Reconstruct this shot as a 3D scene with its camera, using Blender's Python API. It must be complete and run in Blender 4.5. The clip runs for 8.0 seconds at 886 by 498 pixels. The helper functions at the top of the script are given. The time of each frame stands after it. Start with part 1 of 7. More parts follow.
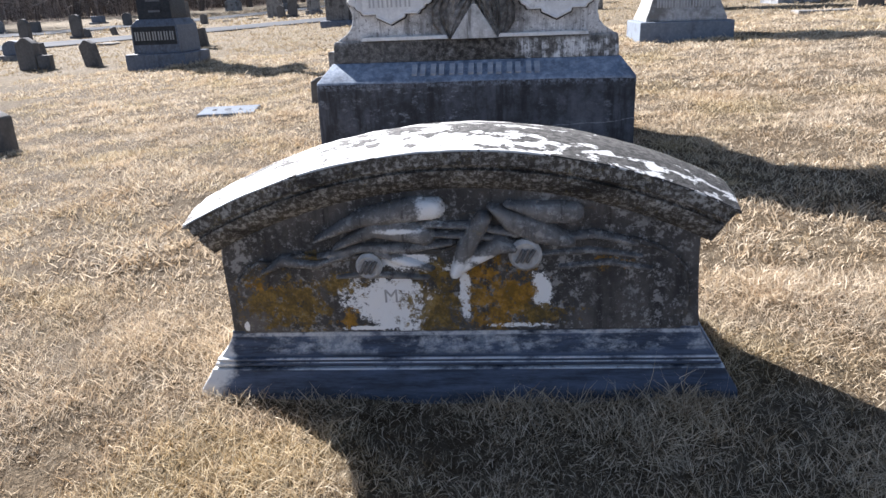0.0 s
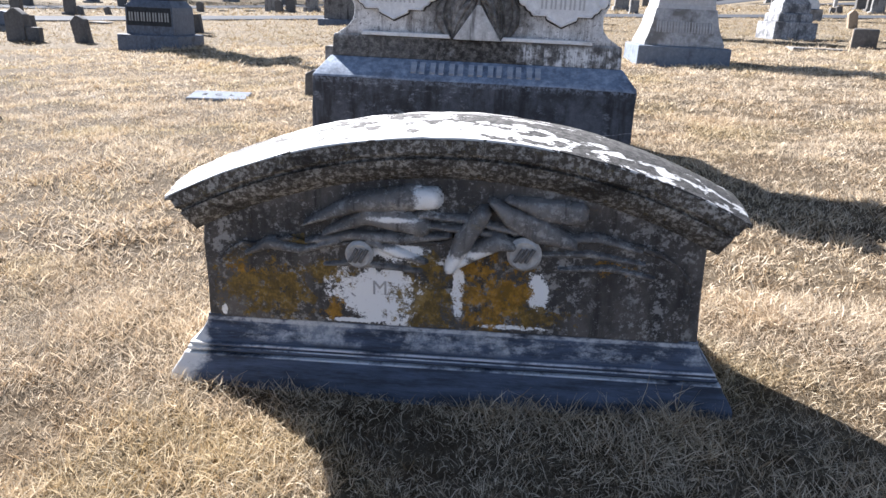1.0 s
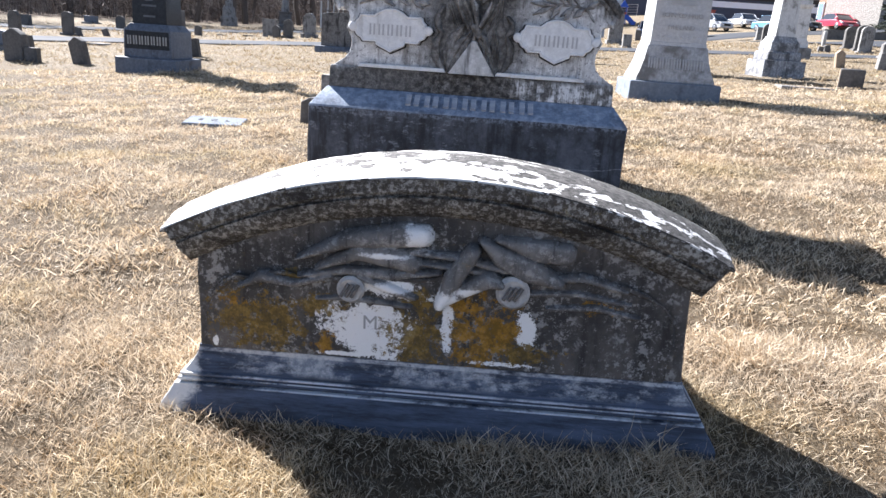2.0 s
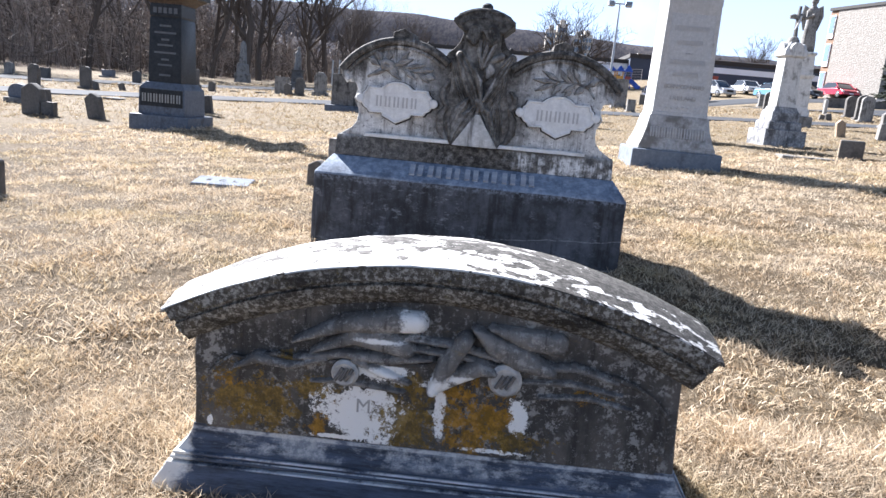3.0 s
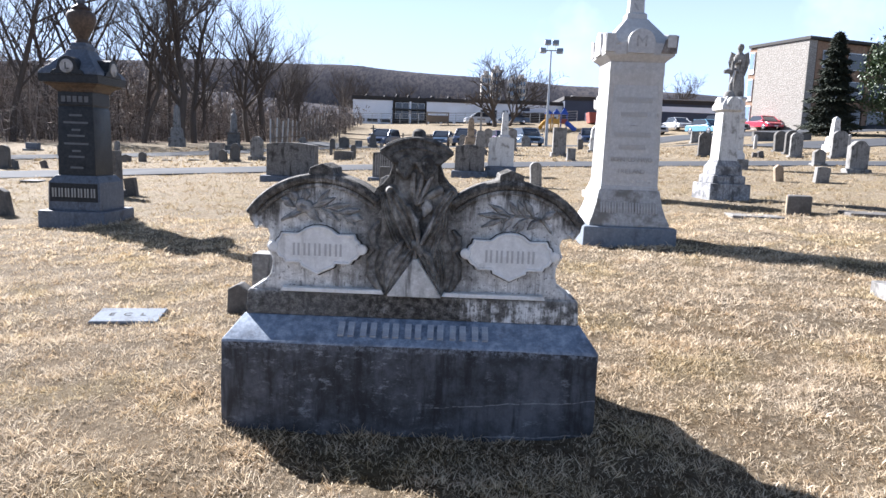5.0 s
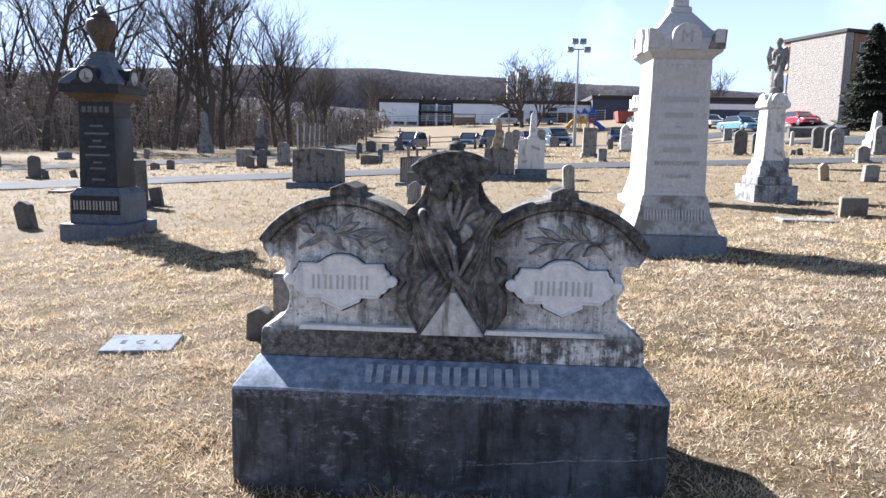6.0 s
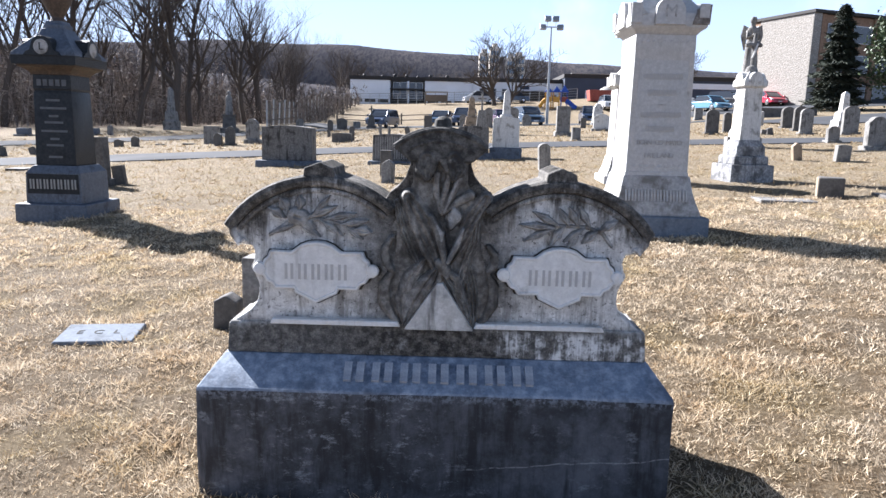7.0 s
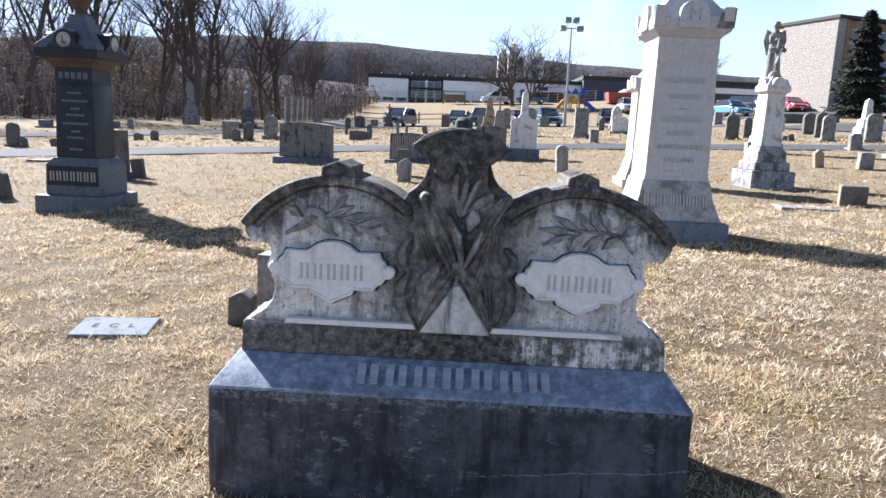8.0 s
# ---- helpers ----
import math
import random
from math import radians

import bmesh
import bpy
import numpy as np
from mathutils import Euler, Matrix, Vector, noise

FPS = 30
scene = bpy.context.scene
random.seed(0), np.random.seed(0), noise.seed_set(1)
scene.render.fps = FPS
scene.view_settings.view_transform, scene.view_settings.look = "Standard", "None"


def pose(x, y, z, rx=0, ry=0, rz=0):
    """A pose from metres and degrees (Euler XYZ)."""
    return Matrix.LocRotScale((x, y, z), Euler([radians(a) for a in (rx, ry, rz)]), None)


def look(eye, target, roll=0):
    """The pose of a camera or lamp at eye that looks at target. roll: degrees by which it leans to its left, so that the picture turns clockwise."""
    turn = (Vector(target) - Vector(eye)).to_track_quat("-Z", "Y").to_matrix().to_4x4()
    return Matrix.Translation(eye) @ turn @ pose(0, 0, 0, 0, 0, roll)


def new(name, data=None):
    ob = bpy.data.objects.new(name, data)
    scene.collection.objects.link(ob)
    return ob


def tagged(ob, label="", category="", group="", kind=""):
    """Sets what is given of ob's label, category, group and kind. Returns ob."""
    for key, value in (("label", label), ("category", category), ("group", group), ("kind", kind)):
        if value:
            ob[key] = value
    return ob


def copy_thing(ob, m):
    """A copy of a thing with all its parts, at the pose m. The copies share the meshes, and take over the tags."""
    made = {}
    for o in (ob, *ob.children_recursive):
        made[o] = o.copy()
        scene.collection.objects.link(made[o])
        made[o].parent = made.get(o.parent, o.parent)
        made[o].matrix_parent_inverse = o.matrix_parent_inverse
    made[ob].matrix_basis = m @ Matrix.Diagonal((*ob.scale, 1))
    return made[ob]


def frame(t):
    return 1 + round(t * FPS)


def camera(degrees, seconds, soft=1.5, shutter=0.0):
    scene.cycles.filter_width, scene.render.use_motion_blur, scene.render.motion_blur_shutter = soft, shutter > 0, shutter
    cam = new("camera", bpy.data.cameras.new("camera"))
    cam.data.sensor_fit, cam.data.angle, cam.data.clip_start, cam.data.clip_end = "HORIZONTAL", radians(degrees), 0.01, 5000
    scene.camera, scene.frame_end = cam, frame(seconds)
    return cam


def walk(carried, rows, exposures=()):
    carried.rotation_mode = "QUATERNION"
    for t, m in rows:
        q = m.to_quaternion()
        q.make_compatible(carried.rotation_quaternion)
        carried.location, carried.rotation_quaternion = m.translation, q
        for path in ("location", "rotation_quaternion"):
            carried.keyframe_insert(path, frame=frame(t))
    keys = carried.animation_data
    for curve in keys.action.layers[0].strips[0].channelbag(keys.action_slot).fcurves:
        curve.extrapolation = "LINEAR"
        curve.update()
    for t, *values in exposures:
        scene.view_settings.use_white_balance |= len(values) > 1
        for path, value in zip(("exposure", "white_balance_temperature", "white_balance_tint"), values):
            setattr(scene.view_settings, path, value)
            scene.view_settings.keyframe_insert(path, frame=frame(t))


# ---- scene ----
cam = camera(64.5, 8.0)
PATH = [
    (0, (0.21, 0.287, 0.774), (0.008, 2.162, 0.107), -2.3),
    (0.5, (0.174, 0.34, 0.725), (0.026, 2.215, 0.045), 1.9),
    (1, (0.171, 0.341, 0.719), (0.027, 2.229, 0.077), 2.7),
    (1.5, (0.184, 0.324, 0.733), (0.076, 2.234, 0.148), 3.7),
    (1.7, (0.181, 0.319, 0.738), (0.065, 2.23, 0.16), 3.6),
    (2.8, (0.155, 0.339, 0.801), (0.005, 2.277, 0.332), 5.6),
    (3, (0.187, 0.311, 0.823), (0.035, 2.261, 0.404), 5.2),
    (3.5, (0.121, 0.37, 0.982), (-0.034, 2.327, 0.598), 6.0),
    (4, (0.123, 0.533, 1.144), (-0.016, 2.51, 0.875), 3.1),
    (4.5, (0.16, 0.784, 1.23), (0.098, 2.767, 0.98), 2.2),
    (4.7, (0.16, 0.873, 1.237), (0.131, 2.851, 0.94), 2.5),
    (5.8, (0.124, 1.39, 1.296), (0.098, 3.377, 1.063), 1.3),
    (6, (0.096, 1.459, 1.3), (-0.001, 3.436, 1.017), 1.2),
    (6.5, (0.044, 1.62, 1.295), (-0.018, 3.596, 0.988), 1.5),
    (7, (0.034, 1.695, 1.292), (0.019, 3.665, 0.951), 1.5),
    (7.5, (0.03, 1.724, 1.295), (0.018, 3.696, 0.965), 2.2),
    (8, (0.022, 1.732, 1.296), (-0.034, 3.701, 0.952), 2.6),
]
walk(cam, [(t, look(eye, target, roll)) for t, eye, target, roll in PATH], [(0.0, 1.98, 5850, 14), (0.8, 2.10, 5850, 14), (1.6, 2.28, 5850, 14), (3.8, 2.24, 5850, 14), (4.6, 2.17, 5850, 14), (8.0, 2.13, 5850, 14)])

# ---- light ----
SUN_AZIMUTH, SUN_HEIGHT = 137.0, 33.0   # degrees: where the sun stands, from +x towards +y, and above the horizon

world = bpy.data.worlds.new("sky")
scene.world = world
world.use_nodes = True
wt = world.node_tree
wt.nodes.clear()
w_out = wt.nodes.new("ShaderNodeOutputWorld")
w_bg = wt.nodes.new("ShaderNodeBackground")
w_sky = wt.nodes.new("ShaderNodeTexSky")
w_sky.sky_type = "NISHITA"
w_sky.sun_disc = False
w_sky.sun_elevation = radians(SUN_HEIGHT)
w_sky.sun_rotation = radians(90 - SUN_AZIMUTH)
w_sky.air_density, w_sky.dust_density, w_sky.ozone_density = 1.2, 0.7, 2.5
w_noise = wt.nodes.new("ShaderNodeTexNoise")
w_noise.inputs["Scale"].default_value = 5.5
w_noise.inputs["Detail"].default_value = 7.0
w_noise.inputs["Roughness"].default_value = 0.55
w_ramp = wt.nodes.new("ShaderNodeValToRGB")
w_ramp.color_ramp.elements[0].position, w_ramp.color_ramp.elements[1].position = 0.54, 0.78
w_mix = wt.nodes.new("ShaderNodeMixRGB")
w_mix.inputs["Color2"].default_value = (14.5, 16.8, 20.0, 1)
wt.links.new(w_noise.outputs["Fac"], w_ramp.inputs["Fac"])
wt.links.new(w_ramp.outputs["Color"], w_mix.inputs["Fac"])
wt.links.new(w_sky.outputs["Color"], w_mix.inputs["Color1"])
# bright haze that thins upwards from the horizon
w_coord = wt.nodes.new("ShaderNodeTexCoord")
w_axis = wt.nodes.new("ShaderNodeSeparateXYZ")
w_up = wt.nodes.new("ShaderNodeMapRange")
w_up.interpolation_type = "SMOOTHSTEP"
w_up.inputs["From Min"].default_value, w_up.inputs["From Max"].default_value = 0.52, -0.02
w_up.inputs["To Max"].default_value = 0.85
w_haze = wt.nodes.new("ShaderNodeMixRGB")
w_haze.inputs["Color2"].default_value = (11.8, 14.6, 19.5, 1)
wt.links.new(w_coord.outputs["Generated"], w_axis.inputs["Vector"])
wt.links.new(w_axis.outputs["Z"], w_up.inputs["Value"])
wt.links.new(w_up.outputs["Result"], w_haze.inputs["Fac"])
wt.links.new(w_mix.outputs["Color"], w_haze.inputs["Color1"])
wt.links.new(w_haze.outputs["Color"], w_bg.inputs["Color"])
w_bg.inputs["Strength"].default_value = 0.0205
wt.links.new(w_bg.outputs["Background"], w_out.inputs["Surface"])

sun = new("sun", bpy.data.lights.new("sun", "SUN"))
sun.data.energy, sun.data.angle, sun.data.color = 5.0, radians(0.55), (1.0, 0.95, 0.87)
_az, _el = radians(SUN_AZIMUTH), radians(SUN_HEIGHT)
sun.matrix_world = look((0, 0, 0), (-math.cos(_az) * math.cos(_el), -math.sin(_az) * math.cos(_el), -math.sin(_el)))
sun.location = (-20, 20, 40)


# ---- materials ----
class Nodes:
    """A material's node tree with short ways to add nodes."""

    def __init__(self, name):
        self.m = bpy.data.materials.new(name)
        self.m.use_nodes = True
        self.t = self.m.node_tree
        self.t.nodes.clear()
        self.out = self.t.nodes.new("ShaderNodeOutputMaterial")
        self.b = self.t.nodes.new("ShaderNodeBsdfPrincipled")
        self.t.links.new(self.b.outputs["BSDF"], self.out.inputs["Surface"])
        self.coord = None

    def put(self, value, socket):
        if isinstance(value, bpy.types.NodeSocket):
            self.t.links.new(value, socket)
        elif isinstance(value, (tuple, list)) and len(value) == 3 and socket.type == "RGBA":
            socket.default_value = (*value, 1)
        else:
            socket.default_value = value

    def place(self, scale=(1, 1, 1), turn=(0, 0, 0), shift=(0, 0, 0)):
        if self.coord is None:
            self.coord = self.t.nodes.new("ShaderNodeTexCoord")
        n = self.t.nodes.new("ShaderNodeMapping")
        n.inputs["Scale"].default_value, n.inputs["Rotation"].default_value, n.inputs["Location"].default_value = scale, turn, shift
        self.t.links.new(self.coord.outputs["Object"], n.inputs["Vector"])
        return n.outputs["Vector"]

    def noise(self, scale, detail=4.0, rough=0.6, vector=None, distort=0.0):
        n = self.t.nodes.new("ShaderNodeTexNoise")
        n.inputs["Scale"].default_value, n.inputs["Detail"].default_value = scale, detail
        n.inputs["Roughness"].default_value, n.inputs["Distortion"].default_value = rough, distort
        self.t.links.new(vector or self.place(), n.inputs["Vector"])
        return n.outputs["Fac"]

    def cells(self, scale, vector=None):
        n = self.t.nodes.new("ShaderNodeTexVoronoi")
        n.inputs["Scale"].default_value = scale
        self.t.links.new(vector or self.place(), n.inputs["Vector"])
        return n.outputs["Distance"], n.outputs["Color"]

    def step(self, value, low, high):
        n = self.t.nodes.new("ShaderNodeMapRange")
        n.interpolation_type = "SMOOTHSTEP"
        self.put(value, n.inputs["Value"])
        n.inputs["From Min"].default_value, n.inputs["From Max"].default_value = low, high
        return n.outputs["Result"]

    def math(self, how, a, b=0.0):
        n = self.t.nodes.new("ShaderNodeMath")
        n.operation = how
        self.put(a, n.inputs[0]), self.put(b, n.inputs[1])
        return n.outputs[0]

    def mix(self, factor, a, b, how="MIX"):
        n = self.t.nodes.new("ShaderNodeMixRGB")
        n.blend_type = how
        self.put(factor, n.inputs["Fac"]), self.put(a, n.inputs["Color1"]), self.put(b, n.inputs["Color2"])
        return n.outputs["Color"]

    def axis(self, name, vector=None):
        n = self.t.nodes.new("ShaderNodeSeparateXYZ")
        self.t.links.new(vector or self.place(), n.inputs["Vector"])
        return n.outputs[name]

    def spot(self, x, z, rx, rz, wobble, low=1.35, high=0.6):
        """A patch round (x, z) of the thing's own front, with an uneven edge."""
        v = self.place((1 / rx, 0, 1 / rz), shift=(-x / rx, 0, -z / rz))
        n = self.t.nodes.new("ShaderNodeVectorMath")
        n.operation = "LENGTH"
        self.t.links.new(v, n.inputs[0])
        return self.step(self.math("ADD", n.outputs["Value"], wobble), low, high)

    def bump(self, height, strength, distance):
        n = self.t.nodes.new("ShaderNodeBump")
        n.inputs["Strength"].default_value, n.inputs["Distance"].default_value = strength, distance
        self.put(height, n.inputs["Height"])
        if self.b.inputs["Normal"].is_linked:
            self.t.links.new(self.b.inputs["Normal"].links[0].from_socket, n.inputs["Normal"])
        self.t.links.new(n.outputs["Normal"], self.b.inputs["Normal"])

    def random(self):
        return self.t.nodes.new("ShaderNodeObjectInfo").outputs["Random"]

    def island(self):
        return self.t.nodes.new("ShaderNodeNewGeometry").outputs["Random Per Island"]

    def set(self, color, rough, metal=0.0, spec=None):
        self.put(color, self.b.inputs["Base Color"]), self.put(rough, self.b.inputs["Roughness"])
        self.b.inputs["Metallic"].default_value = metal
        if spec is not None:
            self.b.inputs["Specular IOR Level"].default_value = spec
        return self.m


def stone(name, base, dirt, pale, amount=0.5, streak=0.5, grain=120.0, rough=0.8, vary=0.0, spec=0.35):
    """Old gravestone: base colour, dark growth in blotches and runs, paler bare places, and a grain."""
    n = Nodes(name)
    big = n.noise(4.0, 6, 0.65)
    run = n.noise(2.2, 5, 0.6, n.place((7, 7, 0.9)))
    fine = n.noise(grain, 3, 0.7)
    speck = n.noise(26.0, 4, 0.7)
    c = n.mix(n.step(speck, 0.35, 0.75), base, pale)
    c = n.mix(n.math("MULTIPLY", n.step(big, 0.62 - 0.3 * amount, 0.72 - 0.12 * amount), 0.85), c, dirt)
    c = n.mix(n.math("MULTIPLY", n.step(run, 0.52, 0.72), streak), c, dirt)
    c = n.mix(0.3, c, n.mix(fine, (0.1, 0.1, 0.1), (0.9, 0.9, 0.9)), "OVERLAY")
    if vary:
        c = n.mix(n.math("MULTIPLY", n.random(), vary), c, (0.12, 0.11, 0.10))
    n.bump(fine, 0.25, 0.004), n.bump(speck, 0.3, 0.006)
    return n.set(c, n.math("ADD", n.math("MULTIPLY", speck, 0.2), rough - 0.12), spec=spec)


def plain(name, color, rough=0.6, metal=0.0, wear=0.12, scale=12.0, spec=None):
    n = Nodes(name)
    f = n.noise(scale, 5, 0.6)
    g = n.noise(scale * 9, 3, 0.6)
    dark = tuple(c * (1 - 2.2 * wear) for c in color)
    c = n.mix(n.step(f, 0.3, 0.75), color, dark)
    n.bump(g, 0.15, 0.004)
    return n.set(c, n.math("ADD", n.math("MULTIPLY", f, 0.15), rough - 0.07), metal, spec)


def fork(n, value, low, high, dark, light):
    """Two tones split by a pattern."""
    return n.mix(n.step(value, low, high), dark, light)


# dead winter turf: straw, tan and grey with a few olive and bare brown places
def turf_colour(n, fleck):
    a = n.noise(0.55, 5, 0.6)
    b = n.noise(2.6, 6, 0.65)
    c = n.noise(9.0, 4, 0.6)
    col = n.mix(n.step(a, 0.35, 0.65), (0.70, 0.545, 0.33), (0.66, 0.545, 0.39))
    col = n.mix(n.math("MULTIPLY", n.step(b, 0.46, 0.64), 0.75), col, (0.60, 0.41, 0.19))
    col = n.mix(n.math("MULTIPLY", n.step(c, 0.56, 0.70), 0.6), col, (0.28, 0.215, 0.145))
    col = n.mix(n.math("MULTIPLY", n.step(n.noise(4.5, 5, 0.65, n.place(shift=(2, 9, 0))), 0.56, 0.68), 0.6), col, (0.72, 0.62, 0.46))
    col = n.mix(n.math("MULTIPLY", n.step(n.noise(1.3, 4, 0.6, n.place(shift=(7.25, 3, 0))), 0.50, 0.66), 0.62), col, (0.54, 0.395, 0.11))
    return n.mix(fleck, n.mix(1.0, col, (0.44, 0.40, 0.36), "MULTIPLY"), n.mix(0.55, col, (0.95, 0.86, 0.68)))


def make_turf():
    n = Nodes("turf")
    f = n.noise(60.0, 4, 0.75)
    near = n.noise(18.0, 5, 0.75)
    far = n.noise(5.0, 6, 0.75)
    col = turf_colour(n, n.step(near, 0.25, 0.7))
    col = n.mix(n.math("MULTIPLY", n.step(far, 0.5, 0.75), 0.35), col, (0.34, 0.26, 0.16))
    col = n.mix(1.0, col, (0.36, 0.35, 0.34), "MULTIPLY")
    # near thatch, darkened for the shade between the blades
    thatch_shade = n.math("SUBTRACT", 1.0, n.step(n.axis("Y"), 4.0, 15.0))
    col = n.mix(n.math("MULTIPLY", thatch_shade, 0.8), col, n.mix(1.0, col, (0.47, 0.43, 0.395), "MULTIPLY"))
    # leaf litter under the wood
    x, y = n.axis("X"), n.axis("Y")
    edge = n.math("SUBTRACT", y, n.math("MULTIPLY", n.math("MAXIMUM", n.math("ADD", x, 34.0), 0.0), 1.25))
    wood = n.math("MULTIPLY", n.step(n.math("ADD", edge, n.math("MULTIPLY", far, 3.0)), 46.0, 49.0), n.step(x, -14.0, -16.5))
    col = n.mix(wood, col, fork(n, near, 0.3, 0.7, (0.050, 0.036, 0.026), (0.150, 0.105, 0.070)))
    n.bump(near, 0.9, 0.05), n.bump(f, 0.7, 0.02)
    return n.set(col, 0.95, spec=0.1)


def make_blade(name, tone):
    """Thin dry blades that let some light through; tone is how bleached they are."""
    n = Nodes(name)
    col = n.mix(1.0, turf_colour(n, n.island()), tone, "MULTIPLY")
    m = n.set(col, 0.7, spec=0.3)
    thru = n.t.nodes.new("ShaderNodeBsdfTranslucent")
    both = n.t.nodes.new("ShaderNodeMixShader")
    both.inputs["Fac"].default_value = 0.30
    n.put(col, thru.inputs["Color"])
    n.t.links.new(n.b.outputs["BSDF"], both.inputs[1])
    n.t.links.new(thru.outputs["BSDF"], both.inputs[2])
    n.t.links.new(both.outputs["Shader"], n.out.inputs["Surface"])
    return m


def make_marble():
    """White marble gone black along the arches, the shoulders, the middle and the lower block, with white runs."""
    n = Nodes("weathered_marble")
    x, z = n.axis("X"), n.axis("Z")
    wide = n.noise(5.0, 6, 0.7)
    run = n.noise(3.0, 6, 0.7, n.place((9, 3, 0.9)))
    fine = n.noise(110.0, 3, 0.7)
    speck = n.noise(34.0, 6, 0.8)
    blot = n.noise(13.0, 6, 0.75, n.place(shift=(3, 1, 8)))
    c = fork(n, speck, 0.35, 0.7, (0.52, 0.51, 0.495), (0.76, 0.75, 0.73))
    c = n.mix(n.math("MULTIPLY", n.step(run, 0.44, 0.66), 0.72), c, (0.11, 0.10, 0.09))
    c = n.mix(n.math("MULTIPLY", n.step(blot, 0.50, 0.66), 0.6), c, (0.17, 0.16, 0.145))
    soot = fork(n, speck, 0.38, 0.70, (0.018, 0.016, 0.014), (0.17, 0.155, 0.135))
    wob = n.math("ADD", n.math("MULTIPLY", n.math("SUBTRACT", wide, 0.5), 0.20), n.math("MULTIPLY", n.math("SUBTRACT", run, 0.5), 0.16))
    # growth along the rim of each arch
    ax = n.math("SUBTRACT", n.math("ABSOLUTE", x), 0.425)
    az = n.math("SUBTRACT", z, 0.715)
    rim = n.math("SQRT", n.math("ADD", n.math("MULTIPLY", ax, ax), n.math("MULTIPLY", az, az)))
    arch = n.math("MULTIPLY", n.step(n.math("ADD", rim, n.math("MULTIPLY", wob, 1.5)), 0.28, 0.385), n.step(z, 0.84, 0.94))
    c = n.mix(n.math("MULTIPLY", arch, 0.95), c, soot)
    # the middle, dark from the crown down
    mid = n.step(n.math("ADD", n.math("ABSOLUTE", x), n.math("MULTIPLY", wob, 1.4)), 0.335, 0.165)
    c = n.mix(n.math("MULTIPLY", mid, 0.85), c, soot)
    # lower block and its shoulders
    low = n.step(n.math("ADD", z, n.math("MULTIPLY", wob, 0.5)), 0.615, 0.565)
    c = n.mix(n.math("MULTIPLY", low, 0.9), c, soot)
    bare = n.math("MULTIPLY", n.step(n.math("ADD", n.math("MULTIPLY", blot, 0.5), n.math("MULTIPLY", run, 0.5)), 0.47, 0.60), n.step(n.math("ADD", x, n.math("MULTIPLY", wob, 2.0)), 0.20, 0.30))
    c = n.mix(n.math("MULTIPLY", bare, n.step(z, 0.585, 0.55)), c, (0.72, 0.71, 0.69))
    bare = n.math("MULTIPLY", n.step(blot, 0.54, 0.70), n.step(z, 0.60, 0.56))
    c = n.mix(n.math("MULTIPLY", bare, 0.55), c, (0.42, 0.41, 0.39))
    c = n.mix(n.math("MULTIPLY", n.step(n.noise(52.0, 5, 0.8), 0.56, 0.62), 0.72), c, (0.045, 0.041, 0.037))
    c = n.mix(0.3, c, n.mix(fine, (0.1, 0.1, 0.1), (0.9, 0.9, 0.9)), "OVERLAY")
    n.bump(fine, 0.3, 0.003), n.bump(speck, 0.5, 0.006), n.bump(blot, 0.3, 0.008)
    return n.set(c, 0.85, spec=0.3)


def make_basestone():
    """Near-black slate-blue base with soot runs, clouded pale scuffs and one long scratch."""
    n = Nodes("dark_base_stone")
    x, z = n.axis("X"), n.axis("Z")
    run = n.noise(2.0, 6, 0.7, n.place((6, 3, 0.8)))
    cloud = n.noise(3.2, 7, 0.75)
    fine = n.noise(140.0, 3, 0.7)
    speck = n.noise(40.0, 6, 0.8)
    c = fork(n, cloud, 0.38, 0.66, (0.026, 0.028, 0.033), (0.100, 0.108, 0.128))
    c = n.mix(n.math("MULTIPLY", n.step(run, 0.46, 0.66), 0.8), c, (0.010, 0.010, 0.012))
    scuff = n.math("MULTIPLY", n.step(n.noise(17.0, 7, 0.8, n.place((0.7, 1, 1.3))), 0.52, 0.66), n.step(n.noise(2.3, 4, 0.6, n.place(shift=(1, 5, 2))), 0.40, 0.60))
    c = n.mix(n.math("MULTIPLY", scuff, 0.8), c, (0.26, 0.28, 0.31))
    edge = n.math("MULTIPLY", n.step(z, 0.335, 0.365), n.step(speck, 0.47, 0.58))
    c = n.mix(n.math("MULTIPLY", edge, 0.6), c, (0.24, 0.27, 0.32))
    line = n.math("ABSOLUTE", n.math("SUBTRACT", n.math("ADD", z, n.math("MULTIPLY", x, -0.07)), n.math("MULTIPLY", n.noise(4.0, 3, 0.6), 0.05)))
    off = n.math("ABSOLUTE", n.math("SUBTRACT", line, 0.075))
    scratch = n.math("MULTIPLY", n.step(off, 0.0035, 0.0012), n.math("MULTIPLY", n.step(x, 0.05, 0.15), n.step(speck, 0.40, 0.52)))
    c = n.mix(n.math("MULTIPLY", scratch, 0.45), c, (0.40, 0.41, 0.42))
    c = n.mix(n.math("MULTIPLY", n.step(speck, 0.60, 0.70), 0.35), c, (0.22, 0.23, 0.25))
    n.bump(fine, 0.25, 0.003), n.bump(speck, 0.4, 0.005), n.bump(cloud, 0.2, 0.01)
    return n.set(c, 0.72, spec=0.4)


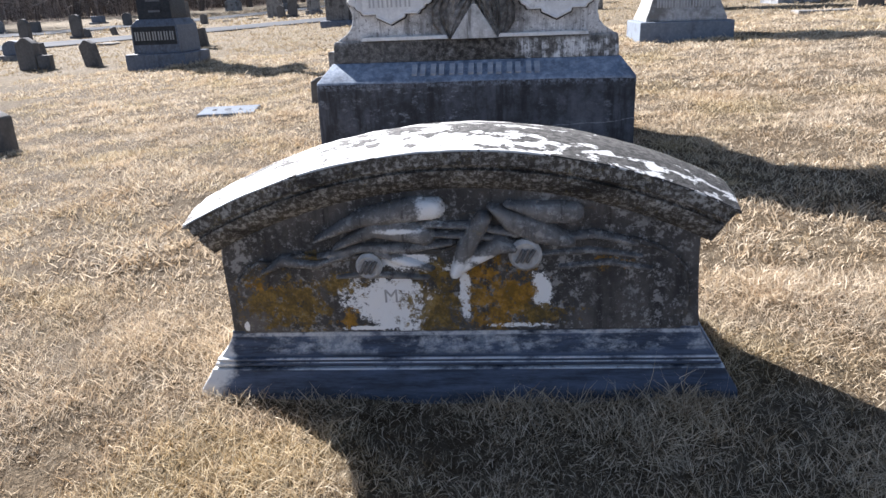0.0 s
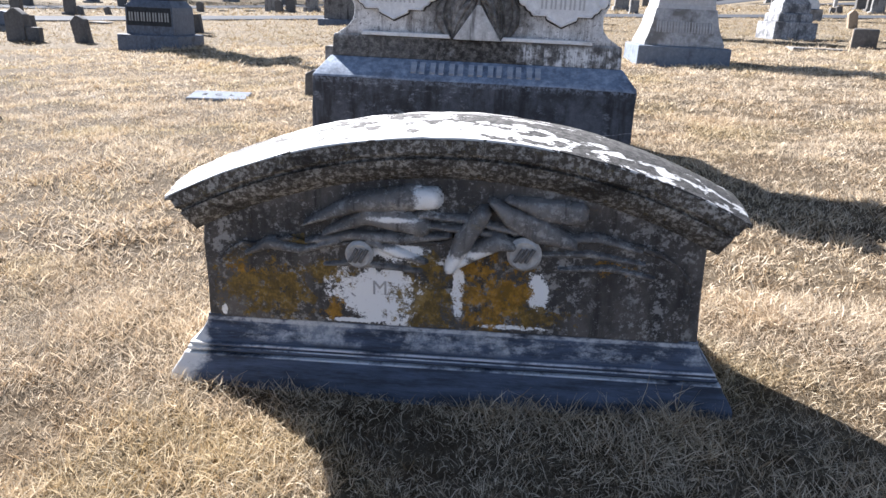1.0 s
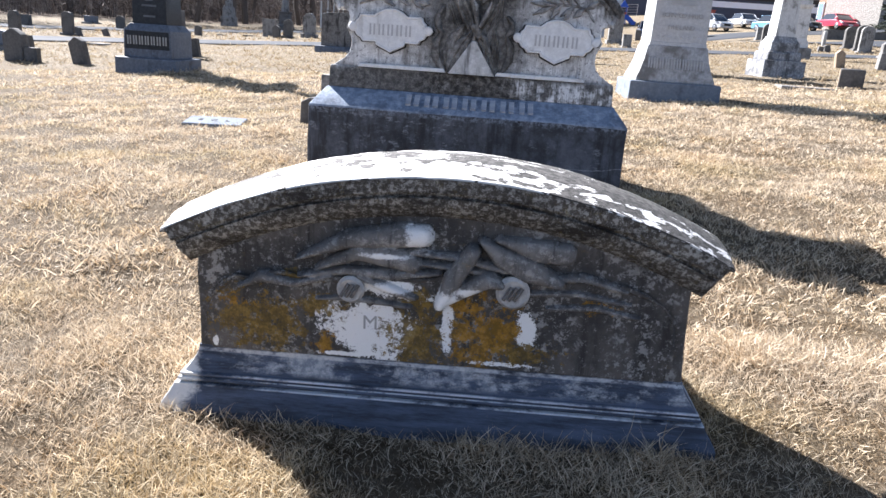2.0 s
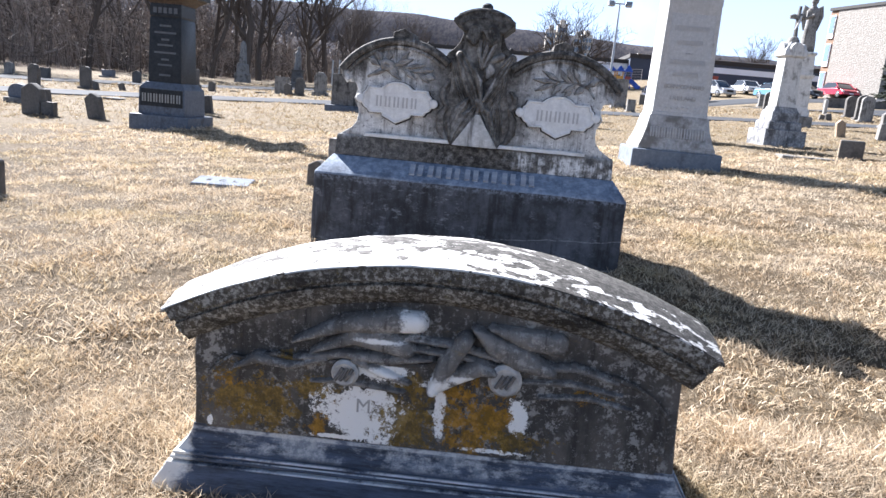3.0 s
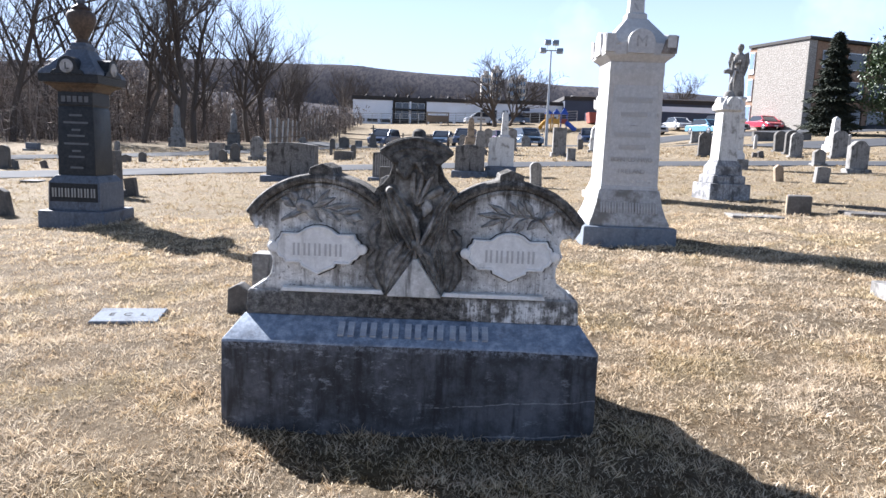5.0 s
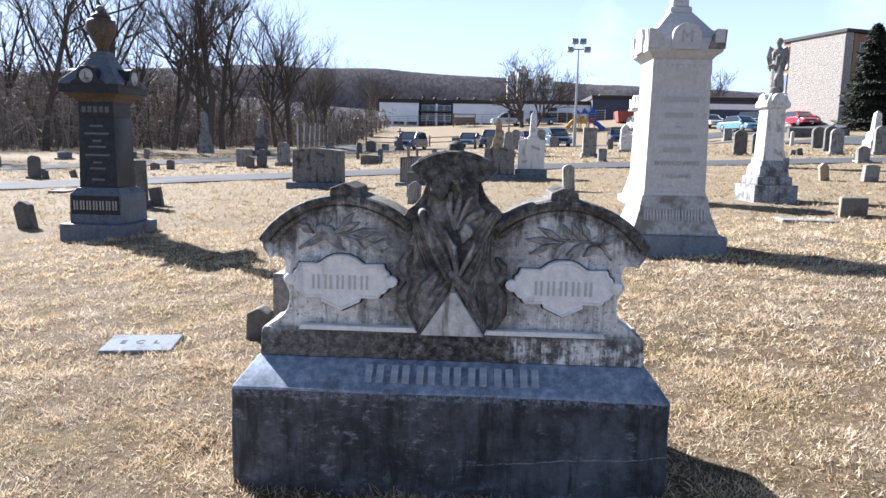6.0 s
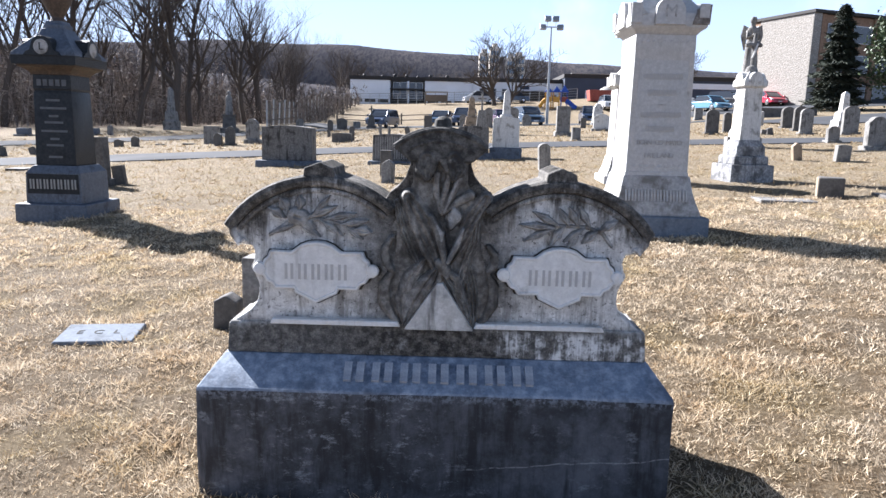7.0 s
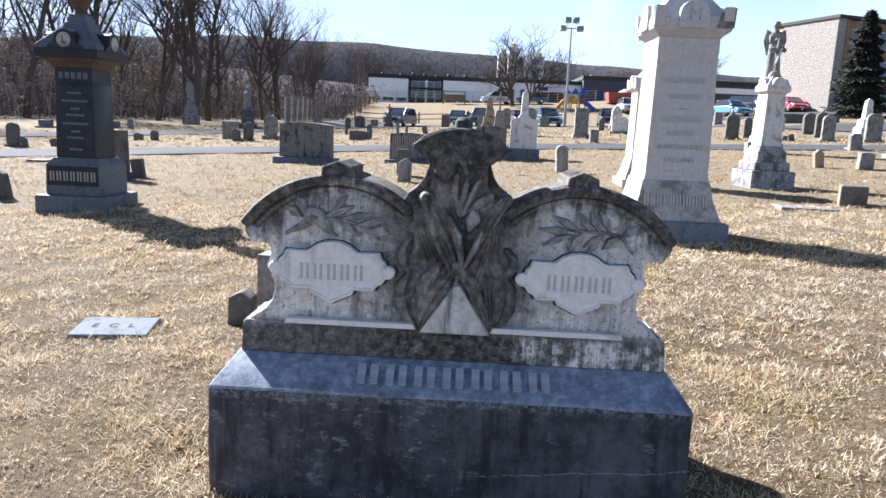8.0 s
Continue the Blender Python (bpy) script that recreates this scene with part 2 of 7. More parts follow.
def make_face(name="lichened_marble", carved=False):
    """Low stone's front: brown-black growth, bare white places and orange lichen."""
    n = Nodes(name)
    wob = n.math("MULTIPLY", n.math("SUBTRACT", n.noise(26.0, 7, 0.85), 0.5), 3.6)
    wob2 = n.math("MULTIPLY", n.math("SUBTRACT", n.noise(34.0, 7, 0.85, n.place(shift=(3, 1, 2))), 0.5), 9.0)
    fine = n.noise(130.0, 3, 0.7)
    speck = n.noise(45.0, 6, 0.8)
    big = n.noise(6.0, 6, 0.7)
    dust = n.step(n.noise(8.0, 5, 0.7, n.place(shift=(9, 2, 4))), 0.42, 0.56)
    if carved:
        c = fork(n, big, 0.3, 0.7, (0.080, 0.076, 0.073), (0.22, 0.21, 0.20))
    else:
        c = fork(n, big, 0.3, 0.7, (0.034, 0.032, 0.031), (0.112, 0.101, 0.090))
    c = n.mix(n.math("MULTIPLY", n.step(n.noise(3.0, 5, 0.7, n.place((9, 3, 0.8))), 0.5, 0.72), 0.8), c, (0.022, 0.020, 0.019))
    c = n.mix(n.math("MULTIPLY", n.math("MULTIPLY", n.step(speck, 0.51, 0.58), dust), 0.6), c, (0.36, 0.35, 0.33))
    c = n.mix(n.math("MULTIPLY", n.step(n.noise(70.0, 5, 0.8), 0.57, 0.63), 0.5), c, (0.36, 0.35, 0.33))
    c = n.mix(n.math("MULTIPLY", n.step(n.noise(11.0, 6, 0.8, n.place((1, 1, 2), shift=(5, 0, 0))), 0.60, 0.70), 0.4), c, (0.17, 0.125, 0.055))
    white = (0.74, 0.73, 0.71)
    if carved:
        patches = ((-0.038, 0.410, 0.030, 0.03), (0.012, 0.278, 0.028, 0.018), (-0.11, 0.365, 0.04, 0.006), (0.07, 0.300, 0.03, 0.008), (-0.10, 0.292, 0.05, 0.010))
    else:
        patches = ((-0.150, 0.200, 0.088, 0.046), (-0.135, 0.160, 0.055, 0.040), (-0.105, 0.287, 0.055, 0.016), (0.190, 0.215, 0.020, 0.038), (0.022, 0.215, 0.011, 0.055),
                   (-0.05, 0.272, 0.035, 0.012), (-0.490, 0.135, 0.006, 0.012), (-0.20, 0.128, 0.05, 0.005), (0.14, 0.132, 0.06, 0.005))
    for x, z, rx, rz in patches:
        c = n.mix(n.spot(x, z, rx, rz, wob, 1.35 if carved else 1.15, 0.7 if carved else 1.0), c, white)
    gold = n.mix(n.step(speck, 0.4, 0.65), (0.15, 0.085, 0.012), (0.34, 0.175, 0.022))
    rust = n.mix(n.step(speck, 0.4, 0.65), (0.085, 0.058, 0.018), (0.22, 0.14, 0.03))
    bits = n.step(n.noise(58.0, 6, 0.8, n.place(shift=(4, 4, 1))), 0.34, 0.46)
    if not carved:
        for x, z, rx, rz, tone in ((0.090, 0.195, 0.060, 0.066, gold), (0.145, 0.195, 0.030, 0.055, gold), (0.06, 0.25, 0.03, 0.02, gold), (-0.045, 0.175, 0.050, 0.065, rust), (-0.44, 0.205, 0.050, 0.050, rust),
                                   (-0.36, 0.18, 0.055, 0.045, rust), (-0.245, 0.15, 0.020, 0.020, gold), (-0.26, 0.235, 0.05, 0.02, rust), (0.34, 0.275, 0.03, 0.010, gold),
                                   (0.19, 0.16, 0.05, 0.02, rust), (-0.30, 0.30, 0.03, 0.010, rust), (-0.05, 0.27, 0.03, 0.02, rust), (-0.45, 0.235, 0.03, 0.012, gold)):
            c = n.mix(n.math("MULTIPLY", n.math("MULTIPLY", n.spot(x, z, rx, rz, wob2, 1.15, 0.85), 0.95), bits), c, tone)
    n.bump(fine, 0.3, 0.003), n.bump(speck, 0.6, 0.006), n.bump(big, 0.3, 0.01)
    return n.set(c, 0.85, spec=0.3)


def make_fascia():
    """Moulded edge of the cap: black growth thick with white and yellow-green flecks."""
    n = Nodes("flecked_black_marble")
    speck = n.noise(85.0, 6, 0.8)
    band = n.noise(7.0, 6, 0.75, n.place((0.8, 1, 3)))
    tuft = n.noise(48.0, 6, 0.8, n.place((0.7, 1, 1), shift=(2, 6, 1)))
    c = fork(n, band, 0.35, 0.65, (0.030, 0.027, 0.024), (0.095, 0.084, 0.070))
    c = n.mix(n.math("MULTIPLY", n.math("MULTIPLY", n.step(speck, 0.48, 0.58), n.step(band, 0.36, 0.56)), 0.75), c, (0.42, 0.41, 0.375))
    c = n.mix(n.math("MULTIPLY", n.step(tuft, 0.58, 0.68), 0.6), c, (0.16, 0.125, 0.035))
    c = n.mix(n.math("MULTIPLY", n.step(n.noise(90.0, 4, 0.8, n.place(shift=(8, 1, 1))), 0.56, 0.66), 0.5), c, (0.30, 0.295, 0.28))
    n.bump(speck, 0.7, 0.006), n.bump(tuft, 0.4, 0.006)
    return n.set(c, 0.9, spec=0.2)


def make_mould():
    """Base moulding: soot-navy with highlights painted along its worn white arrises, and scraped streaks that run along
    it.
    """
    n = Nodes("stained_base_marble")
    x, z = n.axis("X"), n.axis("Z")
    lay = n.noise(6.0, 6, 0.75, n.place((0.8, 1, 7)))
    patch = n.noise(5.0, 6, 0.75, n.place((1, 1, 2.0), shift=(4, 2, 0)))
    speck = n.noise(50.0, 6, 0.8)
    c = fork(n, lay, 0.35, 0.65, (0.020, 0.026, 0.040), (0.070, 0.090, 0.135))
    wear = n.math("MULTIPLY", n.step(patch, 0.38, 0.55), n.step(speck, 0.30, 0.45))
    # white lines at set heights: highlights of the ledges, broken up by wear
    for at, half in ((0.0590, 0.0030), (0.0375, 0.0030), (0.0500, 0.0016), (0.108, 0.006)):
        line = n.step(n.math("ABSOLUTE", n.math("SUBTRACT", z, at)), half, half * 0.4)
        c = n.mix(n.math("MULTIPLY", n.math("MULTIPLY", line, wear), 0.9), c, (0.58, 0.60, 0.63))
    cove = n.math("MULTIPLY", n.step(z, 0.062, 0.075), n.step(patch, 0.46, 0.58))
    c = n.mix(n.math("MULTIPLY", cove, 0.75), c, fork(n, speck, 0.4, 0.6, (0.22, 0.24, 0.27), (0.50, 0.50, 0.50)))
    # left end painted white for the sun that strikes it
    sunlit_end = n.step(n.math("ADD", x, n.math("MULTIPLY", n.math("SUBTRACT", patch, 0.5), 0.16)), -0.535, -0.565)
    c = n.mix(sunlit_end, c, (0.58, 0.57, 0.55))
    c = n.mix(n.math("MULTIPLY", n.step(speck, 0.58, 0.70), 0.5), c, (0.04, 0.038, 0.036))
    n.bump(speck, 0.4, 0.005), n.bump(lay, 0.2, 0.006)
    return n.set(c, 0.75, spec=0.4)


def make_cap():
    """Cap of the low stone: bare white top with grey-black growth in flakes."""
    n = Nodes("flaked_marble")
    x, y = n.axis("X"), n.axis("Y")
    flake = n.noise(24.0, 5, 0.68, n.place((0.75, 1.2, 1)), 0.3)
    speck = n.noise(60.0, 5, 0.8)
    fine = n.noise(130.0, 3, 0.7)
    back = n.math("MULTIPLY", n.step(y, 0.03, 0.12), 0.115)
    right = n.math("MULTIPLY", n.step(x, 0.0, 0.42), 0.12)
    front = n.math("MULTIPLY", n.step(n.noise(5.0, 4, 0.6), 0.5, 0.7), 0.04)
    amount = n.math("ADD", n.math("ADD", n.math("ADD", flake, back), right), front)
    grey = fork(n, speck, 0.40, 0.62, (0.035, 0.033, 0.030), (0.115, 0.108, 0.10))
    c = n.mix(n.step(amount, 0.575, 0.60), (0.68, 0.665, 0.635), grey)
    n.bump(fine, 0.3, 0.003), n.bump(speck, 0.4, 0.005), n.bump(flake, 0.3, 0.006)
    return n.set(c, 0.85, spec=0.3)


def make_bark():
    n = Nodes("bark")
    f = n.noise(3.0, 5, 0.7, n.place((4, 4, 0.7)))
    c = n.mix(f, (0.040, 0.034, 0.030), (0.130, 0.110, 0.096))
    return n.set(c, 0.95, spec=0.1)


def make_twig():
    """Fine bare twigs, each its own grey-brown."""
    n = Nodes("bare_twigs")
    return n.set(n.mix(n.step(n.island(), 0.1, 1.0), (0.078, 0.066, 0.059), (0.35, 0.30, 0.26)), 0.9, spec=0.15)


def make_brick():
    """Pale buff rubble-stone facing with recessed joints."""
    n = Nodes("buff_rubble")
    d, col = n.cells(4.0, n.place((1, 1, 2.6)))
    g = n.noise(6.0, 5, 0.7)
    c = n.mix(n.step(g, 0.3, 0.7), (0.27, 0.255, 0.232), (0.42, 0.395, 0.36))
    c = n.mix(n.math("MULTIPLY", n.step(d, 0.28, 0.50), 0.6), c, (0.20, 0.18, 0.158))
    n.bump(d, 0.6, 0.05)
    return n.set(c, 0.9, spec=0.2)


def make_hill():
    n = Nodes("winter_woods")
    a = n.noise(0.02, 5, 0.6)
    b = n.noise(0.30, 6, 0.8, n.place((1, 0.3, 0.5)))
    c = n.mix(n.step(a, 0.35, 0.65), (0.070, 0.068, 0.074), (0.105, 0.096, 0.096))
    c = n.mix(n.math("MULTIPLY", n.step(b, 0.42, 0.60), 0.85), c, (0.042, 0.043, 0.054))
    return n.set(c, 1.0, spec=0.0)


def make_glass(name, color):
    n = Nodes(name)
    return n.set(color, 0.06, 0.0, 0.6)


TURF, BLADE, CROPPED = make_turf(), make_blade("dry_blades", (1.0, 0.985, 0.99)), make_blade("cropped_blades", (0.64, 0.61, 0.56))
MARBLE, BASE_STONE, FACE, CAP = make_marble(), make_basestone(), make_face(), make_cap()
MOULD, FASCIA = make_mould(), make_fascia()
DARK_GRANITE = stone("polished_dark_granite", (0.018, 0.020, 0.022), (0.012, 0.012, 0.014), (0.034, 0.036, 0.038), 0.3, 0.2, 260.0, 0.36, spec=0.16)
BLUE_GRANITE = stone("rock_grey_granite", (0.075, 0.088, 0.112), (0.035, 0.04, 0.05), (0.13, 0.15, 0.185), 0.3, 0.4, 240.0, 0.65)
FLAT_GRANITE = stone("honed_blue_granite", (0.13, 0.15, 0.18), (0.07, 0.08, 0.095), (0.18, 0.205, 0.24), 0.3, 0.3, 240.0, 0.98)
RUST_STONE = stone("rust_brown_stone", (0.052, 0.037, 0.028), (0.04, 0.028, 0.02), (0.12, 0.085, 0.06), 0.3, 0.5, 160.0, 0.68)
PALE_GRANITE = stone("pale_granite", (0.40, 0.395, 0.39), (0.27, 0.26, 0.25), (0.50, 0.495, 0.49), 0.1, 0.25, 240.0, 0.75)
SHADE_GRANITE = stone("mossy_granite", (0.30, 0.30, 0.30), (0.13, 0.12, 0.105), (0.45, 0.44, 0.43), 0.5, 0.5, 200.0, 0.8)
OLD_WHITE = stone("old_white_marble", (0.50, 0.49, 0.47), (0.17, 0.16, 0.145), (0.62, 0.61, 0.59), 0.35, 0.6, 120.0, 0.85)
OLD_GREY = stone("old_grey_marble", (0.17, 0.166, 0.158), (0.045, 0.042, 0.039), (0.31, 0.30, 0.285), 0.5, 0.85, 120.0, 0.85, 0.35)
OLD_DARK = stone("dark_weathered_stone", (0.085, 0.08, 0.075), (0.04, 0.038, 0.035), (0.15, 0.14, 0.13), 0.5, 0.5, 120.0, 0.85, 0.3)
BLOCK_GREY = stone("black_streaked_granite", (0.105, 0.10, 0.096), (0.022, 0.021, 0.02), (0.20, 0.193, 0.185), 0.4, 0.95, 120.0, 0.85)
# step marble in dark blue-grey: shade of the front faces is in the colour
SHADED_STEP = stone("shaded_stained_marble", (0.17, 0.175, 0.185), (0.05, 0.05, 0.052), (0.42, 0.42, 0.42), 0.6, 0.6, 120.0, 0.85)
OLD_TAN = stone("tan_sandstone", (0.25, 0.185, 0.125), (0.09, 0.07, 0.05), (0.33, 0.27, 0.20), 0.45, 0.5, 120.0, 0.9)
LETTER_PALE = plain("cut_letter_pale", (0.30, 0.30, 0.29), 0.85)
SKYLIT_WASH = stone("skylit_slate_stone", (0.15, 0.19, 0.255), (0.06, 0.074, 0.105), (0.34, 0.39, 0.47), 0.55, 0.5)
LETTER_BLUE = stone("raised_letter_stone", (0.32, 0.345, 0.39), (0.13, 0.14, 0.16), (0.44, 0.46, 0.50), 0.3, 0.3)
GRIME_SHADE = plain("black_grime_shade", (0.045, 0.041, 0.037), 0.95)
DRAPE = stone("grimy_marble", (0.105, 0.096, 0.086), (0.022, 0.020, 0.018), (0.33, 0.315, 0.29), 0.55, 0.75, 110.0, 0.85)
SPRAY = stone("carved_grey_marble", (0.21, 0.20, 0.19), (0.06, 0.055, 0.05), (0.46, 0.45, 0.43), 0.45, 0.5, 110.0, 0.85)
CARVED = make_face("grey_carved_marble", True)
CROWN_STONE = stone("black_mottled_marble", (0.032, 0.030, 0.028), (0.018, 0.017, 0.016), (0.17, 0.163, 0.15), 0.3, 0.3, 110.0, 0.9)
PLATE = stone("pale_plate_marble", (0.64, 0.63, 0.615), (0.22, 0.21, 0.195), (0.78, 0.77, 0.75), 0.22, 0.4, 110.0, 0.85)
KNOT = stone("bare_white_knot", (0.36, 0.35, 0.335), (0.07, 0.065, 0.06), (0.52, 0.51, 0.49), 0.5, 0.2, 110.0, 0.85)
PEAK_STONE = stone("pale_streaked_marble", (0.44, 0.43, 0.41), (0.06, 0.055, 0.05), (0.66, 0.65, 0.63), 0.45, 0.8, 110.0, 0.85)
LETTER_DIM = plain("dull_cut_letters", (0.11, 0.115, 0.125), 0.8)
LETTER_FAINT = plain("faint_cut_letters", (0.46, 0.45, 0.44), 0.9, 0, 0.04)
STAIN_GRANITE = stone("rust_stained_granite", (0.20, 0.17, 0.145), (0.06, 0.048, 0.040), (0.36, 0.34, 0.32), 0.6, 0.7, 200.0, 0.85)
LETTER_DARK = plain("cut_letter_shadowed", (0.37, 0.36, 0.345), 0.9)
ASPHALT = plain("worn_asphalt", (0.062, 0.065, 0.072), 0.95, 0, 0.10, 0.8, 0.15)
BARK, TWIG, HILL, RUBBLE = make_bark(), make_twig(), make_hill(), make_brick()
WHITE_WALL = plain("white_painted_block", (0.80, 0.83, 0.88), 0.7, 0, 0.04, 0.5)
NAVY_WALL = plain("navy_cladding", (0.035, 0.05, 0.085), 0.6, 0, 0.08, 0.5)
ROOF_DARK = plain("dark_roof_edge", (0.035, 0.032, 0.03), 0.8)
TIN = plain("galvanised_steel", (0.42, 0.43, 0.44), 0.45, 0.7)
CONCRETE = plain("old_concrete", (0.36, 0.35, 0.33), 0.9)
WOOD_GREY = plain("weathered_wood", (0.20, 0.165, 0.13), 0.9)
BRICK_BROWN = plain("brown_brick_pier", (0.27, 0.17, 0.11), 0.9, 0, 0.15, 5.0)
GLASS = make_glass("dark_glass", (0.03, 0.035, 0.045))
GLASS_BLUE = make_glass("sky_lit_glass", (0.20, 0.28, 0.38))
RUBBER = plain("black_rubber", (0.02, 0.02, 0.02), 0.85)
CHROME = plain("bright_trim", (0.6, 0.6, 0.62), 0.25, 0.9)
LAMP_LENS = plain("clear_lamp_lens", (0.7, 0.7, 0.7), 0.2)
RED_PAINT = plain("faded_red_paint", (0.30, 0.065, 0.045), 0.6)
PLAY_YELLOW = plain("yellow_plastic", (0.65, 0.32, 0.03), 0.5)
PLAY_BLUE = plain("blue_plastic", (0.03, 0.09, 0.42), 0.45)
NEEDLE = plain("spruce_needles", (0.030, 0.040, 0.024), 0.9, 0, 0.2, 2.0)
LEAF = plain("evergreen_leaves", (0.055, 0.085, 0.030), 0.45, 0, 0.2, 3.0)
CREAM_WALL = plain("hazy_cream_wall", (0.60, 0.55, 0.48), 0.9, 0, 0.05, 0.2)


def car_paint(name, color):
    n = Nodes(name)
    n.b.inputs["Coat Weight"].default_value = 0.6
    n.b.inputs["Coat Roughness"].default_value = 0.05
    return n.set(n.mix(n.math("MULTIPLY", n.noise(3.0), 0.3), color, tuple(0.6 * c for c in color)), 0.35, 0.1)


# ---- shapes ----
def mesh_object(name, bm, material, smooth=35):
    me = bpy.data.meshes.new(name)
    bmesh.ops.recalc_face_normals(bm, faces=bm.faces)
    bm.to_mesh(me)
    bm.free()
    me.materials.append(material)
    me.polygons.foreach_set("use_smooth", [True] * len(me.polygons))
    me.set_sharp_from_angle(angle=radians(smooth))
    return new(name, me)


def part(name, bm, material, parent, label="", bevel=0.0):
    """One mesh under a thing or under a part."""
    ob = mesh_object(name, bm, material)
    ob.parent = parent
    if bevel:
        mod = ob.modifiers.new("worn_edge", "BEVEL")
        mod.width, mod.segments, mod.limit_method, mod.angle_limit = bevel, 2, "ANGLE", radians(30)
    return tagged(ob, label)


def thing(name, m, label, category, group="", kind=""):
    ob = new(name)
    ob.matrix_basis = m
    ob.empty_display_size = 0.1
    return tagged(ob, label, category, group, kind)


def box(x0, x1, y0, y1, z0, z1, bm=None):
    bm = bm or bmesh.new()
    v = [bm.verts.new(p) for p in ((x0, y0, z0), (x1, y0, z0), (x1, y1, z0), (x0, y1, z0), (x0, y0, z1), (x1, y0, z1), (x1, y1, z1), (x0, y1, z1))]
    for f in ((3, 2, 1, 0), (4, 5, 6, 7), (0, 1, 5, 4), (1, 2, 6, 5), (2, 3, 7, 6), (3, 0, 4, 7)):
        bm.faces.new([v[i] for i in f])
    return bm


def prism(outline, y0, y1, bm=None):
    """An outline of (x, z) made thick from y0 to y1."""
    bm = bm or bmesh.new()
    a = [bm.verts.new((x, y0, z)) for x, z in outline]
    b = [bm.verts.new((x, y1, z)) for x, z in outline]
    k = len(a)
    bm.faces.new(a), bm.faces.new(b[::-1])
    for i in range(k):
        bm.faces.new((a[i], b[i], b[(i + 1) % k], a[(i + 1) % k]))
    return bm


def loft(rings, bm=None, cx=0.0, cy=0.0):
    """Stacked rectangles (z, half width, half depth): plinths, washes, shafts, mouldings."""
    bm = bm or bmesh.new()
    last = None
    for z, hw, hd in rings:
        ring = [bm.verts.new((cx + sx * hw, cy + sy * hd, z)) for sx, sy in ((-1, -1), (1, -1), (1, 1), (-1, 1))]
        if last:
            for i in range(4):
                bm.faces.new((last[i], last[(i + 1) % 4], ring[(i + 1) % 4], ring[i]))
        else:
            bm.faces.new(ring[::-1])
        last = ring
    bm.faces.new(last)
    return bm


def lathe(profile, sides=20, bm=None, centre=(0, 0, 0)):
    """A turned shape from (radius, z)."""
    bm = bm or bmesh.new()
    cx, cy, cz = centre
    last = None
    for r, z in profile:
        ring = [bm.verts.new((cx + r * math.cos(2 * math.pi * i / sides), cy + r * math.sin(2 * math.pi * i / sides), cz + z)) for i in range(sides)]
        if last:
            for i in range(sides):
                bm.faces.new((last[i], last[(i + 1) % sides], ring[(i + 1) % sides], ring[i]))
        else:
            bm.faces.new(ring[::-1])
        last = ring
    bm.faces.new(last)
    return bm


def tube(path, radii, sides=6, bm=None, flat=1.0):
    """A tapering rod along points."""
    bm = bm or bmesh.new()
    last = None
    path = [Vector(p) for p in path]
    for i, p in enumerate(path):
        d = (path[min(i + 1, len(path) - 1)] - path[max(i - 1, 0)]).normalized()
        u = d.cross(Vector((0, 1, 0)) if abs(d.y) < 0.9 else Vector((1, 0, 0))).normalized()
        w = d.cross(u)
        r = radii[i] if isinstance(radii, (list, tuple)) else radii
        ring = [bm.verts.new(p + r * (math.cos(2 * math.pi * k / sides) * u + flat * math.sin(2 * math.pi * k / sides) * w)) for k in range(sides)]
        if last:
            for k in range(sides):
                bm.faces.new((last[k], last[(k + 1) % sides], ring[(k + 1) % sides], ring[k]))
        else:
            bm.faces.new(ring[::-1])
        last = ring
    bm.faces.new(last)
    return bm


def arc(cx, cz, r, a0, a1, n):
    """Points on a circle, degrees from +x towards +z."""
    return [(cx + r * math.cos(radians(a0 + (a1 - a0) * i / n)), cz + r * math.sin(radians(a0 + (a1 - a0) * i / n))) for i in range(n + 1)]


def leaf(a, b, width, y, rise=0.012, bow=0.0, n=9, bm=None, blunt=0.55):
    """A carved leaf on an upright face, from (x, z) a to b, domed and with a midrib."""
    bm = bm or bmesh.new()
    a, b = Vector(a), Vector(b)
    d = b - a
    side = Vector((-d.y, d.x)).normalized()
    rows = []
    for i in range(n + 1):
        t = i / n
        c = a + d * t + side * bow * math.sin(math.pi * t)
        w = width * (math.sin(math.pi * min(1, t * 0.94 + 0.03)) ** blunt)
        row = []
        for s in (-1, -0.55, 0, 0.55, 1):
            q = c + side * w * s * 0.5
            h = rise * (1 - s * s) * (0.35 + 0.65 * math.sin(math.pi * t)) - (0.25 * rise if s == 0 else 0)
            row.append(bm.verts.new((q.x, y - h, q.y)))
        rows.append(row)
    for p, q in zip(rows, rows[1:]):
        for k in range(4):
            bm.faces.new((p[k], p[k + 1], q[k + 1], q[k]))
    rim = [r[0] for r in rows] + [r[4] for r in rows[::-1]]
    low = [bm.verts.new((v.co.x, y + 0.006, v.co.z)) for v in rim]
    for k in range(len(rim)):
        j = (k + 1) % len(rim)
        if rim[k] is not rim[j]:
            bm.faces.new((rim[k], rim[j], low[j], low[k]))
    return bm


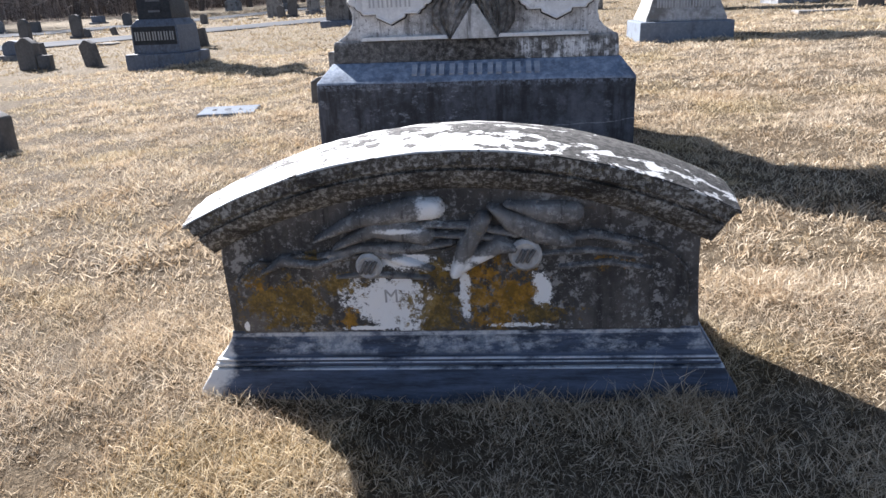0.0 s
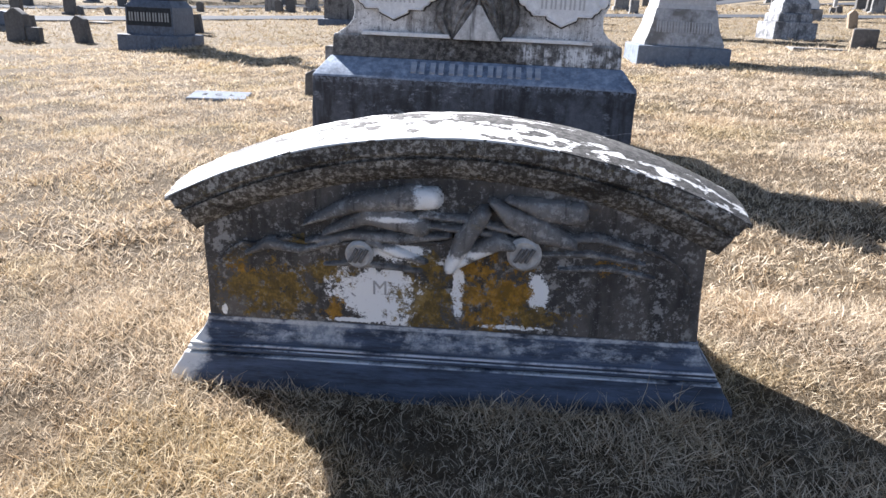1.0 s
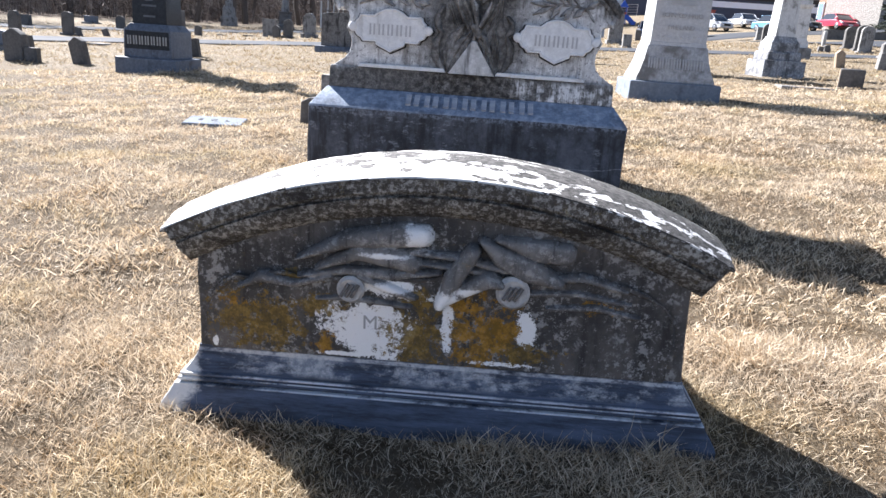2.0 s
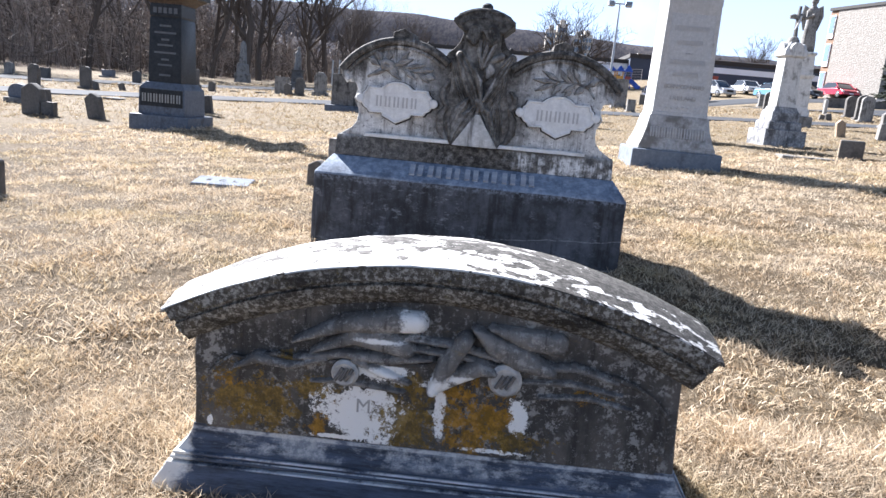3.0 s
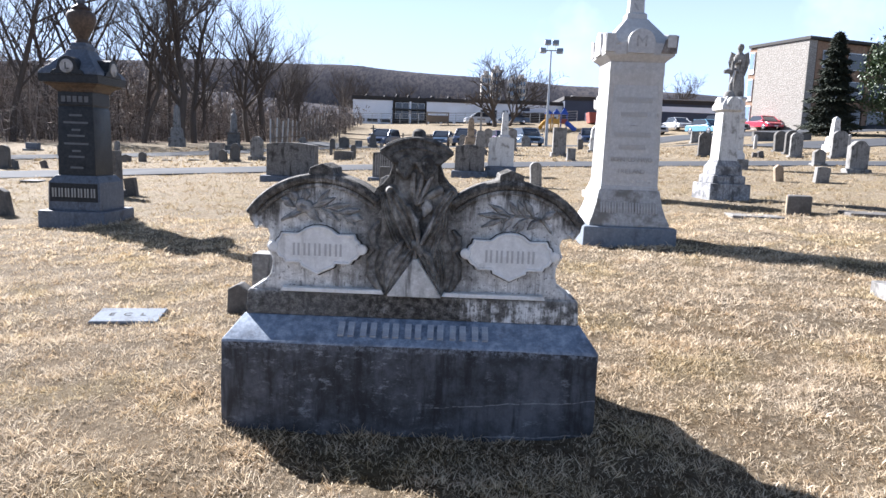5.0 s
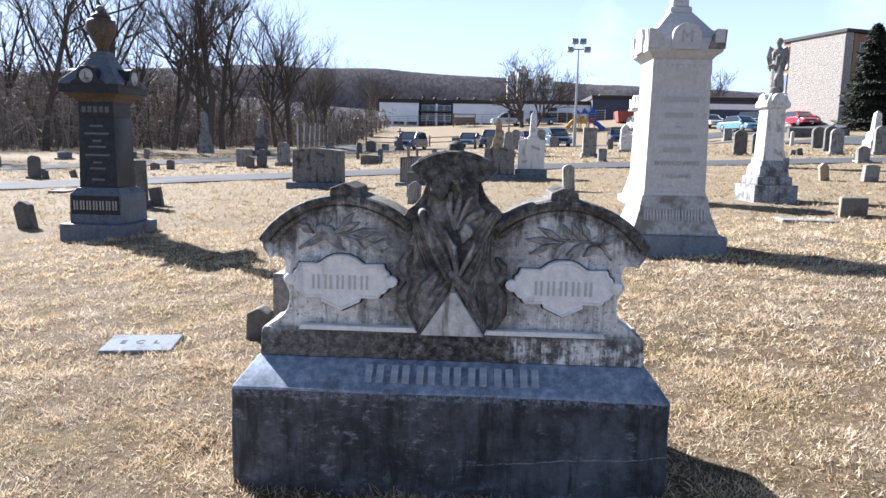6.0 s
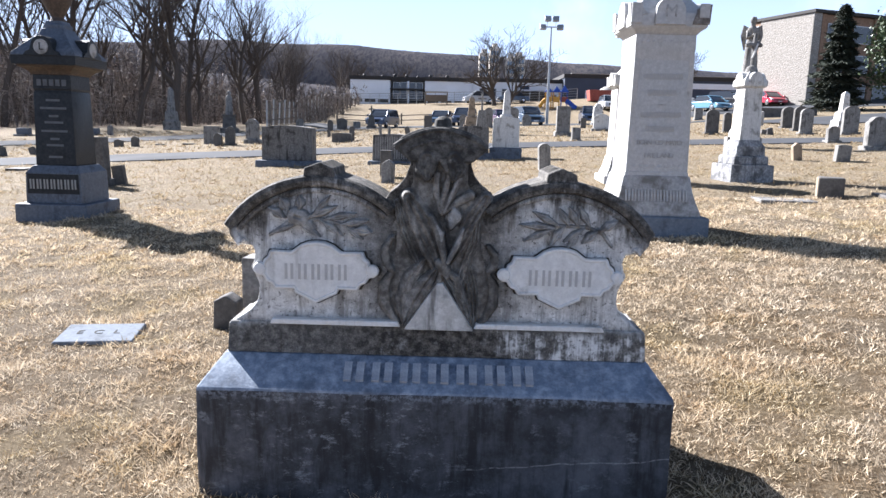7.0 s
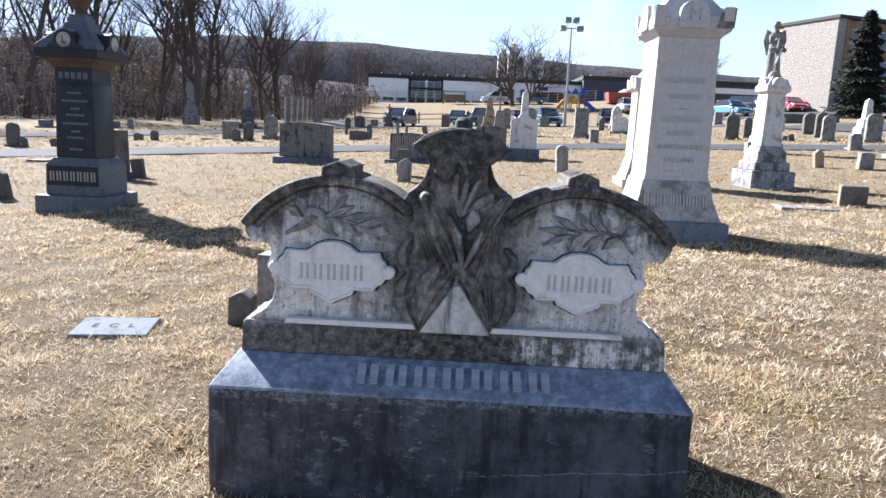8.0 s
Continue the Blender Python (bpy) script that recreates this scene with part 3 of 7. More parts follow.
def relief(strokes, x0, x1, z0, z1, nx, nz, y, back, grain=0.0015, keep=None):
    """A carved surface on an upright face. Each stroke is (lift, swell, groove, ((x, z, half width), ...)): a ridge along its points; the highest stroke shows. A groove below 0 ripples the whole ridge."""
    gx, gz = np.meshgrid(np.linspace(x0, x1, nx + 1), np.linspace(z0, z1, nz + 1))
    h = np.full(gx.shape, -1.0)
    for lift, swell, groove, pts in strokes:
        best, wide = np.full(gx.shape, 9.0), np.ones(gx.shape)
        for (ax, az, aw), (bx, bz, bw) in zip(pts, pts[1:]):
            f = np.clip(((gx - ax) * (bx - ax) + (gz - az) * (bz - az)) / ((bx - ax) ** 2 + (bz - az) ** 2), 0, 1)
            w = aw + f * (bw - aw)
            u = np.hypot(gx - ax - f * (bx - ax), gz - az - f * (bz - az)) / w
            wide = np.where(u < best, w, wide)
            best = np.minimum(best, u)
        edge = np.clip((1.0 - best) / 0.16, 0, 1)
        ridge = lift * np.sqrt(edge) + swell * np.sqrt(np.clip(1 - best ** 2, 0, 1))
        ridge -= groove * (np.exp(-(best / 0.16) ** 2) if groove > 0 else 0.5 * np.cos(best * 11.0) - 0.5)
        h = np.where(best < 1, np.maximum(h, ridge), h)
    if keep is not None:
        h = np.where(keep(gx, gz), np.maximum(h, 0.0), np.where(h > 0, h, -1.0))
    bm = bmesh.new()
    rows = []
    for j in range(nz + 1):
        rows.append([])
        for i in range(nx + 1):
            px, pz, ph = gx[j, i], gz[j, i], max(0.0, h[j, i])
            ph += grain * (noise.noise(Vector((px * 60, pz * 60, 3))) + 0.6 * noise.noise(Vector((px * 160, pz * 160, 7))))
            rows[-1].append(bm.verts.new((px, y - ph, pz)))
    for j in range(nz):
        for i in range(nx):
            if max(h[j, i], h[j, i + 1], h[j + 1, i], h[j + 1, i + 1]) > -0.5:
                bm.faces.new((rows[j][i], rows[j][i + 1], rows[j + 1][i + 1], rows[j + 1][i]))
    bmesh.ops.delete(bm, geom=[v for v in bm.verts if not v.link_faces], context="VERTS")
    rimmed = bmesh.ops.extrude_edge_only(bm, edges=[e for e in bm.edges if e.is_boundary])
    for v in rimmed["geom"]:
        if isinstance(v, bmesh.types.BMVert):
            v.co.y = back
    return bm


def strokes_for(count):
    """Two thin uprights for each letter of a name, as shares of its pitch."""
    return [(k + 0.5 + d) for k in range(count) for d in (-0.24, 0.20)]


def bars(parent, x0, x1, z, height, y, count, material, depth=0.008, tilt=0.0, name="letter_bar", gap=0.28):
    """Plain bars in the place of a name's letters, on an upright (or leaning) face."""
    step = (x1 - x0) / count
    w = step * (1 - gap) / 5.5
    me = None
    for at in strokes_for(count):
        if me is None:
            ob = part(name, box(-w, w, -depth, 0.012, -height / 2, height / 2), material, parent)
            me = ob.data
        else:
            ob = new(name, me)
            ob.parent = parent
        ob.matrix_basis = pose(x0 + step * at, y, z, tilt)


def words(text, size, material, parent, m, name="lettering", depth=0.004, spacing=1.0):
    curve = bpy.data.curves.new("text", "FONT")
    curve.body, curve.size, curve.extrude = text, size, depth
    curve.align_x, curve.align_y, curve.space_character, curve.resolution_u = "CENTER", "CENTER", spacing, 3
    tmp = new("text", curve)
    bpy.context.view_layer.update()
    me = bpy.data.meshes.new_from_object(tmp.evaluated_get(bpy.context.evaluated_depsgraph_get()))
    bpy.data.objects.remove(tmp)
    me.materials.clear()
    me.materials.append(material)
    ob = new(name, me)
    ob.parent = parent
    ob.matrix_basis = m
    return ob


def lettered(text, size, pitch, material, parent, x, y, z, name="letter"):
    """Upright letters of a word, each by itself."""
    for k, ch in enumerate(text):
        if ch != " ":
            words(ch, size, material, parent, pose(x + (k - (len(text) - 1) / 2) * pitch, y, z, 90), name, 0.002)


# ---- the lie of the land ----
def ease(a, b, x):
    t = np.clip((x - a) / (b - a), 0, 1)
    return t * t * (3 - 2 * t)


def land(x, y):
    """Height of the ground: rises to the right and gently ahead, with a sunk car park and a bank beyond it."""
    x, y = np.asarray(x, float), np.asarray(y, float)
    z = 0.9 * np.tanh(x / 20) + 0.028 * np.minimum(y, 130) - 0.1
    z = z - 0.050 * x * np.exp(-(x / 2.2) ** 2 - ((y - 3.6) / 3.0) ** 2) - 0.035 * np.exp(-(x / 1.6) ** 2 - ((y - 4.2) / 1.1) ** 2)
    z = z - 0.035 * np.exp(-((x - 0.45) / 0.7) ** 2 - ((y - 1.55) / 0.45) ** 2)
    z = z + 0.08 * np.clip(x - 14, 0, 45) * ease(25, 80, y)
    z = z - 0.45 * ease(50, 60, y) * (1 - ease(74, 82, y)) * ease(-14, -9, x) * (1 - ease(14, 24, x))
    z = z + 2.0 * ease(76, 108, y) * (1 - ease(20, 40, x))
    z = z - 0.02 * np.clip(y - 140, 0, 200)
    return z


def lumps(x, y):
    """Small unevenness of the turf."""
    return (0.018 * np.sin(2.1 * x + 1.3 * y) * np.sin(1.7 * y - 0.9 * x + 1) + 0.014 * np.sin(5.3 * x - 2.2 * y + 2) * np.sin(4.1 * y + 1.4 * x)
            + 0.010 * np.sin(11.7 * x + 7.1 * y) * np.sin(9.3 * y - 6.2 * x))


def height(x, y):
    return float(land(x, y))


def make_ground():
    def spaced(lo, hi, fine):
        out, s = [0.0], fine
        while out[-1] < hi:
            s = max(fine, 0.05 * abs(out[-1]) - 0.15) if abs(out[-1]) > 6 else fine
            out.append(out[-1] + s)
        back, s = [0.0], fine
        while back[-1] > lo:
            s = max(fine, 0.05 * abs(back[-1]) - 0.15) if abs(back[-1]) > 6 else fine
            back.append(back[-1] - s)
        return np.array(back[:0:-1] + out)

    xs, ys = spaced(-1500, 1500, 0.13), spaced(-1500, 2500, 0.13)
    gx, gy = np.meshgrid(xs, ys)
    z = land(gx, gy) + lumps(gx, gy) * (1 - ease(20, 60, np.hypot(gx, gy)))
    me = bpy.data.meshes.new("ground")
    w, h = len(xs), len(ys)
    verts = np.stack([gx, gy, z], -1).reshape(-1, 3)
    i = (np.arange(h - 1)[:, None] * w + np.arange(w - 1)).reshape(-1)
    quads = np.stack([i, i + 1, i + 1 + w, i + w], -1)
    me.vertices.add(len(verts)), me.vertices.foreach_set("co", verts.reshape(-1))
    me.loops.add(quads.size), me.loops.foreach_set("vertex_index", quads.reshape(-1))
    me.polygons.add(len(quads)), me.polygons.foreach_set("loop_start", np.arange(0, quads.size, 4))
    me.update(calc_edges=True)
    me.polygons.foreach_set("use_smooth", [True] * len(quads))
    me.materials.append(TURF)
    return tagged(new("ground", me), "straw-coloured winter turf, sloping gently, with worn patches", "ground", kind="structure")


make_ground()


# ---- the low arched stone in front ----
def low_stone():
    t = thing("low_headstone", pose(0.084, 1.70, -0.05, 0, -1.2, 0), "low wide marble headstone with arched cap, blackened and lichened", "headstone")
    # moulded foot, in steps
    foot = loft([(-0.08, 0.606, 0.188), (-0.010, 0.606, 0.188), (0.000, 0.603, 0.185), (0.012, 0.596, 0.178), (0.024, 0.588, 0.170), (0.034, 0.583, 0.165), (0.038, 0.582, 0.164)], cy=0.155)
    part("foot_block", foot, MOULD, t, bevel=0.002)
    rings = [(0.036, 0.562, 0.144), (0.039, 0.572, 0.154), (0.044, 0.576, 0.158), (0.049, 0.575, 0.157), (0.053, 0.570, 0.152), (0.055, 0.562, 0.144)]
    part("base_roll", loft(rings, cy=0.155), MOULD, t, "dark rounded roll of the base")
    rings = [(0.052, 0.556, 0.140), (0.054, 0.570, 0.156), (0.060, 0.570, 0.156), (0.062, 0.563, 0.149)]
    rings += [(0.062 + 0.056 * k / 8, 0.563 - 0.028 * math.sin(math.pi / 2 * k / 8), 0.149 - 0.024 * math.sin(math.pi / 2 * k / 8)) for k in range(1, 9)]
    part("base_cove", loft(rings, cy=0.155), MOULD, t, "pale marble cove streaked with soot", 0.0015)
    # body under the arch
    R = 1.268
    cz = 0.538 - R
    top = [(x, cz + math.sqrt((R - 0.05) ** 2 - x * x)) for x in np.linspace(0.525, -0.525, 25)]
    side = [(-0.532, 0.29), (-0.530, 0.20), (-0.532, 0.116)]
    outline = top + side + [(0.532, 0.116), (0.527, 0.20), (0.524, 0.29)]
    part("body", prism(outline, 0.03, 0.28), FACE, t, bevel=0.004)
    # arched cap: a section swept along the arch
    def cap_ring(a, shrink=0.0):
        sec = [(-0.012, 0.0), (-0.012, -0.004), (0.006, -0.008), (0.022, -0.030), (0.026, -0.046), (0.030, -0.060), (0.034, -0.070), (0.036, -0.078), (0.040, -0.088),
               (0.278, -0.088), (0.294, -0.078), (0.294, -0.066), (0.310, -0.05), (0.322, -0.034), (0.322, 0.0), (0.24, 0.016), (0.155, 0.022), (0.07, 0.016)]
        s, c = math.sin(a), math.cos(a)
        return [((R + h) * s, y, cz + (R + h) * c) for y, h in sec]
    half = math.asin(0.587 / R)
    bm = bmesh.new()
    last = None
    n = 44
    for i in range(n + 1):
        ring = [bm.verts.new(p) for p in cap_ring(-half + 2 * half * i / n)]
        for v in ring:
            v.co += 0.0022 * Vector((0, 1, 1)) * noise.noise(v.co * 9) + 0.0012 * Vector((0, 1, 1)) * noise.noise(v.co * 31)
        if last:
            for k in range(len(ring)):
                bm.faces.new((last[k], last[(k + 1) % len(ring)], ring[(k + 1) % len(ring)], ring[k]))
        else:
            bm.faces.new(ring[::-1])
        last = ring
    bm.faces.new(last)
    part("cap", bm, CAP, t, "arched cap, bare white marble with grey flaking growth")
    # soffit band of the cap in the stained face stone
    bm = bmesh.new()
    last = None
    for i in range(n + 1):
        a = -half * 0.985 + 2 * half * 0.985 * i / n
        s, c = math.sin(a), math.cos(a)
        ring = [bm.verts.new(((R + h) * s, y, cz + (R + h) * c)) for y, h in ((-0.0145, -0.003), (-0.0145, -0.030), (-0.011, -0.034), (0.003, -0.035), (0.004, -0.041), (-0.0055, -0.044),
                                                                             (-0.0045, -0.053), (0.002, -0.066), (0.0125, -0.079), (0.0285, -0.090), (0.05, -0.07), (0.04, -0.01))]
        if last:
            for k in range(len(ring)):
                bm.faces.new((last[k], last[(k + 1) % len(ring)], ring[(k + 1) % len(ring)], ring[k]))
        else:
            bm.faces.new(ring[::-1])
        last = ring
    bm.faces.new(last)
    part("cap_moulding", bm, FASCIA, t, "black-stained moulding under the cap's edge")
    # dark end faces of the cap
    for sgn in (-1, 1):
        bm = bmesh.new()
        ends = [[bm.verts.new(Vector(p) + Vector((sgn * d, 0, -0.5 * d))) for p in cap_ring(sgn * half)] for d in (-0.012, 0.0025)]
        for v in ends[0] + ends[1]:
            v.co.z -= 0.004
        for k in range(len(ends[0])):
            j = (k + 1) % len(ends[0])
            bm.faces.new((ends[0][k], ends[0][j], ends[1][j], ends[1][k]))
        bm.faces.new(ends[1]), bm.faces.new(ends[0][::-1])
        part("cap_end", bm, FASCIA, t, "blackened end of the cap")
    # raised panel with a torn, uneven upper edge
    pan = [(-0.500, 0.118), (-0.512, 0.15), (-0.510, 0.205), (-0.492, 0.245), (-0.462, 0.275), (-0.440, 0.292), (-0.405, 0.290), (-0.370, 0.298)]
    pan += [(x, 0.300 + 0.030 * float(ease(-0.3, 0.2, x)) + 0.006 * math.sin(31 * x) + 0.004 * math.sin(73 * x)) for x in np.linspace(-0.34, 0.30, 17)]
    pan += [(0.345, 0.330), (0.395, 0.322), (0.435, 0.308), (0.470, 0.288), (0.495, 0.255), (0.505, 0.20), (0.503, 0.15), (0.490, 0.118)]
    part("panel", prism(pan[::-1], 0.018, 0.06), FACE, t, "raised panel with bare white and orange lichen patches", 0.004)
    edge = [(x, 0.019, z) for x, z in pan[3:-3]]
    part("panel_roll", tube(edge, [0.005 + 0.003 * math.sin(k * 1.7) for k in range(len(edge))], 7), FACE, t)
    # a spray of long leaves and cords lying over the panel's top
    spray = [
        (0.008, 0.018, 0.0, ((-0.300, 0.345, 0.004), (-0.190, 0.392, 0.018), (-0.090, 0.406, 0.025), (-0.038, 0.408, 0.022))),
        (0.006, 0.018, 0.0, ((-0.260, 0.325, 0.004), (-0.170, 0.366, 0.018), (-0.105, 0.360, 0.024), (-0.058, 0.348, 0.020))),
        (0.022, 0.022, 0.0, ((0.006, 0.268, 0.012), (0.032, 0.325, 0.020), (0.068, 0.382, 0.016))),
        (0.012, 0.022, 0.0, ((0.000, 0.262, 0.008), (0.060, 0.305, 0.018), (0.100, 0.325, 0.018), (0.130, 0.318, 0.010))),
        (0.010, 0.016, 0.0, ((0.085, 0.408, 0.006), (0.130, 0.375, 0.022), (0.185, 0.350, 0.026), (0.250, 0.328, 0.012))),
        (0.006, 0.014, 0.0, ((0.120, 0.412, 0.006), (0.200, 0.392, 0.022), (0.258, 0.388, 0.022))),
        (0.004, 0.010, 0.0, ((-0.060, 0.372, 0.005), (0.040, 0.366, 0.007), (0.140, 0.345, 0.006))),
        (0.004, 0.010, 0.0, ((-0.050, 0.350, 0.005), (0.030, 0.345, 0.007), (0.110, 0.336, 0.006))),
        (0.006, 0.012, 0.0, ((-0.430, 0.272, 0.004), (-0.380, 0.296, 0.012), (-0.310, 0.285, 0.008), (-0.230, 0.310, 0.006)))]
    spray += [
        (0.004, 0.010, 0.0, ((-0.300, 0.304, 0.004), (-0.200, 0.322, 0.009), (-0.100, 0.318, 0.010), (0.000, 0.330, 0.005))),
        (0.004, 0.012, 0.0, ((-0.170, 0.312, 0.006), (-0.110, 0.290, 0.012), (-0.050, 0.272, 0.006))),
        (0.004, 0.008, 0.0, ((0.200, 0.330, 0.005), (0.300, 0.340, 0.008), (0.390, 0.318, 0.005))),
        (0.004, 0.008, 0.0, ((0.190, 0.300, 0.005), (0.290, 0.306, 0.007), (0.400, 0.290, 0.004))),
        (0.004, 0.008, 0.0, ((0.230, 0.270, 0.005), (0.330, 0.278, 0.007), (0.420, 0.262, 0.004))),
        (0.004, 0.008, 0.0, ((-0.260, 0.255, 0.004), (-0.190, 0.262, 0.007), (-0.060, 0.250, 0.005)))]
    part("carved_spray", relief(spray, -0.45, 0.45, 0.235, 0.44, 260, 64, 0.0185, 0.034, 0.0016), CARVED, t, "carved spray of long leaves, grey with pale tips")
    # two rosettes with slots
    for x, z, r in ((-0.186, 0.284, 0.030), (0.156, 0.302, 0.036)):
        ring = part("rosette", lathe([(r * 0.55, -0.004), (r * 0.98, 0.0), (r, 0.010), (r * 0.8, 0.019), (r * 0.5, 0.014), (0.002, 0.012)], 18), KNOT, t, "carved round knot, paler than the face")
        ring.matrix_basis = pose(x, 0.015, z, 90)
        for k in (-1, 0, 1):
            slot = part("petal", tube([(k * 0.011 - 0.008, -0.014, 0.018), (k * 0.011, 0, 0.021), (k * 0.011 + 0.008, 0.014, 0.018)], 0.0042, 6), CARVED, ring)
    words("M", 0.045, LETTER_DARK, t, pose(-0.145, 0.0175, 0.205, 90), "initial", 0.001)
    return t


low_stone()


# ---- the double monument behind it ----
def double_monument():
    t = thing("family_monument", pose(0.0, 4.0, 0.0), "marble monument with twin arched tablets on a dark base", "monument")
    base = loft([(-0.12, 0.832, 0.285), (0.376, 0.830, 0.283)], cy=0.285)
    bmesh.ops.subdivide_edges(base, edges=[e for e in base.edges if e.calc_length() > 0.3], cuts=14, use_grid_fill=True)
    for v in base.verts:
        v.co += 0.0035 * noise.noise_vector(v.co * 4) + 0.0015 * noise.noise_vector(v.co * 17)
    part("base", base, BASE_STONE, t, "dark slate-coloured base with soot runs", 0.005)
    # base stone without soot; the sky light is put into its paler blue
    part("base_wash", loft([(0.366, 0.829, 0.282), (0.382, 0.828, 0.281), (0.470, 0.765, 0.150)], cy=0.285), SKYLIT_WASH, t, "sloping top of the base, bare of soot, with sky light in its blue-grey", 0.004)
    bars(t, -0.335, 0.362, 0.4275, 0.078, 0.071, 7, LETTER_BLUE, 0.012, -55.0, "raised_letter_bar", 0.25)

    # die: lower block, then the twin-arched tablet with scooped sides and a flaring cap between
    part("lower_block", loft([(0.470, 0.758, 0.135), (0.575, 0.752, 0.132), (0.585, 0.745, 0.125)], cy=0.275), MARBLE, t, "stained lower block of the tablets", 0.004)
    half = [(0.735, 0.580), (0.728, 0.590), (0.705, 0.605), (0.675, 0.625), (0.652, 0.655), (0.643, 0.690), (0.645, 0.730), (0.660, 0.760), (0.672, 0.782), (0.662, 0.800),
            (0.655, 0.830), (0.664, 0.860), (0.705, 0.866), (0.728, 0.905), (0.738, 0.950)]
    half += arc(0.425, 0.715, 0.400, 40, 78, 9)
    half += [(0.478, 1.118), (0.474, 1.142), (0.420, 1.163), (0.372, 1.142), (0.368, 1.116)]
    half += arc(0.425, 0.715, 0.400, 104, 126, 5)
    half += [(0.178, 1.062), (0.148, 1.085), (0.122, 1.120), (0.108, 1.160), (0.104, 1.185)]
    whole = half + [(-x, z) for x, z in half[::-1]]
    part("tablet", prism(whole[::-1], 0.155, 0.385), MARBLE, t, "twin-arched tablet with scooped shoulders", 0.007)
    # raised bands that follow the arches, with a key block
    for s in (-1, 1):
        for r, rad, y in ((0.383, 0.021, 0.144), (0.350, 0.010, 0.150)):
            pts = [(s * x, y, z) for x, z in arc(0.425, 0.715, r, 34, 132, 22)]
            part("arch_moulding", tube(pts, rad, 8), MARBLE, t)
        # dark rod between the mouldings, standing for grime and shade there
        part("arch_shade_line", tube([(s * x, 0.153, z) for x, z in arc(0.425, 0.715, 0.3595, 36, 130, 22)], 0.006, 6), GRIME_SHADE, t)
        part("key_block", prism([(s * 0.478, 1.105), (s * 0.474, 1.142), (s * 0.420, 1.163), (s * 0.372, 1.142), (s * 0.368, 1.105)], 0.135, 0.40), MARBLE, t, bevel=0.005)
        ear = [(s * x, 0.150, z) for x, z in ((0.738, 0.955), (0.726, 0.905), (0.706, 0.872), (0.690, 0.885))]
        part("ear_scroll", tube(ear, [0.014, 0.018, 0.016, 0.008], 8), MARBLE, t)
        # sloped ledge over the lower block
        bm = prism([(s * 0.13, 0.583), (s * 0.60, 0.583), (s * 0.59, 0.603), (s * 0.14, 0.603)], 0.122, 0.18)
        part("ledge", bm, PLATE, t, bevel=0.004)
        # name plate: a shaped cartouche with a raised rim
        c = []
        for q in ((0.0, 0.104), (0.030, 0.101), (0.058, 0.090), (0.078, 0.074), (0.090, 0.066), (0.165, 0.068), (0.172, 0.046), (0.186, 0.036), (0.190, 0.020), (0.212, 0.018), (0.222, 0.002),
                  (0.212, -0.016), (0.192, -0.018), (0.178, -0.040), (0.160, -0.048), (0.150, -0.066), (0.080, -0.064), (0.074, -0.082), (0.040, -0.098)):
            c.append(q)
        c = c + [(0.0, -0.118)] + [(-x, z) for x, z in c[:0:-1]]
        cx, czz = s * 0.431, 0.782
        out = [(cx + x, czz + z) for x, z in c]
        groove = [(cx + 1.03 * x + math.copysign(0.003, x), czz + 1.05 * z - 0.002) for x, z in c]
        # dark backing plate that draws grime and shade round the edge
        part("plate_shade_line", prism(groove, 0.149, 0.165), GRIME_SHADE, t, "dark outline round the name plate, for grime and its shaded gap")
        plate = part("name_plate", prism(out, 0.119, 0.165), PLATE, t, "pale shaped name plate", 0.004)
        rim = [(cx + 0.955 * x, 0.119, czz + 0.94 * z) for x, z in c + c[:1]]
        part("plate_rim", tube(rim, 0.0065, 6), PLATE, plate)
        for e in (-1, 1):
            bm = lathe([(0.016, 0), (0.024, 0.006), (0.020, 0.016), (0.004, 0.019)], 12)
            bm.transform(pose(cx + e * 0.199, 0.126, czz + 0.004, 90))
            part("plate_knob", bm, PLATE, plate)
        bars(plate, cx - 0.118, cx + 0.118, czz - 0.004, 0.056, 0.1185, 5, LETTER_FAINT, 0.0016, 0, "cut_letter_bar", 0.45)
    # a spray with an open flower on one tablet, an olive branch on the other
    spray = [(0.012, 0.014, 0.006, ((x, z, 0.003), ((x + x2) / 2, (z + z2) / 2, w), (x2, z2, 0.002))) for x, z, x2, z2, w in (
        (-0.495, 0.948, -0.600, 0.905, 0.010), (-0.470, 0.965, -0.360, 1.010, 0.017), (-0.440, 0.985, -0.385, 1.045, 0.012), (-0.420, 0.960, -0.340, 0.905, 0.014), (-0.400, 0.965, -0.295, 0.985, 0.013),
        (-0.350, 0.945, -0.250, 0.962, 0.015), (-0.330, 0.940, -0.270, 0.895, 0.013), (-0.300, 0.930, -0.238, 0.920, 0.020), (-0.500, 0.950, -0.420, 0.900, 0.014), (-0.545, 0.965, -0.600, 1.000, 0.018),
        (-0.530, 0.990, -0.560, 1.035, 0.020), (-0.490, 0.995, -0.490, 1.045, 0.018), (-0.480, 0.960, -0.440, 0.930, 0.016))]
    spray.append((0.004, 0.006, 0, ((-0.60, 0.902, 0.005), (-0.53, 0.95, 0.006), (-0.42, 0.962, 0.006), (-0.33, 0.942, 0.005), (-0.26, 0.918, 0.004))))
    spray.append((0.012, 0.022, 0.010, ((-0.506, 0.972, 0.032), (-0.486, 0.966, 0.030))))
    part("carved_spray", relief(spray, -0.63, -0.22, 0.88, 1.07, 150, 76, 0.1545, 0.165), SPRAY, t, "carved spray with an open flower")
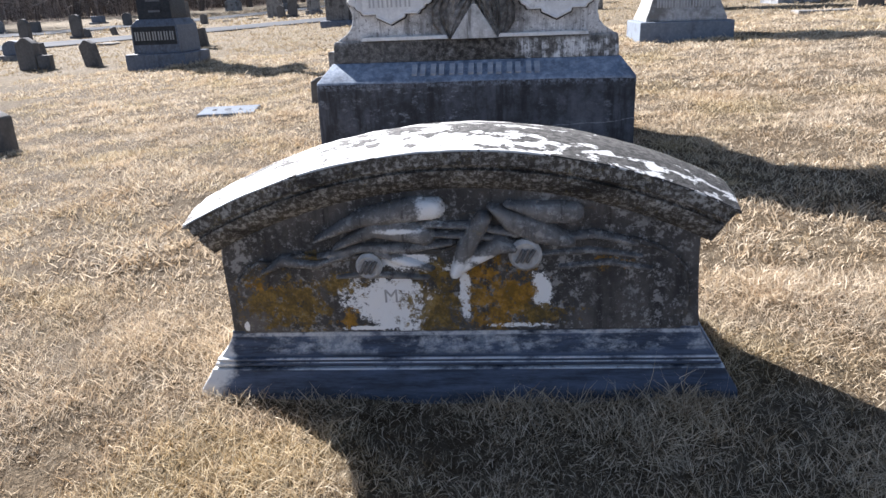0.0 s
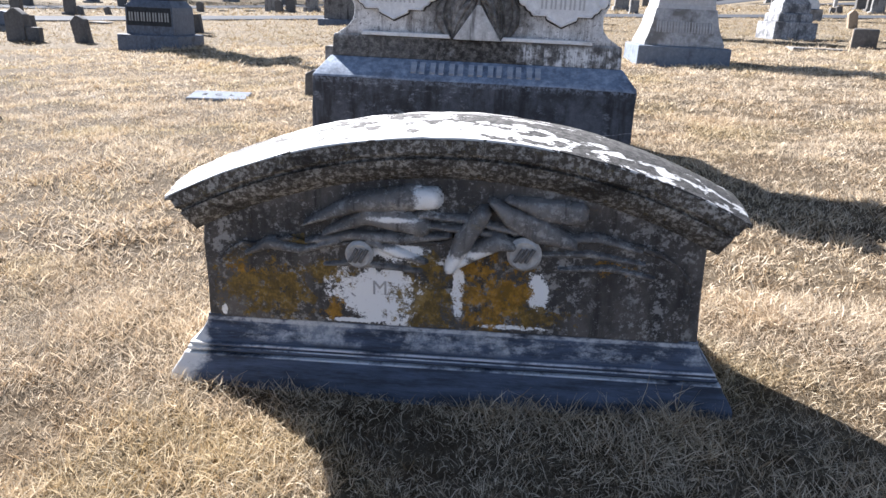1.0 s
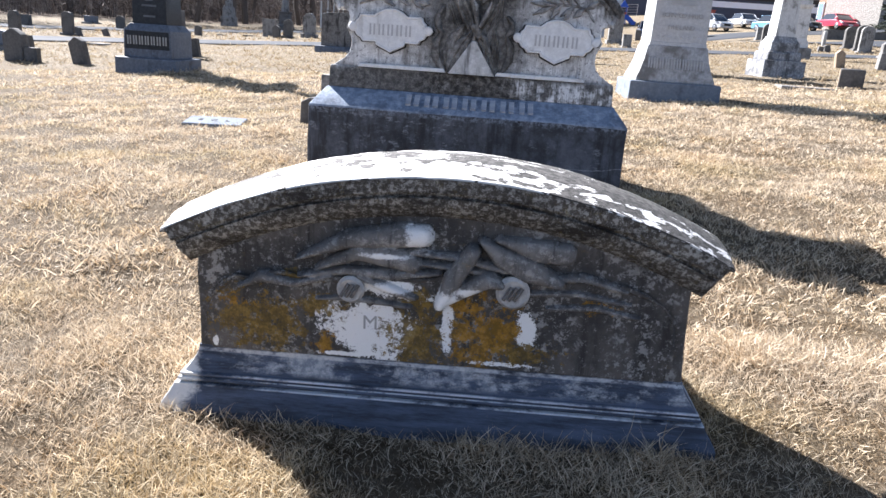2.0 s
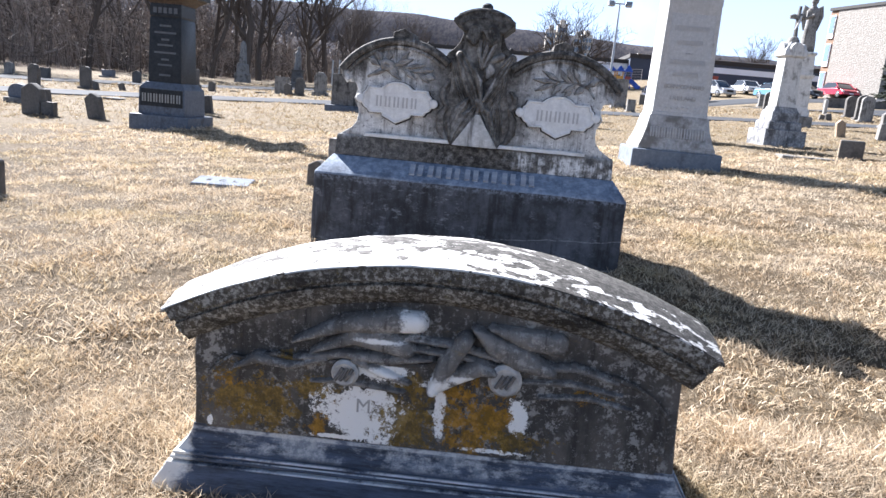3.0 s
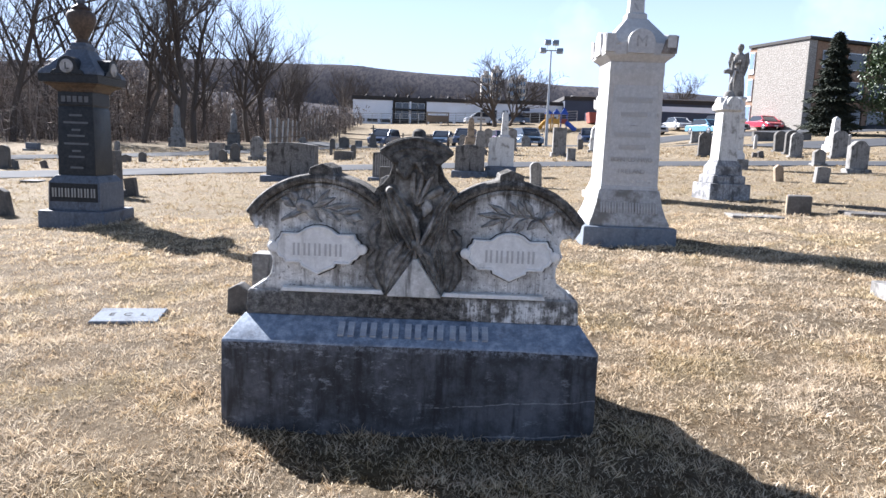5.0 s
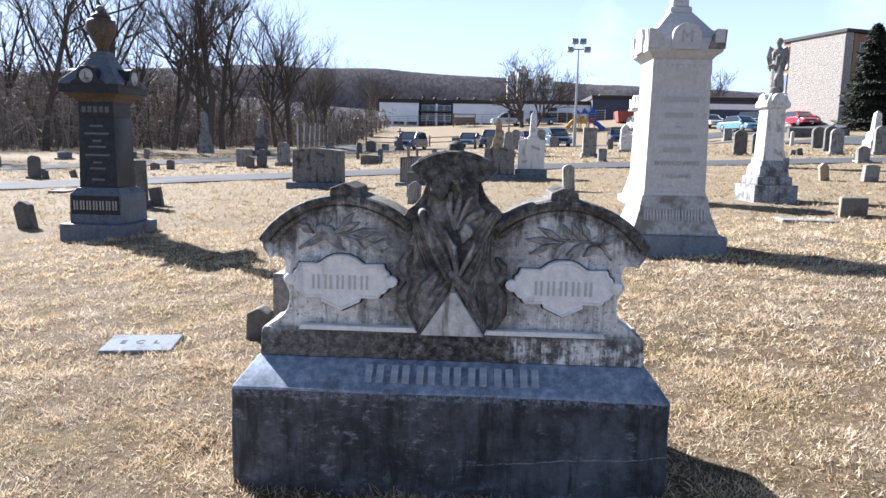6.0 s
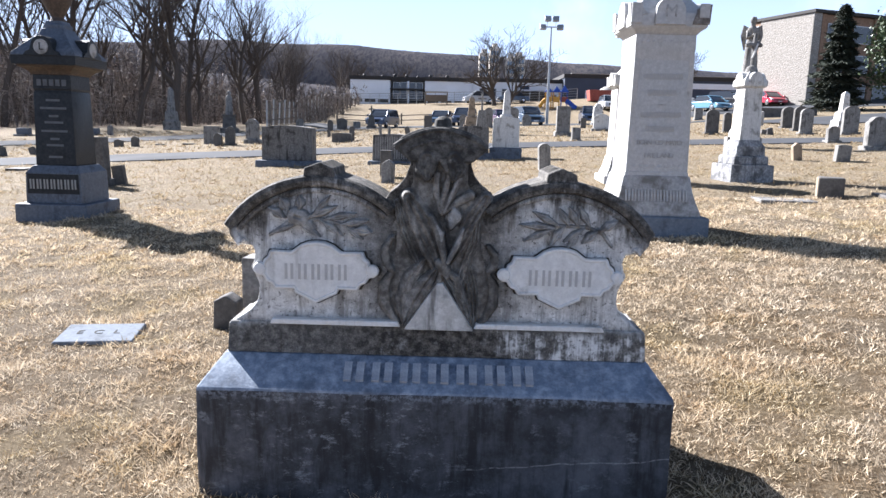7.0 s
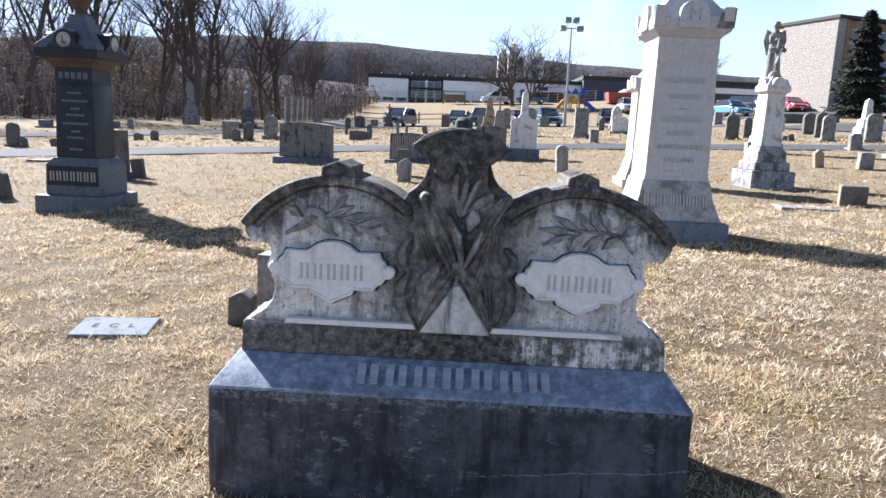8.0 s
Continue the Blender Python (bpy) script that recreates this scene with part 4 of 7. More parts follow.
    olive = [(0.012, 0.014, 0.006, ((x, z, 0.003), ((x + x2) / 2, (z + z2) / 2, w), (x2, z2, 0.002))) for x, z, x2, z2, w in (
        (0.420, 0.962, 0.330, 1.008, 0.014), (0.405, 0.955, 0.285, 0.962, 0.015), (0.400, 0.950, 0.300, 0.905, 0.013), (0.440, 0.960, 0.395, 0.895, 0.016), (0.455, 0.965, 0.420, 1.022, 0.014),
        (0.490, 0.962, 0.455, 1.028, 0.015), (0.510, 0.955, 0.440, 0.905, 0.013), (0.530, 0.960, 0.490, 1.030, 0.014), (0.560, 0.950, 0.505, 0.900, 0.018), (0.565, 0.945, 0.625, 0.985, 0.016), (0.490, 0.925, 0.455, 0.885, 0.013))]
    olive.append((0.004, 0.006, 0, ((0.34, 0.945, 0.004), (0.42, 0.960, 0.006), (0.52, 0.958, 0.006), (0.575, 0.940, 0.006), (0.612, 0.890, 0.004))))
    part("carved_branch", relief(olive, 0.27, 0.64, 0.87, 1.05, 140, 72, 0.1545, 0.165), SPRAY, t, "carved olive branch")
    # centre: a fan-shaped crown with a knob, on a neck that spreads into the shoulders
    fan = [(0.166, 1.222), (0.150, 1.240)] + [(0.166 * q, 1.296 - 0.056 * q * q) for q in (0.8, 0.6, 0.4, 0.2)]
    fan = fan + [(-x, z) for x, z in fan[::-1]] + [(-0.130, 1.196), (-0.102, 1.172), (0.106, 1.172), (0.134, 1.196)]
    part("crown", prism(fan[::-1], 0.112, 0.40), CROWN_STONE, t, "fan-shaped stone crown, nearly black", 0.008)
    rim = [(0.158 * q, 0.116, 1.283 - 0.058 * q * q) for q in np.linspace(-1, 1, 15)]
    part("crown_roll", tube(rim, 0.010, 7), CROWN_STONE, t)
    rim = [(0.120 * q, 0.113, 1.245 - 0.036 * q * q) for q in np.linspace(-1, 1, 13)]
    part("crown_bead", tube(rim, 0.006, 7), CROWN_STONE, t)
    # black raised lobes take the place of two dark, shaded hollows
    for sgn in (-1, 1):
        lobe = [(0.012, 0.014, -0.006, ((sgn * 0.046, 1.180, 0.042), (sgn * 0.052, 1.150, 0.036), (sgn * 0.046, 1.120, 0.014)))]
        part("crown_lobe", relief(lobe, sgn * 0.055 - 0.05, sgn * 0.055 + 0.05, 1.09, 1.225, 40, 52, 0.128, 0.155, 0.002), CROWN_STONE, t, "black lobe standing in for a shaded hollow under the crown")
    part("crown_knob", lathe([(0.030, 1.282), (0.032, 1.300), (0.028, 1.318), (0.016, 1.328), (0.004, 1.331)], 14, centre=(0.004, 0.20, 0)), CROWN_STONE, t)

    # drapery: cloth gathered under the crown, crossed, knotted and parted over the peak
    cloth = [
        (0.030, 0.014, 0.0, ((0.020, 1.180, 0.030), (0.022, 1.150, 0.012))),
        (0.012, 0.022, 0.0, ((0.004, 1.000, 0.008), (0.016, 1.060, 0.013), (0.030, 1.135, 0.010))),
        (0.012, 0.020, 0.0, ((0.006, 1.000, 0.008), (0.040, 1.055, 0.014), (0.066, 1.120, 0.012))),
        (0.010, 0.020, 0.0, ((0.010, 0.995, 0.008), (0.060, 1.035, 0.016), (0.104, 1.060, 0.018))),
        (0.010, 0.018, 0.0, ((0.000, 1.005, 0.008), (-0.014, 1.070, 0.012), (-0.012, 1.130, 0.014))),
        (0.006, 0.020, 0.0, ((0.050, 1.020, 0.016), (0.050, 0.985, 0.034), (0.040, 0.945, 0.012))),
        (0.016, 0.016, -0.012, ((-0.110, 1.050, 0.030), (-0.060, 0.970, 0.046), (-0.016, 0.880, 0.040), (0.012, 0.800, 0.022))),
        (0.014, 0.016, 0.0, ((-0.115, 1.050, 0.008), (-0.095, 0.960, 0.012), (-0.050, 0.860, 0.012), (-0.010, 0.790, 0.008))),
        (0.034, 0.020, 0.0, ((-0.030, 0.985, 0.010), (0.000, 0.930, 0.018), (0.016, 0.860, 0.014), (0.026, 0.810, 0.008)))]
    cloth += [
        (0.010, 0.016, -0.012, ((0.160, 1.050, 0.026), (0.115, 0.985, 0.034), (0.075, 0.890, 0.026), (0.036, 0.815, 0.012))),
        (0.040, 0.012, 0.0, ((0.084, 0.945, 0.005), (0.066, 0.895, 0.010), (0.034, 0.828, 0.008))),
        (0.004, 0.012, -0.010, ((0.140, 1.030, 0.014), (0.125, 0.900, 0.022), (0.090, 0.790, 0.024), (0.075, 0.700, 0.016))),
        (0.004, 0.012, -0.010, ((-0.150, 1.030, 0.012), (-0.128, 0.930, 0.020), (-0.095, 0.850, 0.022), (-0.060, 0.790, 0.014))),
        (0.026, 0.026, 0.0, ((0.004, 0.822, 0.018), (0.022, 0.800, 0.022), (0.030, 0.775, 0.012))),
        (0.014, 0.024, 0.010, ((-0.004, 0.800, 0.010), (-0.055, 0.725, 0.036), (-0.100, 0.640, 0.030), (-0.118, 0.590, 0.008))),
        (0.020, 0.020, 0.0, ((0.010, 0.795, 0.008), (0.004, 0.750, 0.012), (-0.020, 0.720, 0.010))),
        (0.006, 0.022, 0.006, ((-0.050, 0.830, 0.010), (-0.098, 0.760, 0.030), (-0.128, 0.680, 0.026), (-0.122, 0.605, 0.008)))]
    cloth += [
        (0.012, 0.016, -0.010, ((0.020, 0.790, 0.012), (0.062, 0.735, 0.024), (0.095, 0.660, 0.026), (0.126, 0.585, 0.008))),
        (0.024, 0.018, 0.0, ((0.028, 0.795, 0.010), (0.065, 0.765, 0.014), (0.090, 0.700, 0.008))),
        (0.004, 0.014, -0.010, ((0.100, 0.830, 0.014), (0.118, 0.750, 0.026), (0.130, 0.660, 0.022), (0.130, 0.590, 0.008))),
        (0.010, 0.012, 0.0, ((-0.165, 0.905, 0.008), (-0.192, 0.860, 0.014), (-0.185, 0.815, 0.015), (-0.162, 0.785, 0.010))),
        (0.006, 0.014, 0.0, ((-0.165, 0.780, 0.010), (-0.192, 0.730, 0.020), (-0.190, 0.665, 0.022), (-0.155, 0.610, 0.012), (-0.120, 0.585, 0.006))),
        (0.010, 0.012, 0.0, ((0.175, 0.880, 0.008), (0.200, 0.850, 0.013), (0.198, 0.815, 0.015), (0.178, 0.790, 0.010))),
        (0.006, 0.014, 0.0, ((0.178, 0.780, 0.010), (0.200, 0.735, 0.018), (0.198, 0.670, 0.020), (0.170, 0.615, 0.012), (0.135, 0.585, 0.006)))]

    def under_crown(x, z):
        """The flat ground of the drapery: neck, shoulders and the lyre-shaped field below."""
        wide = np.where(z > 1.10, 0.094, np.where(z > 0.93, 0.094 + 0.075 * ((1.10 - z) / 0.17), 0.169 + 0.022 * np.cos((z - 0.70) * 16)))
        wide = np.where(z < 0.66, np.minimum(wide, 0.125 + 0.7 * (z - 0.58)), wide)
        return np.abs(x) < wide

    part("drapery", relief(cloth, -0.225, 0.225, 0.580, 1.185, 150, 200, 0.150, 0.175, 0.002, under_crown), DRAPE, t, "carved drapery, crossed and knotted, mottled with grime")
    # pale crests over the folds: their highlight is put into the colour
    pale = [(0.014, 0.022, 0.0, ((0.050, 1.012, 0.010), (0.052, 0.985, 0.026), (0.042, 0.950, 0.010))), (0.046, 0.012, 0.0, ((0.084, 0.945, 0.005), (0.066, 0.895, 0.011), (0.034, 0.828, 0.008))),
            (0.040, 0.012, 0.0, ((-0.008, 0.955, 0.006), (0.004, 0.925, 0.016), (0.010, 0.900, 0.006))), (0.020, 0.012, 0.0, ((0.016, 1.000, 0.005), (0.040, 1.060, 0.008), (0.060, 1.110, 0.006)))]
    part("worn_folds", relief(pale, -0.03, 0.10, 0.81, 1.13, 60, 150, 0.148, 0.160, 0.001), SPRAY, t, "pale crests laid on the folds as their highlights")
    part("peak", prism([(0.018, 0.752), (-0.002, 0.752), (-0.116, 0.582), (0.130, 0.582)][::-1], 0.098, 0.17), PEAK_STONE, t, "pale pointed peak below the drapery", 0.003)
    return t


double_monument()


# ---- dark granite monument with an urn ----
def urn_monument():
    t = thing("urn_monument", pose(-5.08, 11.06, height(-5.08, 11.06)), "tall dark granite monument with gabled cap and brown urn", "monument")
    part("plinth", loft([(-0.15, 0.465, 0.46), (0.195, 0.462, 0.457), (0.205, 0.45, 0.445)]), BLUE_GRANITE, t, "rough grey granite plinth", 0.006)
    die = part("die", loft([(0.205, 0.362, 0.36), (0.325, 0.362, 0.36), (0.60, 0.355, 0.353), (0.69, 0.285, 0.283)]), BLUE_GRANITE, t, "", 0.004)
    part("name_panel", loft([(0.33, 0.335, 0.004), (0.585, 0.330, 0.004)], cy=-0.361), DARK_GRANITE, t, "polished black panel")
    bars(t, -0.315, 0.315, 0.455, 0.125, -0.366, 7, LETTER_PALE, 0.004, 0, "raised_letter_bar", 0.35)
    part("shaft", loft([(0.69, 0.262, 0.26), (1.62, 0.243, 0.241), (1.63, 0.236, 0.234), (1.65, 0.236, 0.234), (1.66, 0.245, 0.243), (1.84, 0.241, 0.239)]), DARK_GRANITE, t, "polished near-black granite shaft", 0.004)
    for s, z in ((-1, 1.75), ):
        for k in range(5):
            part("frieze_block", box(-0.19 + k * 0.08, -0.135 + k * 0.08, -0.252, -0.23, 1.70, 1.78), LETTER_DIM, t)
    for z, w in ((1.52, 0.09), (1.42, 0.17), (1.32, 0.06), (1.24, 0.12), (1.13, 0.17), (1.03, 0.06), (0.95, 0.11), (0.80, 0.09)):
        part("inscription_bar", box(-w, w, -0.262 + 0.0125 * (z - 0.69) / 0.93 * 1.3, -0.2, z - 0.014, z + 0.014), LETTER_DIM, t)
    part("neck", loft([(1.84, 0.25, 0.25), (1.87, 0.27, 0.27), (1.90, 0.30, 0.30), (1.93, 0.36, 0.36), (1.95, 0.37, 0.37)]), RUST_STONE, t, "rust-stained moulding under the cap", 0.003)
    part("cap_band", loft([(1.95, 0.405, 0.405), (2.065, 0.41, 0.41)]), DARK_GRANITE, t, "polished dark band of the cap", 0.004)
    part("cap", loft([(2.065, 0.41, 0.41), (2.10, 0.40, 0.40), (2.22, 0.29, 0.29), (2.36, 0.165, 0.165), (2.42, 0.14, 0.14)]), BLUE_GRANITE, t, "hipped granite cap", 0.005)
    for k in range(4):
        g = part("gable", prism([(-0.24, 0.0), (0.24, 0.0), (0.20, 0.05), (0.15, 0.07)] + arc(0, 0.105, 0.135, 5, 175, 12) + [(-0.15, 0.07), (-0.20, 0.05)], -0.43, -0.20), DARK_GRANITE, t, "", 0.004)
        g.matrix_basis = pose(0, 0, 2.06, 0, 0, 90 * k)
        m = part("medallion", lathe([(0.09, 0), (0.092, 0.008), (0.080, 0.012), (0.076, 0.006), (0.004, 0.006)], 20), SHADE_GRANITE, g, "round grey medallion with a carved initial")
        m.matrix_basis = pose(0, -0.428, 0.105, 90)
        if k == 0:
            words("L", 0.13, DARK_GRANITE, m, pose(0, 0, 0.007), "initial", 0.002)
    part("urn_foot", loft([(2.42, 0.12, 0.12), (2.47, 0.125, 0.125), (2.49, 0.105, 0.105), (2.52, 0.10, 0.10)]), BLUE_GRANITE, t, "", 0.004)
    part("urn", lathe([(0.10, 2.52), (0.085, 2.545), (0.075, 2.57), (0.085, 2.60), (0.12, 2.66), (0.17, 2.76), (0.192, 2.85), (0.19, 2.90), (0.165, 2.935), (0.12, 2.955), (0.115, 2.97),
                       (0.13, 2.98), (0.12, 3.0), (0.07, 3.03), (0.05, 3.05)], 28), RUST_STONE, t, "brown polished stone urn")
    part("finial", lathe([(0.045, 3.05), (0.06, 3.07), (0.065, 3.09), (0.05, 3.115), (0.02, 3.13)], 14), BLUE_GRANITE, t)
    return t


urn_monument()


# ---- pale granite shaft with a cross ----
def cross_shaft(m, name, label, k=1.0, mat=None, letters=True):
    mat = mat or PALE_GRANITE
    t = thing(name, m, label, "monument")
    part("plinth", loft([(-0.2, 0.52, 0.50), (0.13, 0.515, 0.495), (0.14, 0.50, 0.48)]), FLAT_GRANITE if letters else mat, t, "granite plinth", 0.006)
    part("flared_die", loft([(0.14, 0.445, 0.43), (0.17, 0.445, 0.43), (0.27, 0.405, 0.39), (0.38, 0.370, 0.355), (0.52, 0.345, 0.330), (0.545, 0.338, 0.323)]), SHADE_GRANITE if letters else mat, t, "flared lower die with mossy stains", 0.005)
    part("shaft", loft([(0.54, 0.326, 0.311), (0.58, 0.324, 0.309), (0.585, 0.318, 0.303), (1.80, 0.298, 0.283), (1.81, 0.303, 0.288), (1.95, 0.300, 0.285)]), mat, t, "tapering pale granite shaft", 0.005)
    part("neck", loft([(1.95, 0.306, 0.291), (1.965, 0.315, 0.30), (1.985, 0.335, 0.32), (2.005, 0.365, 0.35), (2.015, 0.372, 0.357)]), mat, t, "", 0.004)
    part("cap_block", loft([(2.015, 0.378, 0.363), (2.085, 0.384, 0.369), (2.15, 0.372, 0.357)]), mat, t, "cap block stained brown at one corner", 0.006)
    for q in range(4):
        worn = q == 0 and letters
        c = part("corner_horn", prism([(0.22, 2.04), (0.390, 2.04), (0.400, 2.235), (0.34, 2.20), (0.27, 2.19)], -0.386, -0.28), STAIN_GRANITE if worn else mat, t, "horn stained dark brown" if worn else "", 0.006)
        c.matrix_basis = pose(0, 0, 0, 0, 0, 90 * q)
        c = part("corner_horn", prism([(-0.22, 2.13), (-0.390, 2.10), (-0.400, 2.235), (-0.34, 2.20), (-0.27, 2.19)][::-1], -0.378, -0.28), mat, t, "", 0.006)
        c.matrix_basis = pose(0, 0, 0, 0, 0, 90 * q)
        gbl = part("round_gable", prism([(-0.15, 2.03), (0.15, 2.03)] + arc(0, 2.15, 0.145, 0, 180, 12), -0.398, -0.15), mat, t, "", 0.005)
        gbl.matrix_basis = pose(0, 0, 0, 0, 0, 90 * q)
        if q == 0 and letters:
            words("M", 0.17, SHADE_GRANITE, gbl, pose(0, -0.399, 2.155, 90), "initial", 0.003)
    part("roof", loft([(2.15, 0.37, 0.355), (2.22, 0.30, 0.285), (2.42, 0.135, 0.13), (2.44, 0.12, 0.115)]), mat, t, "", 0.005)
    cr = part("cross", loft([(2.44, 0.115, 0.10), (2.50, 0.11, 0.095), (2.515, 0.085, 0.07), (2.95, 0.07, 0.06), (3.42, 0.065, 0.055)]), mat, t, "stone cross with leafy carving", 0.006)
    part("cross_arm", loft([(-0.34, 0.062, 0.055), (0.34, 0.062, 0.055)]), mat, cr, "", 0.006).matrix_basis = pose(0, 0, 3.08, 0, 90, 0)
    for i in range(7):
        a, b = (-0.02 if i % 2 else 0.02, 2.54 + 0.1 * i), (0.035 if i % 2 else -0.035, 2.62 + 0.1 * i)
        part("carved_leaf", leaf(a, b, 0.035, -0.066, 0.014), SHADE_GRANITE, cr)
    if letters:
        bars(t, -0.33, 0.32, 0.345, 0.120, -0.368, 10, PALE_GRANITE, 0.014, -14, "raised_letter_bar", 0.3)
        def row(z):
            return -0.303 + 0.020 * (z - 0.585) / 1.215
        part("inset_panel", loft([(0.70, 0.262, 0.004), (1.70, 0.246, 0.004)], cy=0), mat, t).matrix_basis = pose(0, -0.3105, 0.0, -0.94)
        for z, w, cnt in ((1.54, 0.20, 11), (1.38, 0.15, 9), (1.16, 0.21, 12), (1.02, 0.15, 9)):
            bars(t, -w, w, z, 0.055, row(z) - 0.006, cnt, LETTER_FAINT, 0.003, 0, "cut_letter_bar", 0.35)
        part("dash", box(-0.04, 0.04, -0.01, 0.01, -0.005, 0.005), SHADE_GRANITE, t).matrix_basis = pose(0, row(1.26), 1.26)
        lettered("BORN CO MAYO", 0.070, 0.038, LETTER_DARK, t, 0, row(0.88) - 0.009, 0.88)
        lettered("IRELAND", 0.070, 0.045, LETTER_DARK, t, 0, row(0.75) - 0.009, 0.75)
        for k in range(9):
            part("frieze_leaf", leaf((-0.25 + 0.056 * k, 1.865), (-0.205 + 0.056 * k, 1.895), 0.034, -0.2855, 0.008), mat, t)
        for k in range(8):
            part("frieze_leaf", leaf((-0.26 + 0.066 * k, 0.635), (-0.215 + 0.066 * k, 0.645), 0.03, -0.302, 0.008), mat, t)
    return t


cross_shaft(pose(2.155, 9.28, height(2.14, 9.28) + 0.06), "cross_monument", "tall pale granite shaft with horned cap and stone cross")


# ---- stepped marble monument with a small cross, a winged figure's monument beside it ----
def stepped_cross(m):
    t = thing("stepped_monument", m, "white marble monument on three steps with a weathered cross", "monument")
    part("lower_step", loft([(-0.15, 0.50, 0.46), (0.28, 0.495, 0.455), (0.29, 0.485, 0.445)]), SHADED_STEP, t, "stained bottom step, darkened for its shaded front", 0.012)
    part("middle_step", loft([(0.29, 0.40, 0.37), (0.42, 0.395, 0.365), (0.44, 0.36, 0.33)]), SHADED_STEP, t, "", 0.01)
    part("upper_step", loft([(0.44, 0.34, 0.31), (0.60, 0.325, 0.30), (0.66, 0.27, 0.25), (0.70, 0.26, 0.24)]), SHADED_STEP, t, "", 0.01)
    part("shaft", loft([(0.70, 0.235, 0.215), (1.55, 0.205, 0.19), (1.57, 0.21, 0.195)]), OLD_WHITE, t, "white marble shaft streaked grey", 0.006)
    part("cap", loft([(1.57, 0.22, 0.21), (1.60, 0.27, 0.255), (1.66, 0.275, 0.26), (1.70, 0.26, 0.245), (1.84, 0.10, 0.10), (1.86, 0.08, 0.08)]), OLD_WHITE, t, "", 0.006)
    for q in range(4):
        g = part("round_gable", prism(arc(0, 1.66, 0.17, 0, 180, 12), -0.27, -0.10), OLD_WHITE, t, "", 0.005)
        g.matrix_basis = pose(0, 0, 0, 0, 0, 90 * q)
    part("rock_mound", lathe([(0.14, 1.80), (0.13, 1.87), (0.09, 1.93), (0.03, 1.95)], 12), OLD_GREY, t)
    cr = part("cross", tube([(0.015, 0, 1.88), (0.0, 0, 2.1), (0.01, 0.01, 2.3), (0.02, 0, 2.47)], [0.055, 0.046, 0.05, 0.034], 7), OLD_GREY, t, "small weathered cross with rough, log-like arms")
    part("cross_arm", tube([(-0.19, 0, 2.27), (-0.09, 0.01, 2.29), (0, 0, 2.275), (0.10, 0, 2.31), (0.18, 0, 2.27)], [0.032, 0.05, 0.044, 0.05, 0.034], 7), OLD_GREY, cr)
    part("scroll", tube([(-0.05, -0.05, 2.05), (0.02, -0.06, 2.2), (0.06, -0.05, 2.30)], [0.02, 0.03, 0.02], 6), OLD_WHITE, cr)
    return t


stepped_cross(pose(5.09, 14.0, height(4.98, 14.0), 0, 0, 6) @ Matrix.Diagonal((0.76, 0.78, 1.0, 1)))


def angel_monument(m):
    t = thing("angel_monument", m, "white marble pedestal for a winged statue", "monument")
    part("step", loft([(-0.2, 0.42, 0.42), (0.25, 0.42, 0.42), (0.27, 0.40, 0.40)]), OLD_GREY, t, "", 0.01)
    part("die", loft([(0.27, 0.33, 0.33), (0.40, 0.32, 0.32), (0.48, 0.27, 0.27), (1.20, 0.25, 0.25), (1.25, 0.29, 0.29), (1.30, 0.30, 0.30)]), OLD_WHITE, t, "", 0.008)
    part("carved_block", loft([(1.30, 0.25, 0.25), (1.75, 0.22, 0.22), (1.80, 0.27, 0.27), (1.85, 0.24, 0.24)]), OLD_WHITE, t, "", 0.008)
    # the statue: one plain mesh
    bm = lathe([(0.17, 0.0), (0.19, 0.05), (0.17, 0.3), (0.145, 0.6), (0.13, 0.78), (0.145, 0.95), (0.13, 1.05), (0.06, 1.12), (0.055, 1.16), (0.08, 1.21), (0.085, 1.27), (0.06, 1.33), (0.01, 1.35)], 14)
    for v in bm.verts:
        v.co.y *= 0.8
        v.co += 0.02 * noise.noise_vector(v.co * 5)
    for s in (-1, 1):
        tube([(s * 0.06, 0.10, 1.02), (s * 0.17, 0.14, 1.10), (s * 0.20, 0.15, 0.90), (s * 0.16, 0.14, 0.55)], [0.05, 0.09, 0.08, 0.02], 8, bm, 0.35)
    tube([(-0.12, 0, 1.0), (-0.13, -0.1, 0.82), (0.02, -0.15, 0.9)], [0.05, 0.045, 0.035], 7, bm)
    st = mesh_object("statue", bm, OLD_GREY)
    st.matrix_basis = m @ pose(0, 0, 1.85)
    tagged(st, "weathered stone figure with folded wings", "statue")
    return t


angel_monument(pose(8.80, 23.2, height(8.80, 23.2), 0, 0, -15) @ Matrix.Diagonal((1.12, 1.12, 1.19, 1)))
cross_shaft(pose(3.09, 14.2, height(3.09, 14.2)) @ Matrix.Diagonal((0.82, 0.82, 0.81, 1)), "white_cross_monument", "white marble shaft with cross, stepped foot", 1.0, OLD_WHITE, False)


